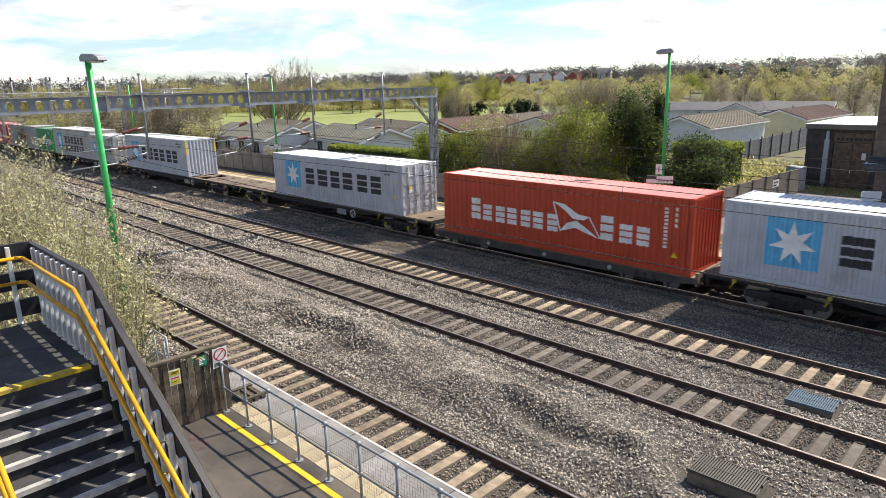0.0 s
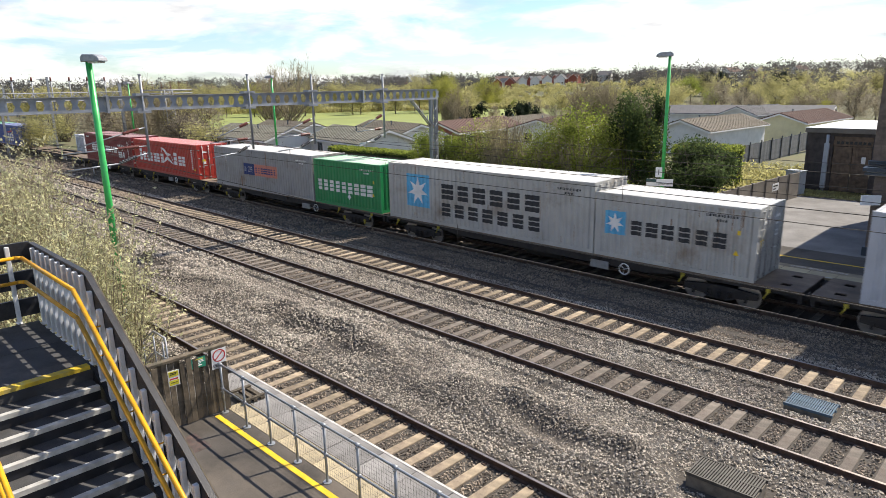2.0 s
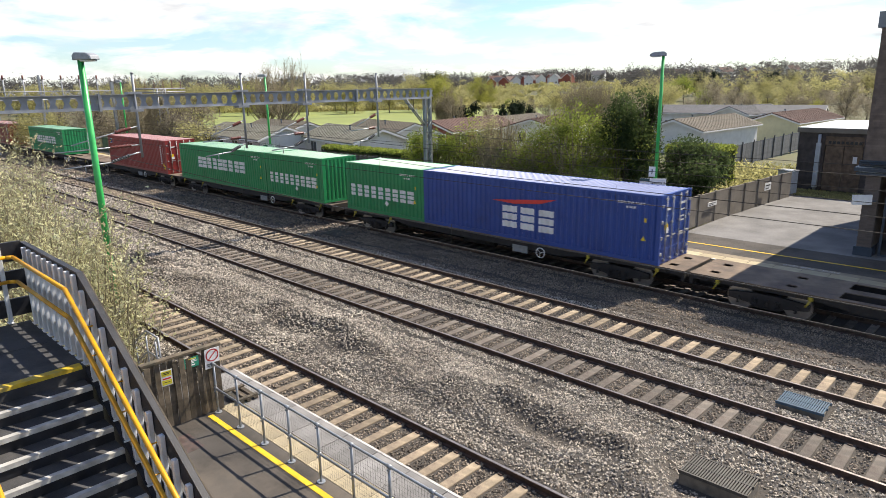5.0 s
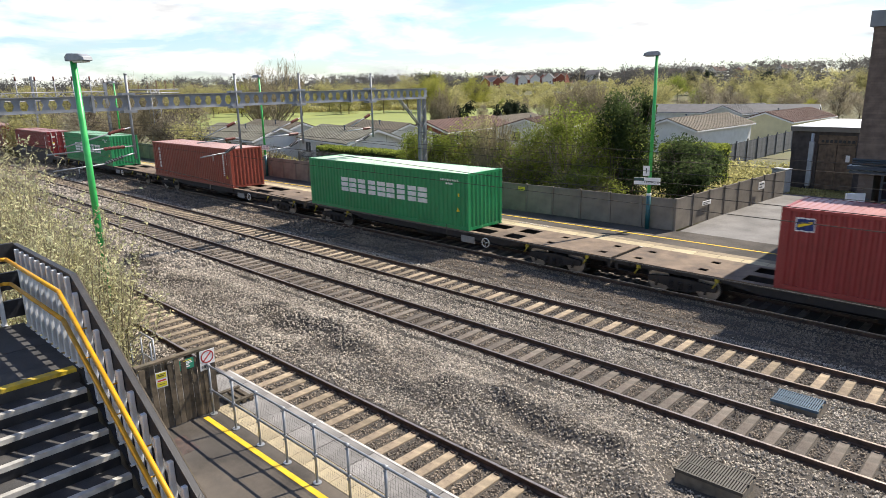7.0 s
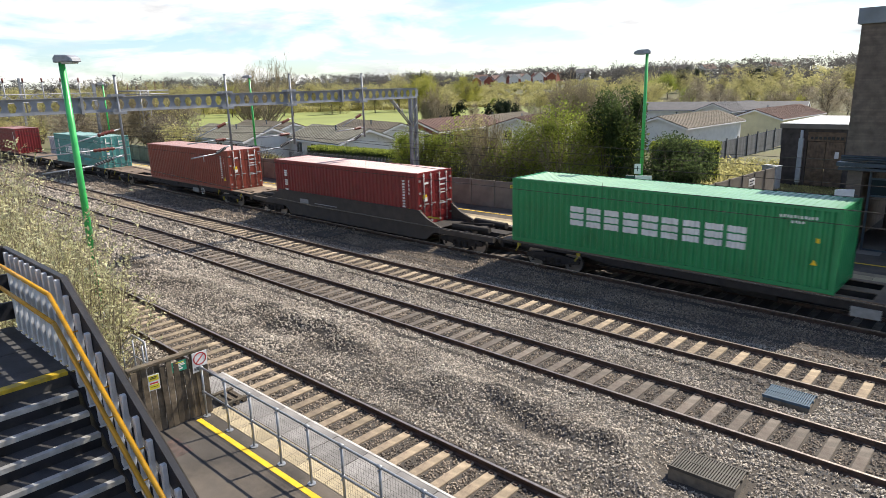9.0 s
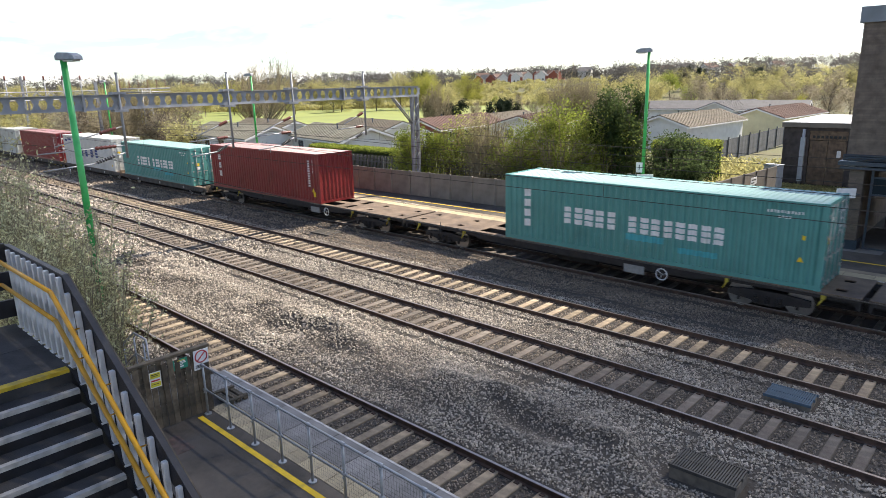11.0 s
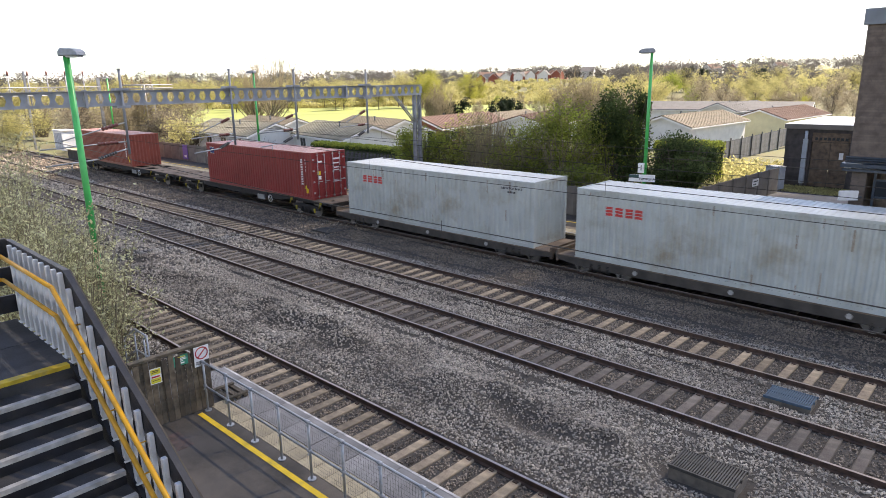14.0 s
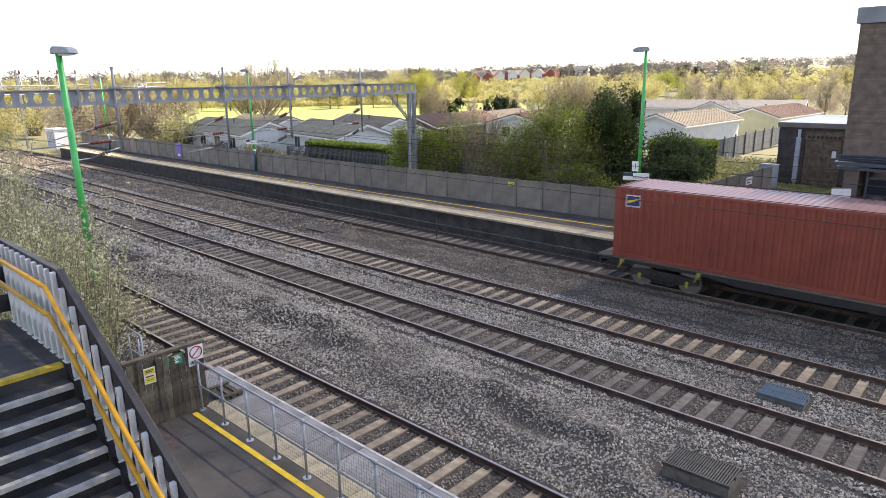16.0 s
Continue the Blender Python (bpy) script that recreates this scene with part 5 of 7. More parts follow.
for k in range(560):
    a, d = r.uniform(0.0, 1.5), r.uniform(230, 420)
    if 0.48 < a < 0.73 and d > 375:
        continue
    x, y, z = far(a, d)
    h = r.uniform(2.0, 3.6) if 0.48 < a < 0.73 else r.uniform(5, 9)
    p = lumps(r, 200, 0, h * 0.5, h * 0.6, h * 0.5, 9) + np.array([x, y, z])
    v, f = leaf_cloud(p, 0.28, r, 1.8)
    vs += v
    fs += [[i + base_n for i in q] for q in f]
    base_n += len(v)
for k in range(330):
    x, y, z = far(r.uniform(0.46, 0.76), r.uniform(215, 383))
    h = r.uniform(1.6, 3.4)
    v, f = leaf_cloud(lumps(r, 150, 0, h * 0.45, h * 1.1, h * 0.55, 9) + np.array([x, y, z]), 0.26, r, 1.8)
    vs += v
    fs += [[i + base_n for i in q] for q in f]
    base_n += len(v)
raw("hillside_scrub", vs, fs, L_OLIVE, "olive and brown budding scrub on the hillside", "scrub", "stuff")


def shrub(name, x, y, z0, rx, ry, h, leaf, n, size, label, seed, stems=40, lump=16, category="shrub", bark=BARK):
    r = np.random.default_rng(seed)
    t = thing(name, pose(x, y, z0), label, category)
    bm = bmesh.new()
    for _ in range(stems):
        a, q = r.uniform(0, 6.283), r.uniform(0, 0.35)
        b = Vector((math.cos(a) * rx * q, math.sin(a) * ry * q, 0))
        a2 = a + r.normal() * 0.5
        q2 = r.uniform(0.3, 0.95)
        e = Vector((math.cos(a2) * rx * q2, math.sin(a2) * ry * q2, h * r.uniform(0.55, 1.0) * math.sqrt(max(0.05, 1 - 0.6 * q2 * q2))))
        m = b.lerp(e, 0.5) + Vector((0, 0, h * 0.1))
        bm_rod(bm, b, m, 0.035, 4, 0.022, False)
        bm_rod(bm, m, e, 0.022, 4, 0.008, False)
        for _ in range(4):
            s = m.lerp(e, r.uniform(0, 1))
            bm_rod(bm, s, s + Vector((r.normal() * 0.35, r.normal() * 0.35, abs(r.normal()) * 0.4)), 0.009, 3, 0.004, False)
    part("branchwork", bm, bark, t)
    p = lumps(r, n, 0, h * 0.5, 1.0, h * 0.52, lump)
    p[:, 0] *= rx
    p[:, 1] *= ry
    v, f = leaf_cloud(p, size, r)
    raw("foliage", v, f, leaf, parent=t)
    return t


shrub("hawthorn_bush", -20.4, 32.0, 0.7, 4.1, 2.6, 6.2, L_HAW, 26000, 0.066, "big pale green hawthorn bush in young leaf behind the wall", 101, 150, 34, bark=BARK_PALE)
shrub("hawthorn_bush", -23.0, 31.0, 0.7, 2.2, 1.8, 4.6, L_HAW, 5500, 0.06, "thin budding hawthorn bush behind the wall", 102, 120, bark=BARK_PALE)
shrub("ivy_clad_tree", -17.2, 32.6, 0.7, 1.9, 1.9, 6.9, L_IVY, 19000, 0.075, "tall dark ivy-clad tree behind the platform wall", 103, 60, 22, "tree")
shrub("laurel_bush", -14.2, 33.4, 0.7, 2.15, 2.2, 4.1, L_LAUREL, 21000, 0.063, "rounded dark green bush by the side wall", 104, 60, 20)
shrub("bramble_thicket", -18.0, 29.6, 0.7, 2.6, 1.0, 2.6, L_HAW, 7500, 0.06, "bramble and ivy thicket along the wall", 105, 130, bark=BARK_PALE)
shrub("green_thicket", -31.0, 31.2, 0.6, 2.7, 1.7, 4.7, L_SPRING, 12500, 0.064, "fresh green thicket behind the concrete wall", 106, 80)
shrub("green_thicket", -28.2, 31.6, 0.6, 2.3, 1.5, 4.6, L_HAW, 8000, 0.062, "leafing thicket behind the gantry column", 107, 80)
shrub("bare_thicket", -25.2, 31.0, 0.6, 2.6, 1.5, 5.6, L_OLIVE, 3600, 0.05, "leafless brown thicket behind the wall", 108, 190, bark=BARK_PALE)
shrub("bare_thicket", -49.0, 30.0, 0.5, 3.4, 1.2, 2.3, L_OLIVE, 3000, 0.06, "low brown thicket above the wall", 109, 120)
shrub("bare_thicket", -56.5, 30.2, 0.5, 4.0, 1.4, 2.0, L_BROWN, 3000, 0.06, "low leafless scrub above the wall", 110, 120)
for k in range(9):
    shrub("lineside_scrub", -66 - k * 8.0, 31.5 + (k % 3) * 2.5, 0.2, 4.2, 2.6, 4.6 + (k % 3) * 1.2, (L_OLIVE, L_BROWN)[k % 2], 2600, 0.11, "tall leafless scrub beside the line", 120 + k, 90)
for k in range(8):
    shrub("lineside_scrub", -48 - k * 9.0, 0.5 - (k % 3) * 2.0, -0.6, 5.0, 3.2, 5.0 + (k % 3), (L_OLIVE, L_BROWN)[k % 2], 2600, 0.11, "tall budding scrub on the near side of the line", 140 + k, 90)


def hedge(x0, x1, y0, y1, z0, z1, leaf, n, label, seed, top=None):
    r = np.random.default_rng(seed)
    t = thing("hedge", pose((x0 + x1) / 2, (y0 + y1) / 2, z0), label, "hedge")
    lx, ly, h = (x1 - x0) / 2, (y1 - y0) / 2, z1 - z0
    bm = bmesh.new()
    bm_box(bm, -lx * 0.97, lx * 0.97, -ly * 0.75, ly * 0.75, 0, h * 0.93)
    part("core", bm, L_IVY, t)
    p = r.uniform(-1, 1, (n, 3))
    s = r.integers(0, 3, n)
    p[s == 0, 1] = np.sign(p[s == 0, 1]) * r.uniform(0.85, 1.1, (s == 0).sum())
    p[s == 2, 0] = np.where(r.uniform(size=(s == 2).sum()) < 0.2, np.sign(p[s == 2, 0]), p[s == 2, 0])
    q = np.stack((p[:, 0] * lx, p[:, 1] * ly, (p[:, 2] + 1) / 2 * h), 1)
    v, f = leaf_cloud(q, 0.085, r)
    raw("foliage", v, f, leaf, parent=t)
    q = np.stack((r.uniform(-lx, lx, n // 2), r.uniform(-ly * 1.05, ly * 1.05, n // 2), h * r.uniform(0.93, 1.06, n // 2)), 1)
    v, f = leaf_cloud(q, 0.08, r)
    raw("new_growth", v, f, top or leaf, parent=t)


hedge(-44.5, -35.0, 31.6, 33.0, 0.7, 2.85, L_IVY, 9000, "clipped dark hedge with yellow-green top", 201, L_SPRING)
hedge(-30.5, -21.5, 38.0, 39.6, 0.7, 2.6, L_HAW, 7000, "clipped green hedge in front of the homes", 202, L_SPRING)
hedge(-18.8, -15.0, 39.8, 42.0, 0.75, 3.55, L_HAW, 7000, "tall hedge with golden-green top", 203, L_SPRING)

# rough growth along the foot of the wall and on the bank
r = np.random.default_rng(31)
n = 26000
p = np.stack((r.uniform(-60, -12.6, n), r.uniform(28.3, 34, n), r.uniform(0.55, 1.5, n) ** 1.0), 1)
v, f = leaf_cloud(p, 0.09, r, 1.6)
raw("bank_undergrowth", v, f, L_OLIVE, "dead brown stalks and brambles on the bank", "undergrowth", "stuff")
n = 16000
p = np.stack((r.uniform(-19, -12.4, n), r.uniform(34, 52, n), 0.75 + r.uniform(0, 1, n) ** 3 * 0.9), 1)
v, f = leaf_cloud(p, 0.10, r, 1.6)
raw("rough_grass", v, f, L_OLIVE, "rough dry grass and brambles behind the side wall", "undergrowth", "stuff")
n = 4000
p = np.stack((r.uniform(-12.0, -8.0, n), r.uniform(41.6, 44.2, n), 0.93 + r.uniform(0, 0.08, n)), 1)
v, f = leaf_cloud(p, 0.05, r, 1.0)
raw("moss", v, f, L_OLIVE, "moss and weeds in front of the brick hut", "undergrowth", "stuff")

# willow scrub at the platform end: upright stems set with pale buds
def willow_scrub(x, y, z0, rx, ry, h, seed, stems, label):
    r = np.random.default_rng(seed)
    t = thing("willow_scrub", pose(x, y, z0), label, "shrub", "willow scrub at the platform end")
    bm = bmesh.new()
    pts = []
    for _ in range(stems):
        a, q = r.uniform(0, 6.283), math.sqrt(r.uniform(0, 1))
        b = Vector((math.cos(a) * rx * q * 0.7, math.sin(a) * ry * q * 0.7, 0))
        hh = h * r.uniform(0.65, 1.36) * (1 - 0.25 * q)
        d = Vector((math.cos(a) * rx * 0.35 * q + r.normal() * 0.45, math.sin(a) * ry * 0.35 * q + r.normal() * 0.45, hh))
        m = b + d * 0.5 + Vector((r.normal() * 0.15, r.normal() * 0.15, 0.1))
        e = b + d
        bm_rod(bm, b, m, 0.022, 4, 0.014, False)
        bm_rod(bm, m, e, 0.014, 4, 0.004, False)
        for _ in range(12):
            s = b.lerp(m, r.uniform(0.4, 1)) if r.random() < 0.35 else m.lerp(e, r.uniform(0, 1))
            w = s + Vector((r.normal() * 0.32, r.normal() * 0.32, r.uniform(0.1, 0.6)))
            bm_rod(bm, s, w, 0.006, 3, 0.003, False)
            for k in range(6):
                pts.append(tuple(s.lerp(w, (k + r.random()) / 6)))
        for k in range(10):
            pts.append(tuple(m.lerp(e, (k + r.random()) / 10)))
    part("branchwork", bm, BARK_PALE, t, "thin olive-brown stems")
    pts = np.array(pts) + r.normal(0, 0.02, (len(pts), 3))
    v, f = leaf_cloud(pts, 0.044, r, 1.25)
    raw("foliage", v, f, L_BUD, parent=t)


for k, (x, y, rx, ry, h, n) in enumerate(((-17.2, 4.6, 1.9, 1.5, 4.6, 120), (-19.4, 5.3, 2.0, 1.4, 4.9, 130), (-20.4, 2.4, 2.6, 2.0, 6.6, 150), (-23.2, 4.6, 2.6, 1.9, 6.3, 170), (-24.5, 1.2, 2.6, 2.2, 7.2, 130),
                                          (-27.5, 5.2, 2.8, 1.8, 6.0, 150), (-29.5, 2.2, 3.0, 2.2, 7.4, 140), (-16.4, 2.2, 1.8, 1.5, 5.6, 110), (-34.0, 4.0, 3.2, 2.0, 6.6, 120), (-21.5, 6.6, 1.6, 0.8, 3.0, 80), (-40.0, 3.2, 3.4, 2.2, 6.4, 110),
                                          (-25.0, 6.6, 2.2, 0.8, 3.4, 90), (-30.5, 6.2, 2.6, 0.9, 4.0, 90))):
    willow_scrub(x, y, -0.65, rx, ry, h, 300 + k, int(n * 0.8), "willow scrub with upright stems and pale opening buds")

# dry reeds and brush along the far edge of the field
r = np.random.default_rng(91)
n = 15000
u, w = r.uniform(0, 1, n), r.uniform(0, 1, n)
ex = -215 + u * 95 - w * 9
ey = 92 + u * 80 + w * 8
ez = np.array([land(a, b) for a, b in zip(ex, ey)]) + r.uniform(0, 1.6, n)
v, f = leaf_cloud(np.stack((ex, ey, ez), 1), 0.35, r, 1.6)
raw("field_margin", v, f, L_OLIVE, "dry pale brush along the far edge of the field", "undergrowth", "stuff")

# ---- palisade and boarded fences ----
PALE_STEEL = mat("grey_palisade_steel", (0.10, 0.105, 0.11), 0.6, 0.3, var=0.15, bump=0.05)
FENCE_GREY = mat("grey_boarded_fence", (0.11, 0.115, 0.12), 0.85, var=0.2, scale=3, bump=0.3, obj=0.2)
t = thing("palisade_fence", pose(-46, 30.9, 0.7, 0, 0, 1), "dark grey steel palisade fence behind the wall", "fence")
bm = bmesh.new()
bm_prism(bm, [(-0.035, 0), (0.035, 0), (0.035, 1.75), (0, 1.85), (-0.035, 1.75)], "y", -0.012, 0.012)
pale = mesh_of("pale", bm, PALE_STEEL)
for k in range(165):
    piece("pale", pale, t, pose(k * 0.152, 0, 0.03))
for z in (0.35, 1.4):
    bm = bmesh.new()
    bm_box(bm, 0, 25.2, 0.014, 0.05, z, z + 0.06)
    part("rail", bm, PALE_STEEL, t)
for k in range(10):
    bm = bmesh.new()
    bm_box(bm, k * 2.75 - 0.05, k * 2.75 + 0.05, 0.052, 0.14, -0.3, 1.75)
    part("post", bm, PALE_STEEL, t)
t = thing("boarded_fence", pose(-19.4, 50.0, 0.75, 0, 0, 91), "grey boarded fence between the homes and the station", "fence")
bm = bmesh.new()
bm_box(bm, 0, 0.145, -0.012, 0.012, 0, 1.75)
brd = mesh_of("board", bm, FENCE_GREY)
for k in range(170):
    piece("board", brd, t, pose(k * 0.15, 0, random.uniform(-0.01, 0.02)))
for k in range(10):
    bm = bmesh.new()
    bm_box(bm, k * 2.7 - 0.06, k * 2.7 + 0.06, -0.1, -0.014, -0.2, 1.95)
    part("post", bm, FENCE_GREY, t)

# ---- park homes ----
TILE_MOSS = mat("mossy_grey_green_roof_tiles", (0.21, 0.20, 0.155), 0.9, var=0.25, scale=1.2, bump=0.4, bscale=10, dirt=(0.12, 0.12, 0.075), dirt_amt=0.4)
TILE_BROWN = mat("brown_roof_tiles", (0.16, 0.135, 0.10), 0.85, var=0.2, scale=1.2, bump=0.4, bscale=10, dirt=(0.10, 0.10, 0.06), dirt_amt=0.4)
TILE_GREY = mat("grey_roof_tiles", (0.085, 0.085, 0.09), 0.8, var=0.2, scale=1.2, bump=0.4, bscale=10)
TILE_RED = mat("red_brown_roof_tiles", (0.115, 0.062, 0.047), 0.85, var=0.2, scale=1.2, bump=0.4, bscale=10)
RENDER_W = mat("white_rendered_wall", (0.62, 0.62, 0.60), 0.85, var=0.06, scale=1.5, bump=0.2)
RENDER_C = mat("cream_rendered_wall", (0.62, 0.58, 0.38), 0.85, var=0.06, scale=1.5, bump=0.2)
BRICK_RED = mat("red_brick_wall", (0.27, 0.085, 0.055), 0.9, var=0.2, scale=2, bump=0.4)
PVC = mat("white_plastic_trim", (0.72, 0.72, 0.71), 0.4, var=0.03, bump=0)


def home(x, y, turn, L, Wd, wall, roof, label, eave=2.35, rise=0.95, z=None, ribs=True, name="park_home", cat="bungalow", flue=True, gable_windows=True, sides=(-1, 1)):
    """A long low house; local x along the ridge, the near gable at x = 0."""
    t = thing(name, pose(x, y, (land(x, y) if z is None else z) - 0.05, 0, 0, turn), label, cat, "houses")
    h = Wd / 2
    bm = bmesh.new()
    bm_prism(bm, [(-h, 0), (h, 0), (h, eave), (0, eave + rise), (-h, eave)], "x", 0, L)
    part("wall", bm, wall, t)
    for s in (-1, 1):
        bm = bmesh.new()
        o = 0.35
        k = rise / h
        pr = [(0, eave + rise + 0.03), (s * (h + o), eave - o * k + 0.03), (s * (h + o), eave - o * k + 0.11), (0, eave + rise + 0.12)]
        bm_prism(bm, pr, "x", -0.3, L + 0.3)
        if ribs:
            rb = bmesh.new()
            bm_prism(rb, [(0, eave + rise + 0.121), (s * (h + o), eave - o * k + 0.111), (s * (h + o), eave - o * k + 0.15), (0, eave + rise + 0.16)], "x", 0, 0.09)
            rib = mesh_of("roof_rib", rb, roof)
        rf = part("roof", bm, roof, t)
        if ribs:
            n = int(L / 0.5)
            for q in range(n):
                piece("roof_rib", rib, rf, pose(-0.2 + q * (L + 0.4) / n, 0, 0))
        bm = bmesh.new()
        bm_box(bm, -0.32, L + 0.32, s * (h + o) - 0.05, s * (h + o) + 0.05, eave - o * k - 0.08, eave - o * k + 0.028)
        part("gutter", bm, PVC, t, "white gutter")
        for e in (-0.34, L + 0.302):
            bm = bmesh.new()
            bm_prism(bm, [(0, eave + rise - 0.14), (s * (h + o), eave - o * k - 0.14), (s * (h + o), eave - o * k + 0.03), (0, eave + rise + 0.03)], "x", e, e + 0.035)
            part("bargeboard", bm, PVC, t, "white bargeboard")
        for xx in np.arange(1.4, L - 1.2, 3.2) if s in sides else ():
            bm = bmesh.new()
            bm_box(bm, xx, xx + 1.3, s * h + (0.0 if s > 0 else -0.05), s * h + (0.05 if s > 0 else 0.0), 0.95, 2.05)
            w_ = part("window", bm, PVC, t, "white window frame")
            for q in (0, 1):
                bm = bmesh.new()
                y0 = s * (h + 0.055)
                bm_box(bm, xx + 0.08 + q * 0.6, xx + 0.62 + q * 0.6, y0 - 0.004, y0 + 0.004, 1.03, 1.97)
                part("pane", bm, GLASS, w_)
    for q in (-h * 0.5, h * 0.3) if gable_windows else ():
        bm = bmesh.new()
        bm_box(bm, -0.05, 0, q - 0.55, q + 0.55, 0.95, 2.05)
        w_ = part("window", bm, PVC, t, "white window frame")
        bm = bmesh.new()
        bm_box(bm, -0.058, -0.052, q - 0.47, q + 0.47, 1.03, 1.97)
        part("pane", bm, GLASS, w_)
    if flue:
        bm = bmesh.new()
        bm_rod(bm, (L * 0.4, h * 0.3, eave + rise * 0.6), (L * 0.4, h * 0.3, eave + rise + 0.2), 0.07, 8)
        bm_rod(bm, (L * 0.4, h * 0.3, eave + rise + 0.2), (L * 0.4, h * 0.3, eave + rise + 0.28), 0.11, 8)
        part("flue", bm, DARKMETAL, t)
    return t


home(-42.4, 36.4, 168, 11.0, 5.2, RENDER_W, TILE_MOSS, "white park home with a ribbed mossy brown roof", gable_windows=False)
home(-46.0, 43.6, 165, 11.5, 5.4, RENDER_W, TILE_BROWN, "white park home with a brown tiled roof behind another", gable_windows=False)
home(-48.3, 48.3, 98, 13.0, 5.2, BRICK_RED, TILE_RED, "red brick bungalow with a red-brown roof and white bargeboards")
home(-42.0, 57.0, 108, 12.0, 6.6, RENDER_W, TILE_RED, "pale park home with a brown roof")
home(-28.8, 62.8, 88, 14.0, 5.6, RENDER_W, TILE_BROWN, "white park home with a mossy ribbed brown roof by the fence", gable_windows=False, sides=(1,))
home(-25.6, 81.5, 87, 15.0, 5.6, RENDER_C, TILE_RED, "cream park home with a red-brown roof", eave=2.7, gable_windows=False)
home(-35.0, 93.5, 84, 12.0, 5.0, RENDER_W, TILE_GREY, "park home with a grey roof and white gable trim", eave=3.1)
home(-47.0, 98.0, 10, 22.0, 7.0, RENDER_W, TILE_GREY, "long park home with a grey tiled roof", eave=3.1)
home(-53.5, 34.0, 176, 13.0, 5.2, RENDER_W, TILE_MOSS, "white park home with a grey-green roof above the wall", gable_windows=False)
home(-60.0, 41.0, 172, 12.0, 5.4, RENDER_W, TILE_BROWN, "white park home farther along the line")
home(-52.0, 63.0, 100, 12.0, 6.0, RENDER_W, TILE_BROWN, "park home with a brown roof in the park")
home(-14.0, 96.0, 80, 14.0, 6.0, RENDER_W, TILE_GREY, "pale park home in the distance beyond the hut")

# houses on the hill
cols = (RENDER_W, BRICK_RED, RENDER_W, RENDER_W, BRICK_RED)
for k in range(7):
    x, y, z = far(0.695 - k * 0.0185, 396 + 5 * k)
    white = k in (2, 3, 4, 5)
    home(x, y, 128 + 5 * (k % 3), 6.0, 5.4, RENDER_W if white else BRICK_RED, TILE_RED, ("white rendered" if white else "red brick") + " house with a red-brown tiled roof on the hill", 4.4, 2.4, z - 0.2, False, "house", "house")
for k in range(6):
    x, y, z = far(0.69 - k * 0.02 + rt.uniform(-0.003, 0.003), 455 + rt.uniform(-10, 10))
    home(x, y, 45 + rt.choice((-38, -25, 20, 40)), 8.0, 7.0, BRICK_RED if k % 3 else RENDER_C, TILE_RED if k % 2 else TILE_GREY, ("red brick" if k % 3 else "cream rendered") + " house with a tiled roof higher on the hill", 4.6, 2.8, z, False, "house", "house")
for k in range(26):
    x, y, z = far(0.30 + k * 0.034 + rt.uniform(-0.012, 0.012), 440 + rt.uniform(0, 260))
    home(x, y, rt.uniform(20, 70), 9, 8.5, cols[rt.randrange(5)], (TILE_RED, TILE_GREY)[k % 2], "distant house among trees on the skyline", 5.2, 2.8, z + 1.0, False, "house", "house")

# ---- cloud that drifts across the sun ----
CLOUD = bpy.data.materials.new("cloud_vapour")
CLOUD.use_nodes = True
cn, cl = CLOUD.node_tree.nodes, CLOUD.node_tree.links
cn.clear()
c_out, c_mix, c_tl, c_tp = cn.new("ShaderNodeOutputMaterial"), cn.new("ShaderNodeMixShader"), cn.new("ShaderNodeBsdfTranslucent"), cn.new("ShaderNodeBsdfTransparent")
c_tl.inputs[0].default_value = (0.9, 0.9, 0.9, 1)
c_mix.inputs[0].default_value = 0.64
cl.new(c_tp.outputs[0], c_mix.inputs[1])
cl.new(c_tl.outputs[0], c_mix.inputs[2])
cl.new(c_mix.outputs[0], c_out.inputs[0])
bm = bmesh.new()
bmesh.ops.create_icosphere(bm, subdivisions=5, radius=1)
for v in bm.verts:
    d = 1 + 0.22 * noise.fractal(v.co * 2.1, 1.0, 2.0, 4)
    v.co = Vector((v.co.x * 90 * d, v.co.y * 46 * d, v.co.z * 16 * d))
cloud = solid("cloud", bm, CLOUD, "thick pale cloud drifting in front of the sun", "cloud")
for p in cloud.data.polygons:
    p.use_smooth = True
CLOUD_AT = SUN_TO * (420 / SUN_TO.z)
cloud.location = CLOUD_AT + Vector((28, -137, 0))

# ---- the freight train ----
DECK_RUST = mat("rust_brown_wagon_deck", (0.185, 0.135, 0.095), 0.85, var=0.25, scale=1.5, bump=0.25, bscale=40, dirt=(0.07, 0.05, 0.04), dirt_amt=0.5)
FRAME = mat("grimy_wagon_frame", (0.026, 0.022, 0.02), 0.85, var=0.3, scale=3, bump=0.3, bscale=30, dirt=(0.04, 0.031, 0.024), dirt_amt=0.4)
POCKET = mat("brown_grey_pocket_wagon", (0.06, 0.05, 0.042), 0.8, var=0.2, scale=2, bump=0.2, dirt=(0.05, 0.042, 0.036), dirt_amt=0.5)
WHEEL = mat("dark_wheel_steel", (0.06, 0.055, 0.05), 0.6, 0.5, var=0.2, bump=0.1)
WHEEL_RIM = mat("bright_wheel_rim", (0.4, 0.39, 0.38), 0.35, 0.9, var=0.1, bump=0)
AXLE_YELLOW = mat("yellow_axlebox_paint", (0.38, 0.30, 0.03), 0.6, var=0.15, bump=0)
DOOR_GEAR = mat("galvanised_door_gear", (0.42, 0.42, 0.41), 0.5, 0.5, var=0.15, bump=0)
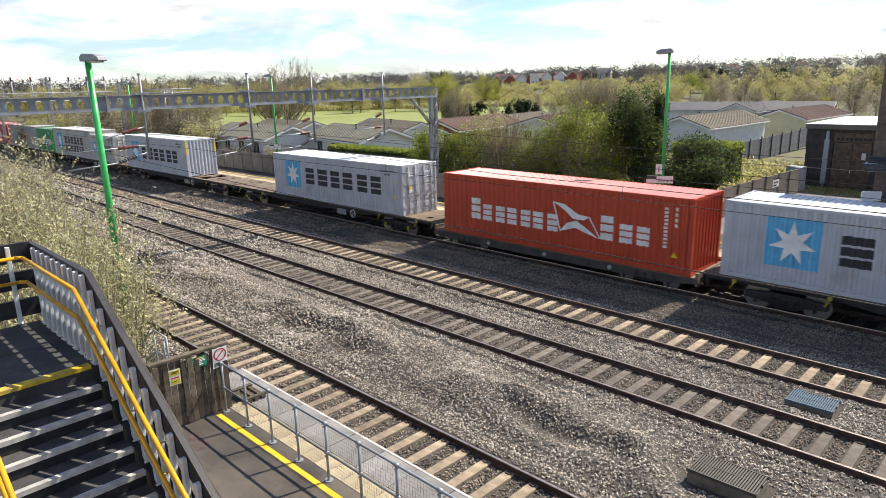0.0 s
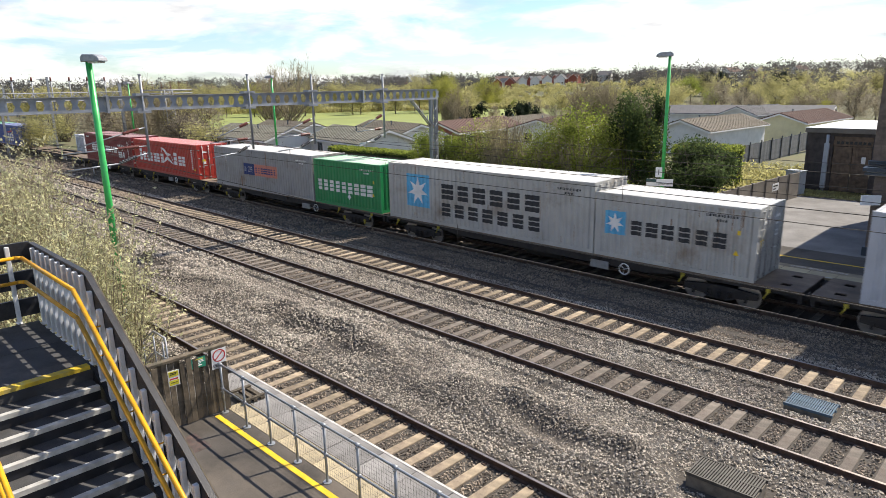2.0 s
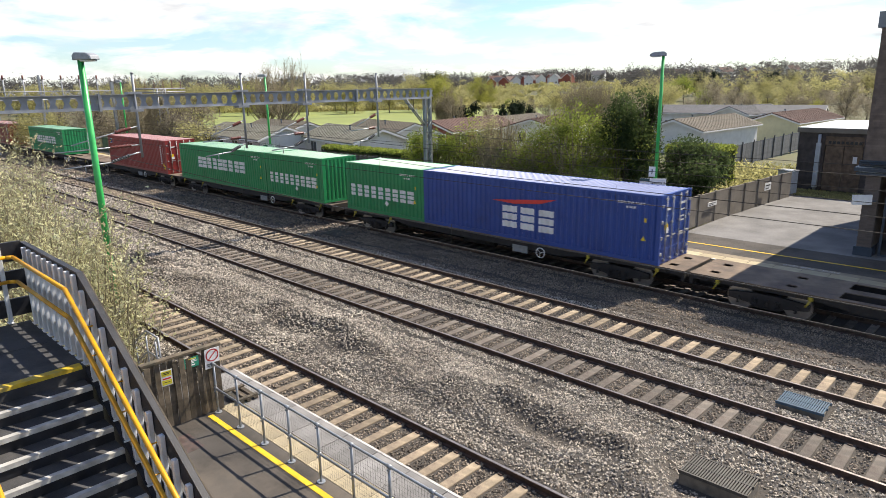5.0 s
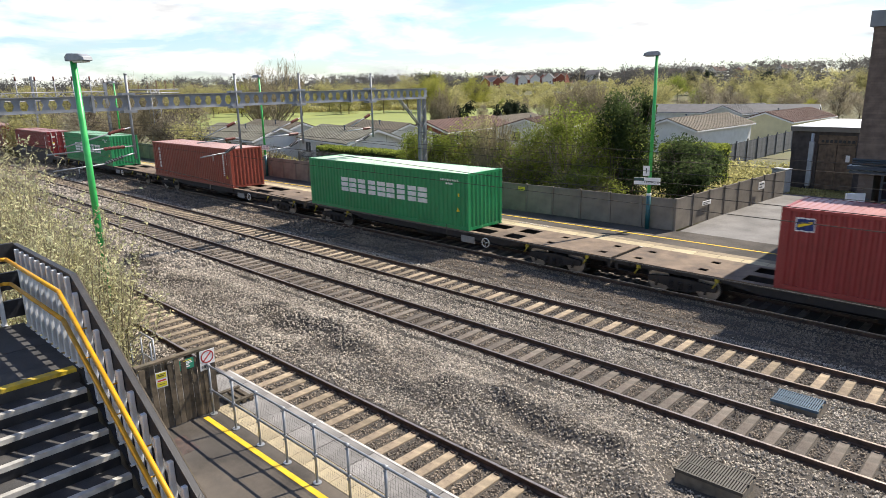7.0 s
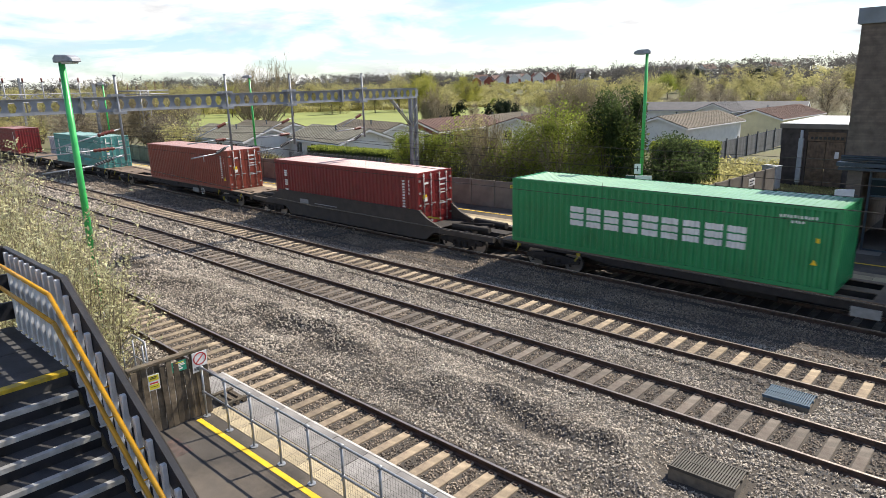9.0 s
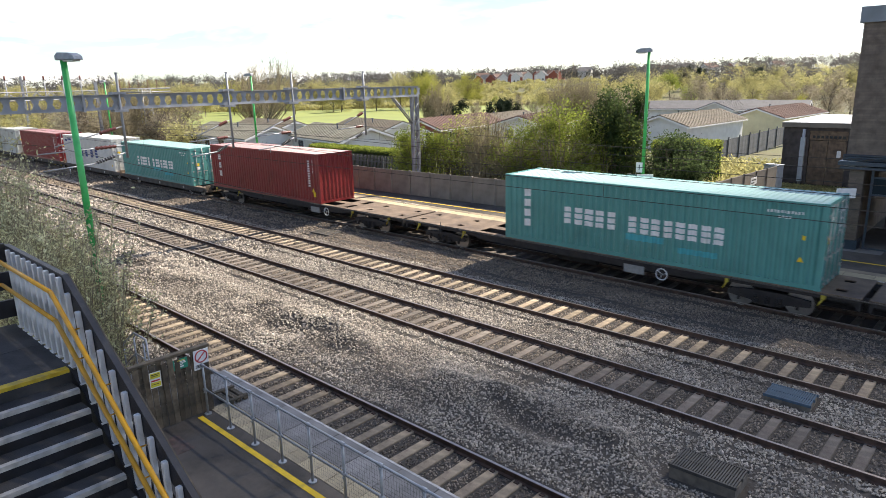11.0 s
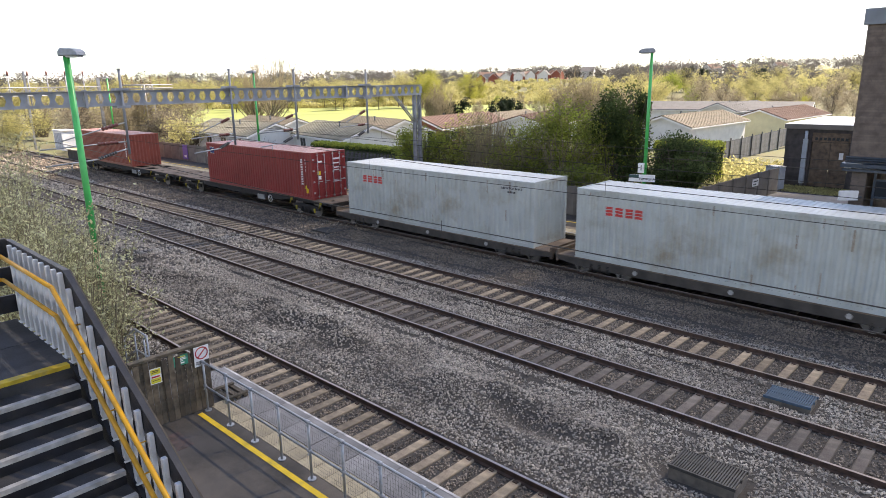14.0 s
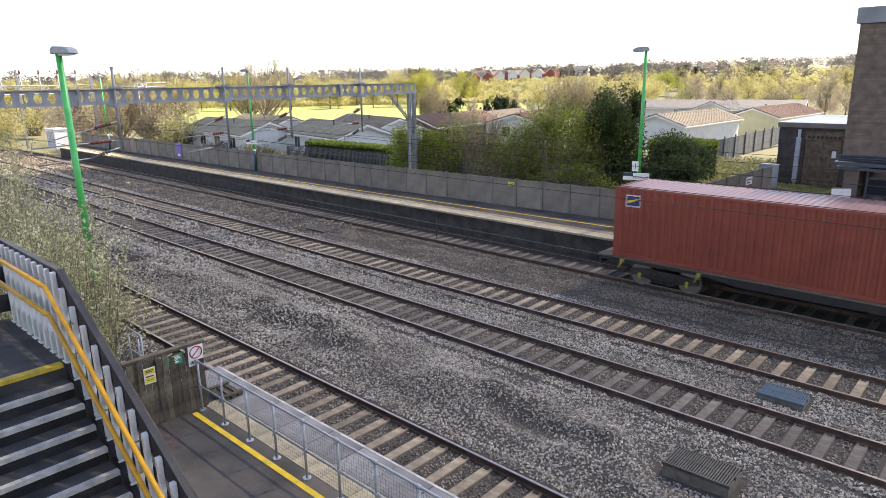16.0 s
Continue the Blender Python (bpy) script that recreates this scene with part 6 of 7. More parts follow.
PRINT_W = mat("white_container_print", (0.75, 0.75, 0.73), 0.6, var=0.08, scale=3, bump=0, dirt=(0.5, 0.49, 0.46), dirt_amt=0.3)
PRINT_K = mat("charcoal_container_print", (0.028, 0.03, 0.035), 0.6, var=0.1, bump=0)
PRINT_SKY = mat("sky_blue_container_print", (0.10, 0.42, 0.66), 0.6, var=0.08, bump=0)
PRINT_NAVY = mat("navy_container_print", (0.018, 0.04, 0.16), 0.6, var=0.08, bump=0)
PRINT_RED = mat("red_container_print", (0.62, 0.05, 0.04), 0.6, var=0.08, bump=0)
PRINT_SALMON = mat("faded_salmon_print", (0.60, 0.22, 0.16), 0.6, var=0.08, bump=0)
PRINT_YEL = mat("yellow_container_label", (0.80, 0.55, 0.02), 0.6, var=0.08, bump=0)
PRINT_CYAN = mat("faded_cyan_patch", (0.05, 0.36, 0.40), 0.6, var=0.08, bump=0)


ROOF_LIT_DUSTY = {}


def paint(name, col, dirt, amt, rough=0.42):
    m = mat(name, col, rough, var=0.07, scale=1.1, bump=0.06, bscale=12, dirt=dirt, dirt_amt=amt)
    # roofs get a paler copy: dust, plus glancing sunlight painted into the colour
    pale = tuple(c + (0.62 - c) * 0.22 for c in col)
    ROOF_LIT_DUSTY[m.name] = mat("sunlit_dusty_" + name, pale, 0.45, var=0.08, scale=0.8, bump=0.1, bscale=12, dirt=tuple(c * 0.8 for c in pale), dirt_amt=0.4)
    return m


SILVER = paint("pale_silver_grey_paint", (0.44, 0.46, 0.50), (0.32, 0.31, 0.30), 0.25)
SILVER_OLD = paint("dirty_silver_grey_paint", (0.42, 0.42, 0.40), (0.24, 0.20, 0.16), 0.45)
GREY = paint("weathered_grey_paint", (0.30, 0.30, 0.30), (0.18, 0.13, 0.10), 0.4)
ORANGE = paint("orange_red_paint", (0.47, 0.055, 0.022), (0.36, 0.045, 0.02), 0.4)
RED2 = paint("warm_red_paint", (0.42, 0.036, 0.025), (0.30, 0.03, 0.02), 0.4)
MAROON = paint("dark_maroon_paint", (0.17, 0.014, 0.018), (0.12, 0.012, 0.014), 0.4)
BLUE = paint("royal_blue_paint", (0.022, 0.065, 0.27), (0.02, 0.05, 0.19), 0.4)
GREEN = paint("bright_green_paint", (0.012, 0.235, 0.082), (0.012, 0.18, 0.062), 0.4)
BROWNRED = paint("brown_red_oxide_paint", (0.235, 0.048, 0.03), (0.17, 0.035, 0.024), 0.4)
REDOX = paint("red_oxide_paint", (0.27, 0.032, 0.03), (0.20, 0.028, 0.025), 0.4)
CRIMSON = paint("deep_crimson_paint", (0.20, 0.018, 0.02), (0.14, 0.015, 0.016), 0.4)
TEAL = paint("teal_green_paint", (0.075, 0.27, 0.245), (0.055, 0.20, 0.185), 0.4)
OFFWHITE = paint("dirty_off_white_paint", (0.55, 0.55, 0.52), (0.30, 0.24, 0.17), 0.35)
PALE = paint("pale_grey_white_paint", (0.47, 0.50, 0.47), (0.30, 0.26, 0.19), 0.45)
W = 2.44
PITCH, FLAT, SLOPE = 0.278, 0.095, 0.044


def wave(x):
    """Depth of the side sheet behind the frame at x along it."""
    u = (x - 0.16) % PITCH
    if u < FLAT:
        return 0.014
    if u < FLAT + SLOPE:
        return 0.014 + 0.056 * (u - FLAT) / SLOPE
    if u < 2 * FLAT + SLOPE:
        return 0.070
    return 0.070 - 0.056 * (u - 2 * FLAT - SLOPE) / (PITCH - 2 * FLAT - SLOPE)


def breaks(x0, x1):
    b = [x0]
    k = math.floor((x0 - 0.16) / PITCH)
    while True:
        for o in (0, FLAT, FLAT + SLOPE, 2 * FLAT + SLOPE):
            x = 0.16 + k * PITCH + o
            if x >= x1 - 1e-4:
                b.append(x1)
                return b
            if x > x0 + 1e-4:
                b.append(x)
        k += 1


def sheet(bm, x0, x1, z0, z1, out=0.0, flip=False, thick=0.0):
    """A corrugated strip; out lifts it off the sheet as paint does."""
    bs = breaks(x0, x1)
    y = [wave(x) - out for x in bs]
    if flip:
        y = [W - v for v in y]
    lo = [bm.verts.new((x, v, z0)) for x, v in zip(bs, y)]
    hi = [bm.verts.new((x, v, z1)) for x, v in zip(bs, y)]
    for k in range(len(bs) - 1):
        bm.faces.new((lo[k], lo[k + 1], hi[k + 1], hi[k]))


CACHE = {}


def shell(L, h, m, doors):
    """The meshes of one kind of container, shared by all that are alike."""
    key = (L, h, m.name, doors)
    if key in CACHE:
        return CACHE[key]
    out = []

    def add(name, bm, mm=None, label=""):
        out.append((name, mesh_of(name, bm, mm or m), label, None))
    for flip in (False, True):
        bm = bmesh.new()
        sheet(bm, 0.1, L - 0.1, 0.14, h - 0.1, 0, flip)
        add("side_panel", bm)
    bm = bmesh.new()
    k = int((L - 0.2) / 0.21)
    prof = []
    for i in range(k):
        a = 0.1 + i * (L - 0.2) / k
        s = (L - 0.2) / k
        prof += [(a, h - 0.030), (a + s * 0.3, h - 0.030), (a + s * 0.4, h - 0.010), (a + s * 0.9, h - 0.010)]
    prof.append((L - 0.1, h - 0.03))
    lo = [bm.verts.new((x, 0.06, z)) for x, z in prof]
    hi = [bm.verts.new((x, W - 0.06, z)) for x, z in prof]
    for i in range(len(prof) - 1):
        bm.faces.new((lo[i], lo[i + 1], hi[i + 1], hi[i]))
    add("roof", bm, ROOF_LIT_DUSTY[m.name])
    bm = bmesh.new()
    bm_box(bm, 0.1, L - 0.1, 0.05, W - 0.05, 0.03, 0.14)
    add("floor_frame", bm, FRAME)
    for x in (0.0, L - 0.16):
        for y in (0.0, W - 0.12):
            bm = bmesh.new()
            bm_box(bm, x, x + 0.16, y, y + 0.12, 0.118, h - 0.118)
            add("corner_post", bm)
            for z in (0.0, h - 0.118):
                bm = bmesh.new()
                bm_box(bm, x - 0.004, x + 0.164, y - 0.004, y + 0.124, z, z + 0.118)
                bevel(bm, 0.01)
                add("corner_casting", bm, None)
    for y in (0.002, W - 0.072):
        for z0, z1 in ((0.01, 0.15), (h - 0.105, h - 0.012)):
            bm = bmesh.new()
            bm_box(bm, 0.16, L - 0.16, y, y + 0.07, z0, z1)
            add("long_rail", bm)
    for x in (0.03, L - 0.13):
        for z0, z1 in ((0.01, 0.14), (h - 0.12, h - 0.005)):
            bm = bmesh.new()
            bm_box(bm, x, x + 0.1, 0.12, W - 0.12, z0, z1)
            add("end_rail", bm)
    ends = [0.05] if doors else [0.05, L - 0.05]
    for e in ends:
        bm = bmesh.new()
        s = 1 if e < 1 else -1
        pts = []
        n = 8
        for i in range(n):
            a = 0.12 + i * (W - 0.24) / n
            d = (W - 0.24) / n
            pts += [(e - s * 0.02, a), (e - s * 0.02, a + d * 0.3), (e + s * 0.03, a + d * 0.5), (e + s * 0.03, a + d * 0.8)]
        pts.append((e - s * 0.02, W - 0.12))
        lo = [bm.verts.new((x, y, 0.13)) for x, y in pts]
        hi = [bm.verts.new((x, y, h - 0.11)) for x, y in pts]
        for i in range(len(pts) - 1):
            bm.faces.new((lo[i], lo[i + 1], hi[i + 1], hi[i]))
        add("end_panel", bm)
    if doors:
        for y0, y1 in ((0.125, W / 2 - 0.01), (W / 2 + 0.01, W - 0.125)):
            bm = bmesh.new()
            bm_box(bm, L - 0.075, L - 0.03, y0, y1, 0.15, h - 0.13)
            for q in range(5):
                z = 0.32 + q * (h - 0.55) / 5
                bm_box(bm, L - 0.03, L - 0.012, y0 + 0.07, y1 - 0.07, z, z + (h - 0.55) / 5 - 0.16)
            add("door", bm)
            for f in (0.27, 0.73):
                y = y0 + (y1 - y0) * f
                bm = bmesh.new()
                bm_rod(bm, (L + 0.012, y, 0.06), (L + 0.012, y, h - 0.05), 0.019, 8)
                for z in (0.12, 0.9, 1.5, h - 0.2):
                    bm_box(bm, L - 0.03, L + 0.03, y - 0.05, y + 0.05, z, z + 0.07)
                bm_box(bm, L + 0.0, L + 0.03, y - 0.02, y + 0.3, 1.0, 1.05)
                add("locking_bar", bm, DOOR_GEAR)
            for q in range(4):
                z = 0.35 + q * (h - 0.8) / 3
                yh = y0 if y0 < 1 else y1
                bm = bmesh.new()
                bm_box(bm, L - 0.02, L + 0.018, yh - 0.06, yh + 0.06, z, z + 0.1)
                add("hinge", bm, DOOR_GEAR)
        bm = bmesh.new()
        for y0, z0, w_, h_ in ((1.5, h - 0.5, 0.55, 0.09), (1.55, h - 0.75, 0.4, 0.07), (1.6, h - 1.0, 0.35, 0.06), (1.6, h - 1.15, 0.35, 0.06), (0.45, h - 0.6, 0.3, 0.1), (1.55, 0.9, 0.4, 0.08), (0.4, 1.15, 0.25, 0.2)):
            bm_box(bm, L - 0.011, L - 0.008, y0, y0 + w_, z0, z0 + h_)
        add("door_print", bm, PRINT_W)
        bm = bmesh.new()
        bm_box(bm, L - 0.011, L - 0.008, 0.35, 0.62, h - 1.3, h - 1.1)
        add("door_label", bm, PRINT_YEL)
    CACHE[key] = out
    return out


def mark(t, name, m, rects, label=""):
    """Painted marks on the near side, following the corrugations. rects: x0, x1, z0, z1."""
    bm = bmesh.new()
    for x0, x1, z0, z1 in rects:
        sheet(bm, x0, x1, z0, z1, 0.004)
    return part(name, bm, m, t, label)


def word_mark(t, m, rects, label=""):
    """A word as plain bars, three for each letter."""
    for x0, x1, z0, z1 in rects:
        q = (z1 - z0) / 11
        mark(t, "block_print", m, [(x0, x1, z0 + k * q, z0 + (k + 3.1) * q) for k in (0.0, 3.95, 7.9)], label)


def poly_mark(t, name, m, pts, label=""):
    bm = bmesh.new()
    bm_prism(bm, pts, "y", 0.002, 0.008)
    return part(name, bm, m, t, label)


def blocks(x, z, n, w, h, gap, skip=()):
    """Plain blocks in place of a word's letters."""
    return [(x + k * (w + gap), x + k * (w + gap) + w * 0.88, z, z + h) for k in range(n)]


def star(cx, cz, r, n=7, f=0.42, turn=0.0):
    return [(cx + math.sin(turn + k * math.pi / n) * (r if k % 2 == 0 else r * f), cz + math.cos(turn + k * math.pi / n) * (r if k % 2 == 0 else r * f)) for k in range(2 * n)]


def id_codes(t, L, h, m=PRINT_W, tri=True):
    mark(t, "code_print", m, [(L - 1.75 + k * 0.1, L - 1.69 + k * 0.1, h - 0.42, h - 0.33) for k in range(11)] + [(L - 1.4 + k * 0.1, L - 1.34 + k * 0.1, h - 0.58, h - 0.5) for k in range(4)])
    if tri:
        poly_mark(t, "warning_triangle", PRINT_YEL, [(L - 0.75, 0.85), (L - 0.55, 0.85), (L - 0.65, 1.03)])
        mark(t, "yellow_label", PRINT_YEL, [(L - 0.68, L - 0.56, 1.55, 1.7)])


def upright_codes(t, L, h, m=PRINT_W):
    mark(t, "code_print", m, [(L - 1.1, L - 0.98, h - 0.5 - k * 0.14, h - 0.41 - k * 0.14) for k in range(11)] + [(L - 0.72, L - 0.6, h - 0.5 - k * 0.2, h - 0.38 - k * 0.2) for k in range(4)])
    poly_mark(t, "warning_triangle", PRINT_YEL, [(L - 0.78, 0.62), (L - 0.52, 0.62), (L - 0.65, 0.84)])


def deco_star(t, L, h, lines):
    a = 1.75 if L > 8 else 1.0
    s = 1.62 if L > 8 else 0.9
    z = (h - s) / 2 + 0.12
    x = 1.35 if L > 8 else 0.4
    mark(t, "blue_square", PRINT_SKY, [(x, x + s, z, z + s)], "sky blue square")
    poly_mark(t, "white_star", PRINT_W, star(x + s / 2, z + s / 2, s * 0.44), "white seven-pointed star")
    for (n, x0, z0, w_, h_, g) in lines:
        word_mark(t, PRINT_K, blocks(x0, z0, n, w_, h_, g), "charcoal printed blocks")


def deco_sail(t, L, h):
    o = 0.0 if h > 2.7 else -0.6
    z = 0.85
    word_mark(t, PRINT_W, blocks(1.7 + o, z, 1, 0.62, 0.95, 0) + blocks(2.45 + o, z, 6, 0.58, 0.72, 0.12), "white printed blocks")
    word_mark(t, PRINT_W, blocks(8.5 + o, z, 1, 0.62, 0.95, 0) + blocks(9.3 + o, z, 2, 0.6, 0.72, 0.12), "white printed blocks")
    e = 1.25 + o
    for pts in ([(5.0, 2.12), (5.6, 2.05), (6.2, 1.72), (6.75, 1.66), (6.5, 1.5), (6.0, 1.5), (5.6, 1.8)], [(5.35, 0.92), (5.7, 1.3), (6.15, 1.45), (6.6, 1.2), (7.2, 0.85), (6.6, 1.0), (6.1, 1.15), (5.8, 1.05)]):
        poly_mark(t, "sail_emblem", PRINT_W, [(a + e, b) for a, b in pts], "white curved emblem")
    for a, b in (((5.0, 2.1), (5.36, 0.92)), ((6.7, 1.66), (7.22, 0.86))):
        poly_mark(t, "sail_outline", PRINT_W, [(a[0] + e, a[1]), (a[0] + 0.06 + e, a[1]), (b[0] + 0.06 + e, b[1]), (b[0] + e, b[1])])


def deco(t, kind, L, h):
    if kind == "star1":
        deco_star(t, L, h, [(6, 3.5, 0.92, 0.98, 0.95, 0.24)] if L > 8 else [(6, 1.5, 1.0, 0.5, 0.54, 0.12)])
        id_codes(t, L, h, PRINT_K)
    elif kind == "star2":
        deco_star(t, L, h, [(6, 3.8, 1.3, 0.82, 0.72, 0.18), (7, 3.8, 0.48, 0.66, 0.62, 0.2)])
        id_codes(t, L, h, PRINT_K, False)
    elif kind == "sail":
        deco_sail(t, L, h)
        upright_codes(t, L, h)
    elif kind == "nine":
        if L > 8:
            word_mark(t, PRINT_W, blocks(2.8, 1.02, 9, 0.68, 0.75, 0.08), "chunky white printed blocks")
        else:
            word_mark(t, PRINT_W, blocks(0.3, 0.8, 9, 0.5, 0.62, 0.07), "chunky white printed blocks")
            poly_mark(t, "tank_label", PRINT_W, star(3.3, 0.62, 0.16, 4, 0.7))
        id_codes(t, L, h)
    elif kind == "boxes":
        mark(t, "navy_panel", PRINT_NAVY, [(3.95, 5.4, 1.0, 1.75)])
        mark(t, "salmon_panel", PRINT_SALMON, [(5.43, 8.2, 1.0, 1.75)])
        word_mark(t, PRINT_W, [(x0, x1, z0, z1) for x0, x1, z0, z1 in blocks(4.1, 1.18, 3, 0.32, 0.36, 0.08)])
        bm = bmesh.new()
        for x0, x1, z0, z1 in blocks(5.55, 1.18, 8, 0.25, 0.36, 0.07):
            for k in (0.0, 0.14, 0.28):
                sheet(bm, x0, x1, z0 + k, z0 + k + 0.08, 0.007)
        part("block_print", bm, PRINT_NAVY, t)
        id_codes(t, L, h, PRINT_W, False)
    elif kind == "factor":
        word_mark(t, PRINT_W, blocks(1.85, 1.06, 3, 0.5, 0.6, 0.1) + blocks(5.55, 1.06, 6, 0.4, 0.56, 0.09) + blocks(8.78, 0.7, 3, 0.46, 0.52, 0.06), "white printed blocks")
        for x0, z0, mm in ((4.0, 0.72, PRINT_SKY), (4.58, 0.72, PRINT_NAVY), (4.0, 1.37, PRINT_YEL), (4.58, 1.37, PRINT_RED)):
            mark(t, "colour_panel", mm, [(x0, x0 + 0.57, z0, z0 + 0.64)])
        poly_mark(t, "emblem", PRINT_W, [(4.15, 1.85), (5.0, 1.85), (4.5, 1.05), (5.0, 0.88), (4.1, 0.88), (4.62, 1.65), (4.15, 1.7)])
        for k in range(7):
            poly_mark(t, "small_star", PRINT_W, star(8.95 + (k % 4) * 0.4 + (0.2 if k > 3 else 0), 1.78 - (k // 4) * 0.33, 0.17, 5, 0.45))
        mark(t, "code_print", PRINT_W, blocks(0.35, h - 0.4, 6, 0.11, 0.13, 0.03))
        upright_codes(t, L, h)
    elif kind == "wing":
        word_mark(t, PRINT_W, blocks(4.9, 0.5, 3, 0.85, 0.95, 0.1), "white printed blocks")
        poly_mark(t, "red_wing", PRINT_RED, [(4.3, 1.62), (7.7, 1.95), (6.9, 1.7), (5.5, 1.56)], "red swoosh")
        id_codes(t, L, h)
    elif kind == "badge":
        mark(t, "white_badge", PRINT_W, [(0.42, 0.98, h - 0.72, h - 0.28)])
        bm = bmesh.new()
        sheet(bm, 0.46, 0.94, h - 0.68, h - 0.32, 0.007)
        part("blue_badge", bm, PRINT_NAVY, t)
        poly_mark(t, "yellow_flash", PRINT_YEL, [(0.5, h - 0.6), (0.9, h - 0.45), (0.9, h - 0.38), (0.5, h - 0.5)])
        upright_codes(t, L, h)
        mark(t, "yellow_label", PRINT_YEL, [(L - 0.75, L - 0.5, 0.35, 0.62)])
    elif kind == "down7":
        word_mark(t, PRINT_W, [(0.95, 1.22, h - 0.62 - k * 0.27, h - 0.42 - k * 0.27) for k in range(6)], "white printed blocks")
        upright_codes(t, L, h)
    elif kind == "down3":
        word_mark(t, PRINT_W, [(0.85, 1.15, h - 0.95 - k * 0.55, h - 0.6 - k * 0.55) for k in range(3)], "white printed blocks")
        upright_codes(t, L, h)
        mark(t, "yellow_label", PRINT_YEL, [(L - 0.75, L - 0.5, 0.35, 0.62)])
    elif kind == "thirteen":
        word_mark(t, PRINT_W, blocks(2.9, 1.0, 5, 0.38, 0.66, 0.1) + blocks(5.7, 1.0, 8, 0.36, 0.6, 0.09), "white printed blocks")
        mark(t, "faded_patch", PRINT_CYAN, [(5.6, 7.1, 0.72, 0.95), (7.6, 9.0, 0.5, 0.7)])
        if doors_of.get(t.name):
            mark(t, "upright_print", PRINT_W, [(0.95, 1.3, h - 0.85 - k * 0.42, h - 0.55 - k * 0.42) for k in range(4)])
        id_codes(t, L, h)
    elif kind == "five":
        word_mark(t, PRINT_NAVY, blocks(3.05, 0.95, 5, 0.66, 0.72, 0.55), "navy printed blocks")
        mark(t, "small_print", PRINT_NAVY, blocks(1.1, h - 0.5, 4, 0.2, 0.22, 0.06) + [(0.35, 0.9, h - 0.62, h - 0.42)])
        mark(t, "yellow_label", PRINT_YEL, [(L - 0.65, L - 0.52, 1.0, 1.15), (L - 0.65, L - 0.52, 0.4, 0.55)])
    elif kind == "four":
        word_mark(t, PRINT_RED, blocks(1.25, h - 0.95, 4, 0.34, 0.34, 0.06), "red printed blocks")
        id_codes(t, L, h, PRINT_K, False)
    elif kind == "plain":
        upright_codes(t, L, h)


doors_of = {}
C40, C20 = 12.19, 6.06
FL, LO = 1.03, 0.70
# start of each box along the line at the clip's start, length, height, deck, paint, doors this end, marks, label
BOXES = [
    (-8.25, C40, 2.59, FL, SILVER, False, "star1", "clean silver-grey shipping container with a blue star square"),
    (-21.46, C40, 2.82, LO, ORANGE, False, "sail", "orange-red shipping container with white sail emblem and lettering"),
    (-36.6, C40, 2.59, FL, SILVER, True, "star1", "silver-grey shipping container with blue star square and white doors"),
    (-61.38, C40, 2.82, FL, SILVER, False, "star1", "silver-grey shipping container with yellow-edged corrugated end"),
    (-70.5, C20, 2.50, FL, SILVER_OLD, True, "star1", "short dirty silver-grey shipping container with a small blue star"),
    (-82.75, C40, 2.82, FL, SILVER_OLD, True, "star2", "dirty silver-grey shipping container with two lines of dark print"),
    (-89.5, C20, 2.59, FL, GREEN, False, "nine", "short bright green shipping container with white print"),
    (-101.85, C40, 2.70, FL, GREY, True, "boxes", "weathered rust-streaked grey shipping container with navy and salmon panels"),
    (-116.83, C40, 2.59, FL, RED2, True, "sail", "warm red shipping container with white sail emblem"),
    (-129.63, C40, 2.65, FL, MAROON, True, "factor", "dark maroon shipping container with white print and a colourful emblem"),
    (-165.77, C40, 2.59, FL, BLUE, True, "wing", "royal blue shipping container with white print and a red swoosh"),
    (-171.85, C20, 2.59, FL, GREEN, False, "nine", "short green shipping container beside a blue one"),
    (-180.1, C20, 2.59, FL, GREEN, False, "nine", "short green shipping container coupled among others"),
    (-192.4, C40, 2.59, FL, GREEN, False, "nine", "long bright green shipping container with white print"),
    (-207.11, C40, 2.65, FL, REDOX, True, "badge", "red oxide shipping container with a small blue badge"),
    (-232.42, C40, 2.65, FL, GREEN, False, "nine", "bright green shipping container on a half-empty wagon"),
    (-253.74, C40, 2.65, FL, BROWNRED, False, "down7", "brown-red shipping container with upright white print"),
    (-274.96, C40, 2.67, FL, GREEN, False, "nine", "bright green shipping container with rust-streaked corner post"),
    (-292.8, C40, 2.59, 0.88, CRIMSON, True, "down3", "crimson shipping container sunk in a pocket wagon"),
    (-310.49, C40, 2.65, FL, BROWNRED, True, "plain", "brown-red shipping container with galvanised door gear"),
    (-332.31, C40, 2.75, FL, TEAL, True, "thirteen", "teal shipping container with upright and level white print"),
    (-357.66, C40, 2.82, FL, CRIMSON, False, "down3", "deep crimson shipping container with three upright white letters blocked in"),
    (-372.93, C40, 2.70, LO, TEAL, True, "thirteen", "teal shipping container with white print and faded patches"),
    (-387.2, C40, 2.80, LO, OFFWHITE, True, "five", "stained off-white shipping container with navy print"),
    (-401.4, C40, 2.80, LO, CRIMSON, True, "plain", "plain deep crimson shipping container on a low wagon"),
    (-415.59, C40, 2.80, LO, PALE, True, "four", "pale grey shipping container with faded red print"),
    (-429.8, C40, 2.80, LO, PALE, False, "four", "pale grey shipping container with rust-streaked posts and red print"),
    (-445.23, C40, 2.72, FL, REDOX, True, "badge", "red oxide shipping container with badge and door labels"),
    (-470.61, C40, 2.65, FL, BROWNRED, False, "badge", "last red oxide shipping container on the train"),
]
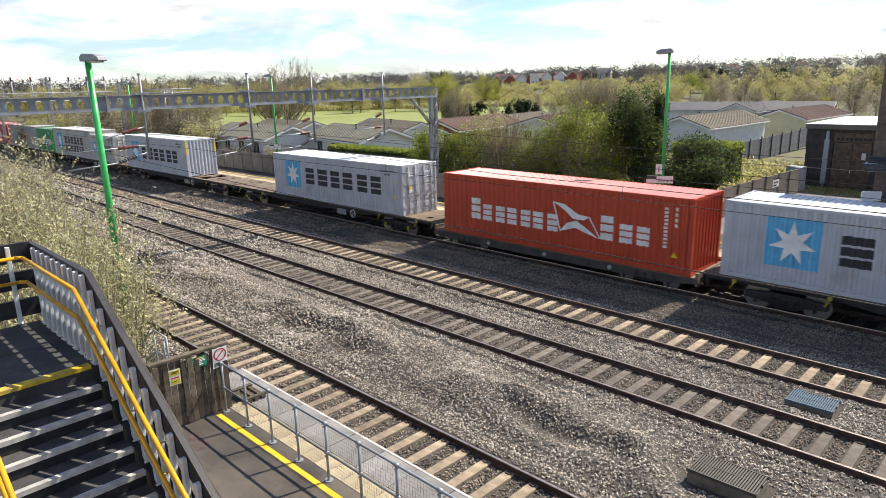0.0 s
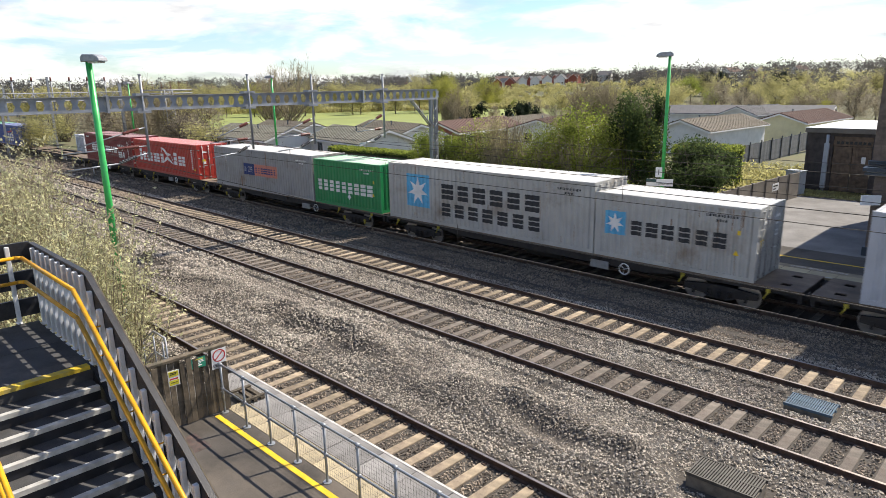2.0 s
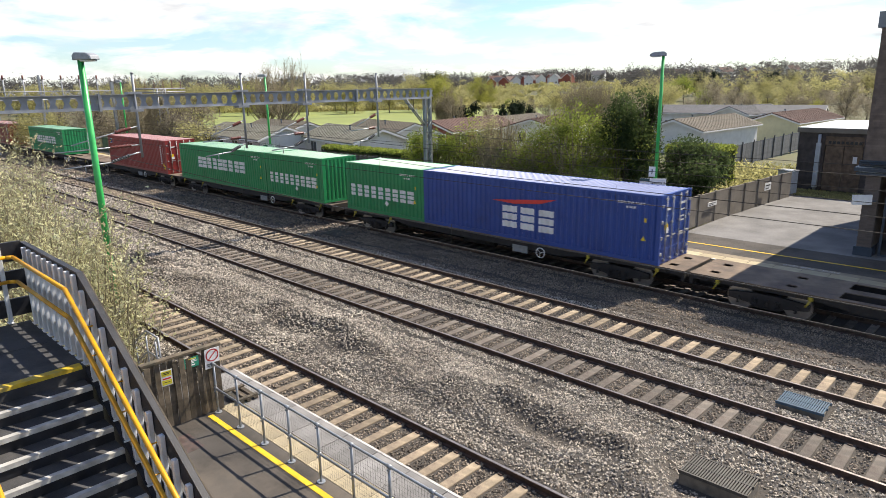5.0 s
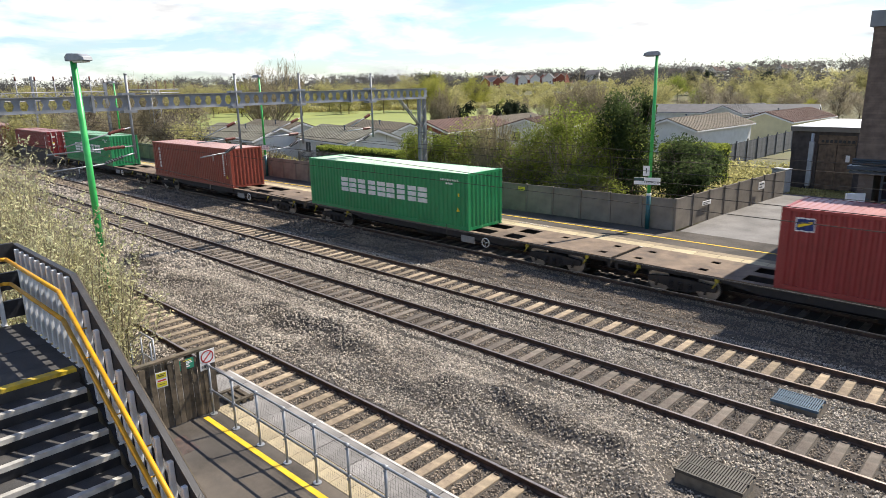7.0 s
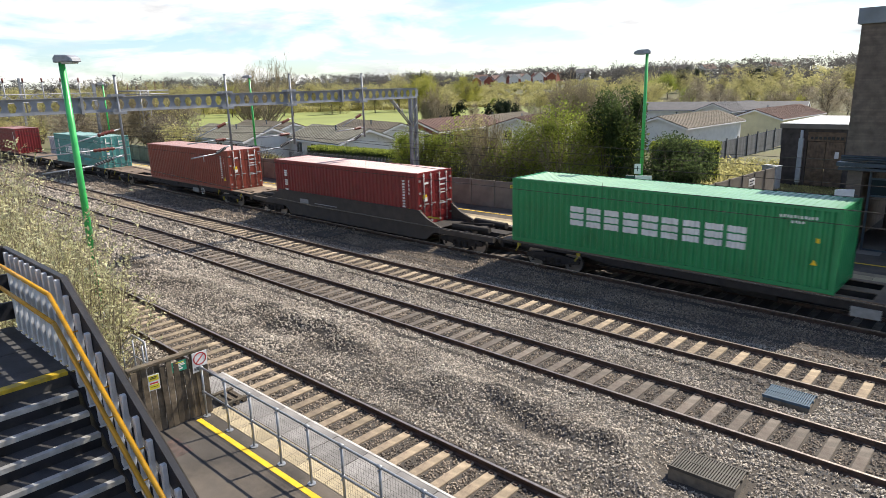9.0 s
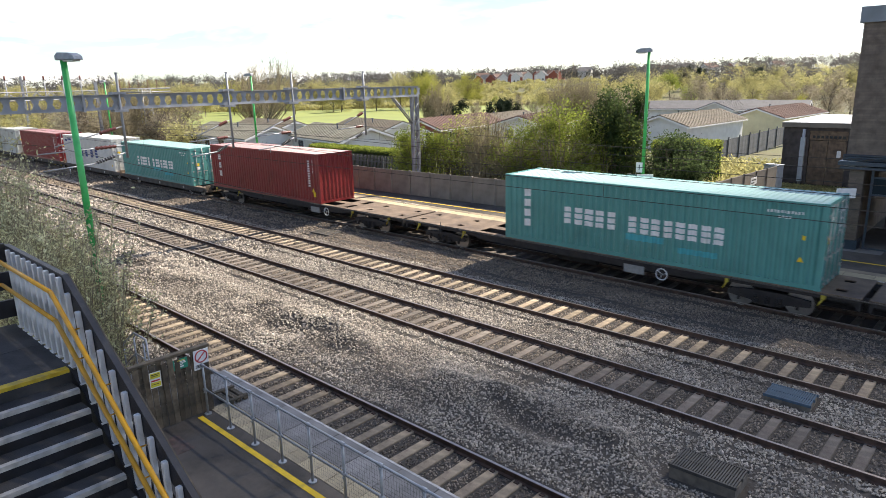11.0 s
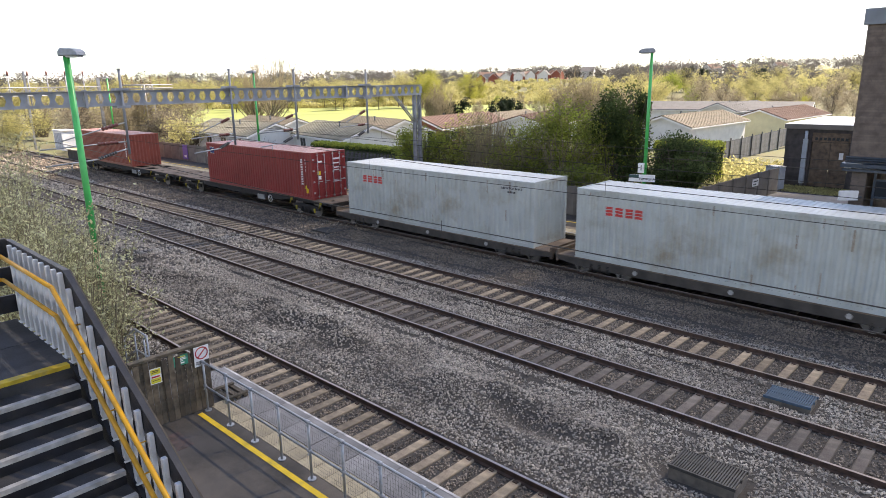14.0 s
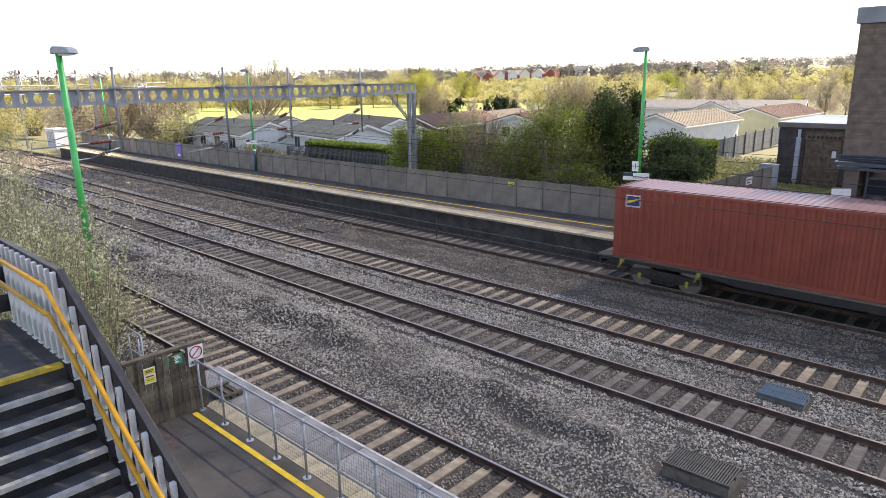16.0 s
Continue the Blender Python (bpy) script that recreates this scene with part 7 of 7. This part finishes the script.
# wagons: rear end and front end along the line, and kind
WAGONS = [(-8.75, 12.0, "flat"), (-22.2, -9.0, "low"), (-42.2, -22.45, "flat"), (-62.7, -42.4, "flat"), (-83.1, -62.95, "flat"), (-102.4, -83.3, "flat"),
          (-117.1, -102.6, "flat"), (-130.3, -117.3, "flat"), (-152.4, -130.5, "flat"), (-172.2, -152.6, "flat"), (-193.0, -173.4, "flat"), (-212.8, -193.3, "flat"),
          (-233.0, -213.0, "flat"), (-254.4, -233.3, "flat"), (-275.6, -254.6, "flat"), (-295.6, -276.0, "pocket"), (-318.8, -296.0, "flat"), (-338.6, -319.0, "flat"),
          (-358.3, -338.8, "flat"), (-373.9, -358.9, "low"), (-388.0, -374.1, "low"), (-402.3, -388.2, "low"), (-416.5, -402.5, "low"), (-431.0, -416.7, "low"),
          (-450.8, -431.4, "flat"), (-471.2, -451.0, "flat")]
YN = 21.80
TRAIN = []


def container(s, L, h, z, m, doors, kind, label):
    t = thing("shipping_container", pose(s, YN, z), label, "shipping container", "containers on the freight train")
    doors_of[t.name] = s > -340
    for name, me, lab, at in shell(L, h, m, doors):
        piece(name, me, t, Matrix.Identity(4), lab)
    deco(t, kind, L, h)
    if kind == "star1" and L > 8 and not doors:
        bm = bmesh.new()
        for y in (0.0, W - 0.12):
            bm_box(bm, L + 0.001, L + 0.006, y, y + 0.1, h - 1.1, h - 0.12)
            bm_box(bm, L - 0.12, L, -0.006 if y < 1 else W, 0 if y < 1 else W + 0.005, h - 1.1, h - 0.12)
        part("hazard_strip", bm, PRINT_YEL, t, "yellow height stripes")
    if kind in ("boxes", "five", "four") or m in (SILVER_OLD,):
        r_ = random.Random(int(-s))
        bm = bmesh.new()
        for k in range(11):
            x = r_.uniform(0.3, L - 0.5)
            zt = h - 0.1 if r_.random() < 0.6 else r_.uniform(0.4, h - 0.3)
            w_ = r_.uniform(0.012, 0.035)
            sheet(bm, x, x + w_, zt - r_.uniform(0.1, 0.9) if zt > 1.2 else 0.14, zt, 0.003)
        tagged(part("rust_streaks", bm, RUST_STREAK, t, "thin rust streaks"), kind="stuff")
    TRAIN.append((t, s, YN, z))


RUST_STREAK = mat("rust_streak", (0.29, 0.18, 0.11), 0.85, var=0.3, scale=4, bump=0.1)


def bogie(t, x, low=False):
    r = 0.36 if low else 0.45
    bm = bmesh.new()
    for y in (0.1, 1.98):
        bm_prism(bm, [(x - 1.25, 0.62 * r / 0.45), (x - 1.25, 0.42), (x - 0.55, 0.34), (x - 0.35, 0.22), (x + 0.35, 0.22), (x + 0.55, 0.34), (x + 1.25, 0.42), (x + 1.25, 0.62 * r / 0.45), (x + 0.4, 0.70 * r / 0.45), (x - 0.4, 0.70 * r / 0.45)], "y", y, y + 0.13)
    bm_box(bm, x - 0.3, x + 0.3, 0.2, 2.0, 0.35, 0.62 * r / 0.45)
    b = part("bogie", bm, FRAME, t)
    for dx in (-0.9, 0.9):
        bm = bmesh.new()
        for y in (0.30, 1.80):
            bm_rod(bm, (x + dx, y, r), (x + dx, y + 0.12, r), r, 20)
        bm_rod(bm, (x + dx, 0.12, r), (x + dx, 2.1, r), 0.08, 8)
        part("wheelset", bm, WHEEL, b)
        bm = bmesh.new()
        bm_rod(bm, (x + dx, 0.29, r), (x + dx, 0.299, r), r * 0.97, 20)
        part("wheel_tread_ring", bm, WHEEL_RIM, b, "bright worn wheel rim")
        bm = bmesh.new()
        bm_rod(bm, (x + dx, 0.02, r + 0.02), (x + dx, 0.1, r + 0.02), 0.065, 10)
        bm_box(bm, x + dx - 0.04, x + dx + 0.04, 0.03, 0.1, r - 0.16, r + 0.06)
        part("axlebox", bm, FRAME if (int(abs(t.location.x)) % 3) else AXLE_YELLOW, b, "yellow-daubed axlebox")
    for dx in (-0.35, 0.0, 0.35):
        bm = bmesh.new()
        for q in range(5):
            bm_rod(bm, (x + dx, 0.06, 0.28 + q * 0.06), (x + dx, 0.06, 0.31 + q * 0.06), 0.085, 8)
        part("spring", bm, FRAME, b)


def buffers(t, L, z):
    for x, s in ((0.0, -1), (L, 1)):
        for y in (0.35, 2.09):
            bm = bmesh.new()
            bm_rod(bm, (x, y, z), (x + s * 0.12, y, z), 0.11, 10)
            bm_rod(bm, (x + s * 0.12, y, z), (x + s * 0.15, y, z), 0.2, 12)
            part("buffer", bm, FRAME, t)
        bm = bmesh.new()
        bm_tube(bm, [(x, 1.22, z - 0.1), (x + s * 0.12, 1.22, z - 0.15)], 0.05)
        part("coupling", bm, FRAME, t)


def flat_wagon(a, b):
    t = thing("flat_wagon", pose(a, YN, 0), "rusty brown container flat wagon with slotted deck and bogies", "freight wagon", "freight wagons")
    L = b - a
    # whole plates over the bogies, pierced by pocket holes; open beams and cross plates between
    zt = FL - 0.004
    bm = bmesh.new()
    E = min(4.6, L * 0.36)

    def plate(x0, x1, y0, y1):
        bm_box(bm, x0, x1, y0, y1, zt - 0.03, zt)
    for y0, y1 in ((0.02, 0.26), (1.0, 1.44), (2.18, 2.42)):
        plate(0, L, y0, y1)
    for y0, y1 in ((0.26, 1.0), (1.44, 2.18)):
        for e, d in ((0.0, 1), (L, -1)):
            cuts = [(0.0, 0.5), (0.82, 3.0), (3.32, E)]
            for c0, c1 in cuts:
                plate(min(e + d * c0, e + d * c1), max(e + d * c0, e + d * c1), y0, y1)
            for c0, c1 in ((0.5, 0.82), (3.0, 3.32)):
                xa, xb = min(e + d * c0, e + d * c1), max(e + d * c0, e + d * c1)
                plate(xa, xb, y0, y0 + 0.22)
                plate(xa, xb, y1 - 0.24, y1)
        k = E + 2.6
        while k < L - E - 1.0:
            plate(k, k + 0.7, y0, y1)
            k += 3.3
    part("deck", bm, DECK_RUST, t, "rust-brown slotted deck plates")
    for y in (0.0, 2.30):
        bm = bmesh.new()
        bm_prism(bm, [(0.0, zt - 0.032), (L, zt - 0.032), (L, zt - 0.2), (L - 4.2, zt - 0.2), (L - 5.2, 0.68), (5.2, 0.68), (4.2, zt - 0.2), (0.0, zt - 0.2)] if L > 16 else
                 [(0.0, zt - 0.032), (L, zt - 0.032), (L, zt - 0.28), (0, zt - 0.28)], "y", y + 0.05, y + 0.12)
        part("side_sill", bm, FRAME, t)
    bm = bmesh.new()
    bm_box(bm, 0.1, L - 0.1, 1.02, 1.12, 0.55, zt - 0.032)
    bm_box(bm, 0.1, L - 0.1, 1.32, 1.42, 0.55, zt - 0.032)
    part("centre_sill", bm, FRAME, t)
    for x in (0.0, L - 0.12):
        bm = bmesh.new()
        bm_box(bm, x, x + 0.12, 0.05, 2.39, zt - 0.4, zt - 0.032)
        part("headstock", bm, FRAME, t)
    bogie(t, 2.6)
    bogie(t, L - 2.6)
    buffers(t, L, 0.80)
    # hand brake wheel, valve box, lashing fittings
    bm = bmesh.new()
    c = (L - 6.2, -0.02, 0.66)
    for k in range(14):
        p = [(c[0] + math.cos(w_) * 0.21, c[1], c[2] + math.sin(w_) * 0.21) for w_ in (k * math.tau / 14, (k + 1) * math.tau / 14)]
        bm_rod(bm, p[0], p[1], 0.022, 6)
    for w_ in (0.3, 2.4, 4.5):
        bm_rod(bm, c, (c[0] + math.cos(w_) * 0.21, c[1], c[2] + math.sin(w_) * 0.21), 0.012, 5)
    part("brake_handwheel", bm, PRINT_W, t, "white brake handwheel")
    bm = bmesh.new()
    bm_box(bm, L - 7.7, L - 6.9, 0.0, 0.06, 0.5, 0.8)
    part("data_panel", bm, mat("grey_data_panel", (0.25, 0.25, 0.24), 0.7), t, "grey data panel")
    for x in (1.0, 3.9, L - 3.9, L - 1.0):
        bm = bmesh.new()
        bm_box(bm, x - 0.06, x + 0.06, -0.04, 0.04, zt - 0.2, zt - 0.08)
        bm_rod(bm, (x, -0.04, zt - 0.2), (x - 0.12, -0.06, zt - 0.42), 0.028, 6)
        part("release_handle", bm, AXLE_YELLOW, t, "yellow release handle")
    for x in np.arange(0.6, L, 3.05):
        bm = bmesh.new()
        bm_box(bm, x - 0.06, x + 0.06, -0.03, 0.05, zt - 0.16, zt - 0.04)
        part("twistlock", bm, FRAME, t)
    bm = bmesh.new()
    bm_rod(bm, (L / 2 - 1.2, 0.7, 0.5), (L / 2 + 0.6, 0.7, 0.5), 0.2, 12)
    part("air_reservoir", bm, FRAME, t)
    TRAIN.append((t, a, YN, 0))


def low_wagon(a, b):
    t = thing("low_wagon", pose(a, YN, 0), "low dark container wagon with small wheels and end platforms", "freight wagon", "freight wagons")
    L = b - a
    zt = LO - 0.004
    bm = bmesh.new()
    bm_box(bm, 0, L, 0.02, 0.4, zt - 0.04, zt)
    bm_box(bm, 0, L, 2.04, 2.42, zt - 0.04, zt)
    bm_box(bm, 0, 1.2, 0.4, 2.04, zt - 0.04, zt)
    bm_box(bm, L - 1.2, L, 0.4, 2.04, zt - 0.04, zt)
    bm_box(bm, L / 2 - 0.6, L / 2 + 0.6, 0.4, 2.04, zt - 0.04, zt)
    part("deck", bm, DECK_RUST, t, "rust-brown deck plates")
    for y in (0.0, 2.32):
        bm = bmesh.new()
        bm_prism(bm, [(0.0, zt - 0.042), (L, zt - 0.042), (L, zt - 0.2), (L - 1.2, zt - 0.36), (1.2, zt - 0.36), (0, zt - 0.2)], "y", y + 0.02, y + 0.1)
        part("side_sill", bm, mat("pale_grimed_sill", (0.07, 0.06, 0.05), 0.85, var=0.25, scale=2), t)
    for x in (0.0, L - 0.1):
        bm = bmesh.new()
        bm_box(bm, x, x + 0.1, 0.02, 2.42, zt - 0.3, zt + 0.18)
        part("headstock", bm, DECK_RUST, t)
    bogie(t, 2.0, True)
    bogie(t, L - 2.0, True)
    buffers(t, L, 0.62)
    for x in (3.5, L / 2, L - 3.5):
        bm = bmesh.new()
        bm_rod(bm, (x, -0.01, 0.5), (x, 0.03, 0.5), 0.09, 10)
        part("lashing_ring", bm, mat("pale_fitting", (0.4, 0.39, 0.36), 0.6), t)
    TRAIN.append((t, a, YN, 0))


def pocket_wagon(a, b):
    t = thing("pocket_wagon", pose(a, YN, 0), "deep brown-grey pocket wagon with raised bogie ends", "freight wagon", "freight wagons")
    L = b - a
    for y in (-0.02, 2.36):
        bm = bmesh.new()
        bm_prism(bm, [(0.0, 0.95), (1.6, 0.95), (2.6, 1.35), (3.1, 1.62), (L - 4.5, 1.62), (L - 4.0, 1.3), (L - 3.0, 0.95), (L, 0.95), (L, 0.72), (L - 3.6, 0.72), (L - 4.2, 0.28), (4.2, 0.28), (3.6, 0.72), (0, 0.72)], "y", y, y + 0.1)
        part("side_wall", bm, POCKET, t)
        bm = bmesh.new()
        bm_box(bm, 3.0, L - 4.5, y - 0.03, y + 0.13, 1.62, 1.68)
        bm_box(bm, 3.6, L - 3.6, y - 0.03, y - 0.001, 0.95, 1.0)
        part("top_rail", bm, POCKET, t)
    bm = bmesh.new()
    bm_box(bm, 3.6, L - 3.6, 0.08, 2.36, 0.84, 0.876)
    part("pocket_floor", bm, FRAME, t)
    for e in (0.0, L - 3.2):
        bm = bmesh.new()
        bm_box(bm, e, e + 3.2, 0.9, 1.54, 0.75, 0.95)
        bm_box(bm, e, e + 3.2, 0.08, 0.2, 0.75, 0.95)
        bm_box(bm, e, e + 3.2, 2.24, 2.36, 0.75, 0.95)
        bm_box(bm, e + 1.3, e + 1.6, 0.2, 2.24, 0.8, 0.98)
        bm_rod(bm, (e + 0.4, 0.5, 1.08), (e + 2.6, 0.5, 1.12), 0.13, 8)
        bm_rod(bm, (e + 0.6, 1.9, 1.1), (e + 2.5, 1.9, 1.06), 0.15, 8)
        bm_rod(bm, (e + 0.3, 1.2, 1.05), (e + 2.2, 1.3, 1.2), 0.05, 6)
        part("end_gear", bm, FRAME, t, "grimy pipes and cylinders")
    bm = bmesh.new()
    bm_box(bm, 5.2, 6.0, -0.026, -0.021, 1.05, 1.3)
    bm_box(bm, 6.6, 8.6, -0.026, -0.021, 1.12, 1.16)
    part("data_print", bm, mat("faint_print", (0.3, 0.3, 0.29), 0.7), t)
    bm = bmesh.new()
    bm_box(bm, L - 4.0, L - 3.2, -0.026, -0.021, 1.4, 1.48)
    part("yellow_print", bm, AXLE_YELLOW, t)
    bogie(t, 2.0)
    bogie(t, L - 2.0)
    buffers(t, L, 0.86)
    TRAIN.append((t, a, YN, 0))


for a, b, kind in WAGONS:
    {"flat": flat_wagon, "low": low_wagon, "pocket": pocket_wagon}[kind](a, b)
for row in BOXES:
    container(*row)

# how far the train has run at each time
RUN = [(0, 0.0), (0.5, 14.08), (1, 28.47), (1.5, 42.43), (2, 57.31), (2.5, 70.96), (3, 85.81), (3.5, 99.69), (4, 114.52), (6.5, 186.18), (7, 201.02), (7.5, 215.02),
       (8, 229.98), (8.5, 243.96), (9, 258.68), (11.5, 330.34), (12, 345.27), (12.5, 359.07), (13, 373.84), (13.5, 387.62), (14, 402.31), (14.5, 416.01), (15, 430.79), (15.5, 444.69), (16, 459.2)]


def motions():
    for ob, s, y, z in TRAIN:
        walk(ob, [(t, pose(s + d, y, z)) for t, d in RUN])
    # wind carries the cloud over the station in the second half
    walk(cloud, [(t, Matrix.Translation(CLOUD_AT + Vector((28, -137 + 9.7 * t, 0)))) for t in (0, 4, 8, 12, 16)])


motions()
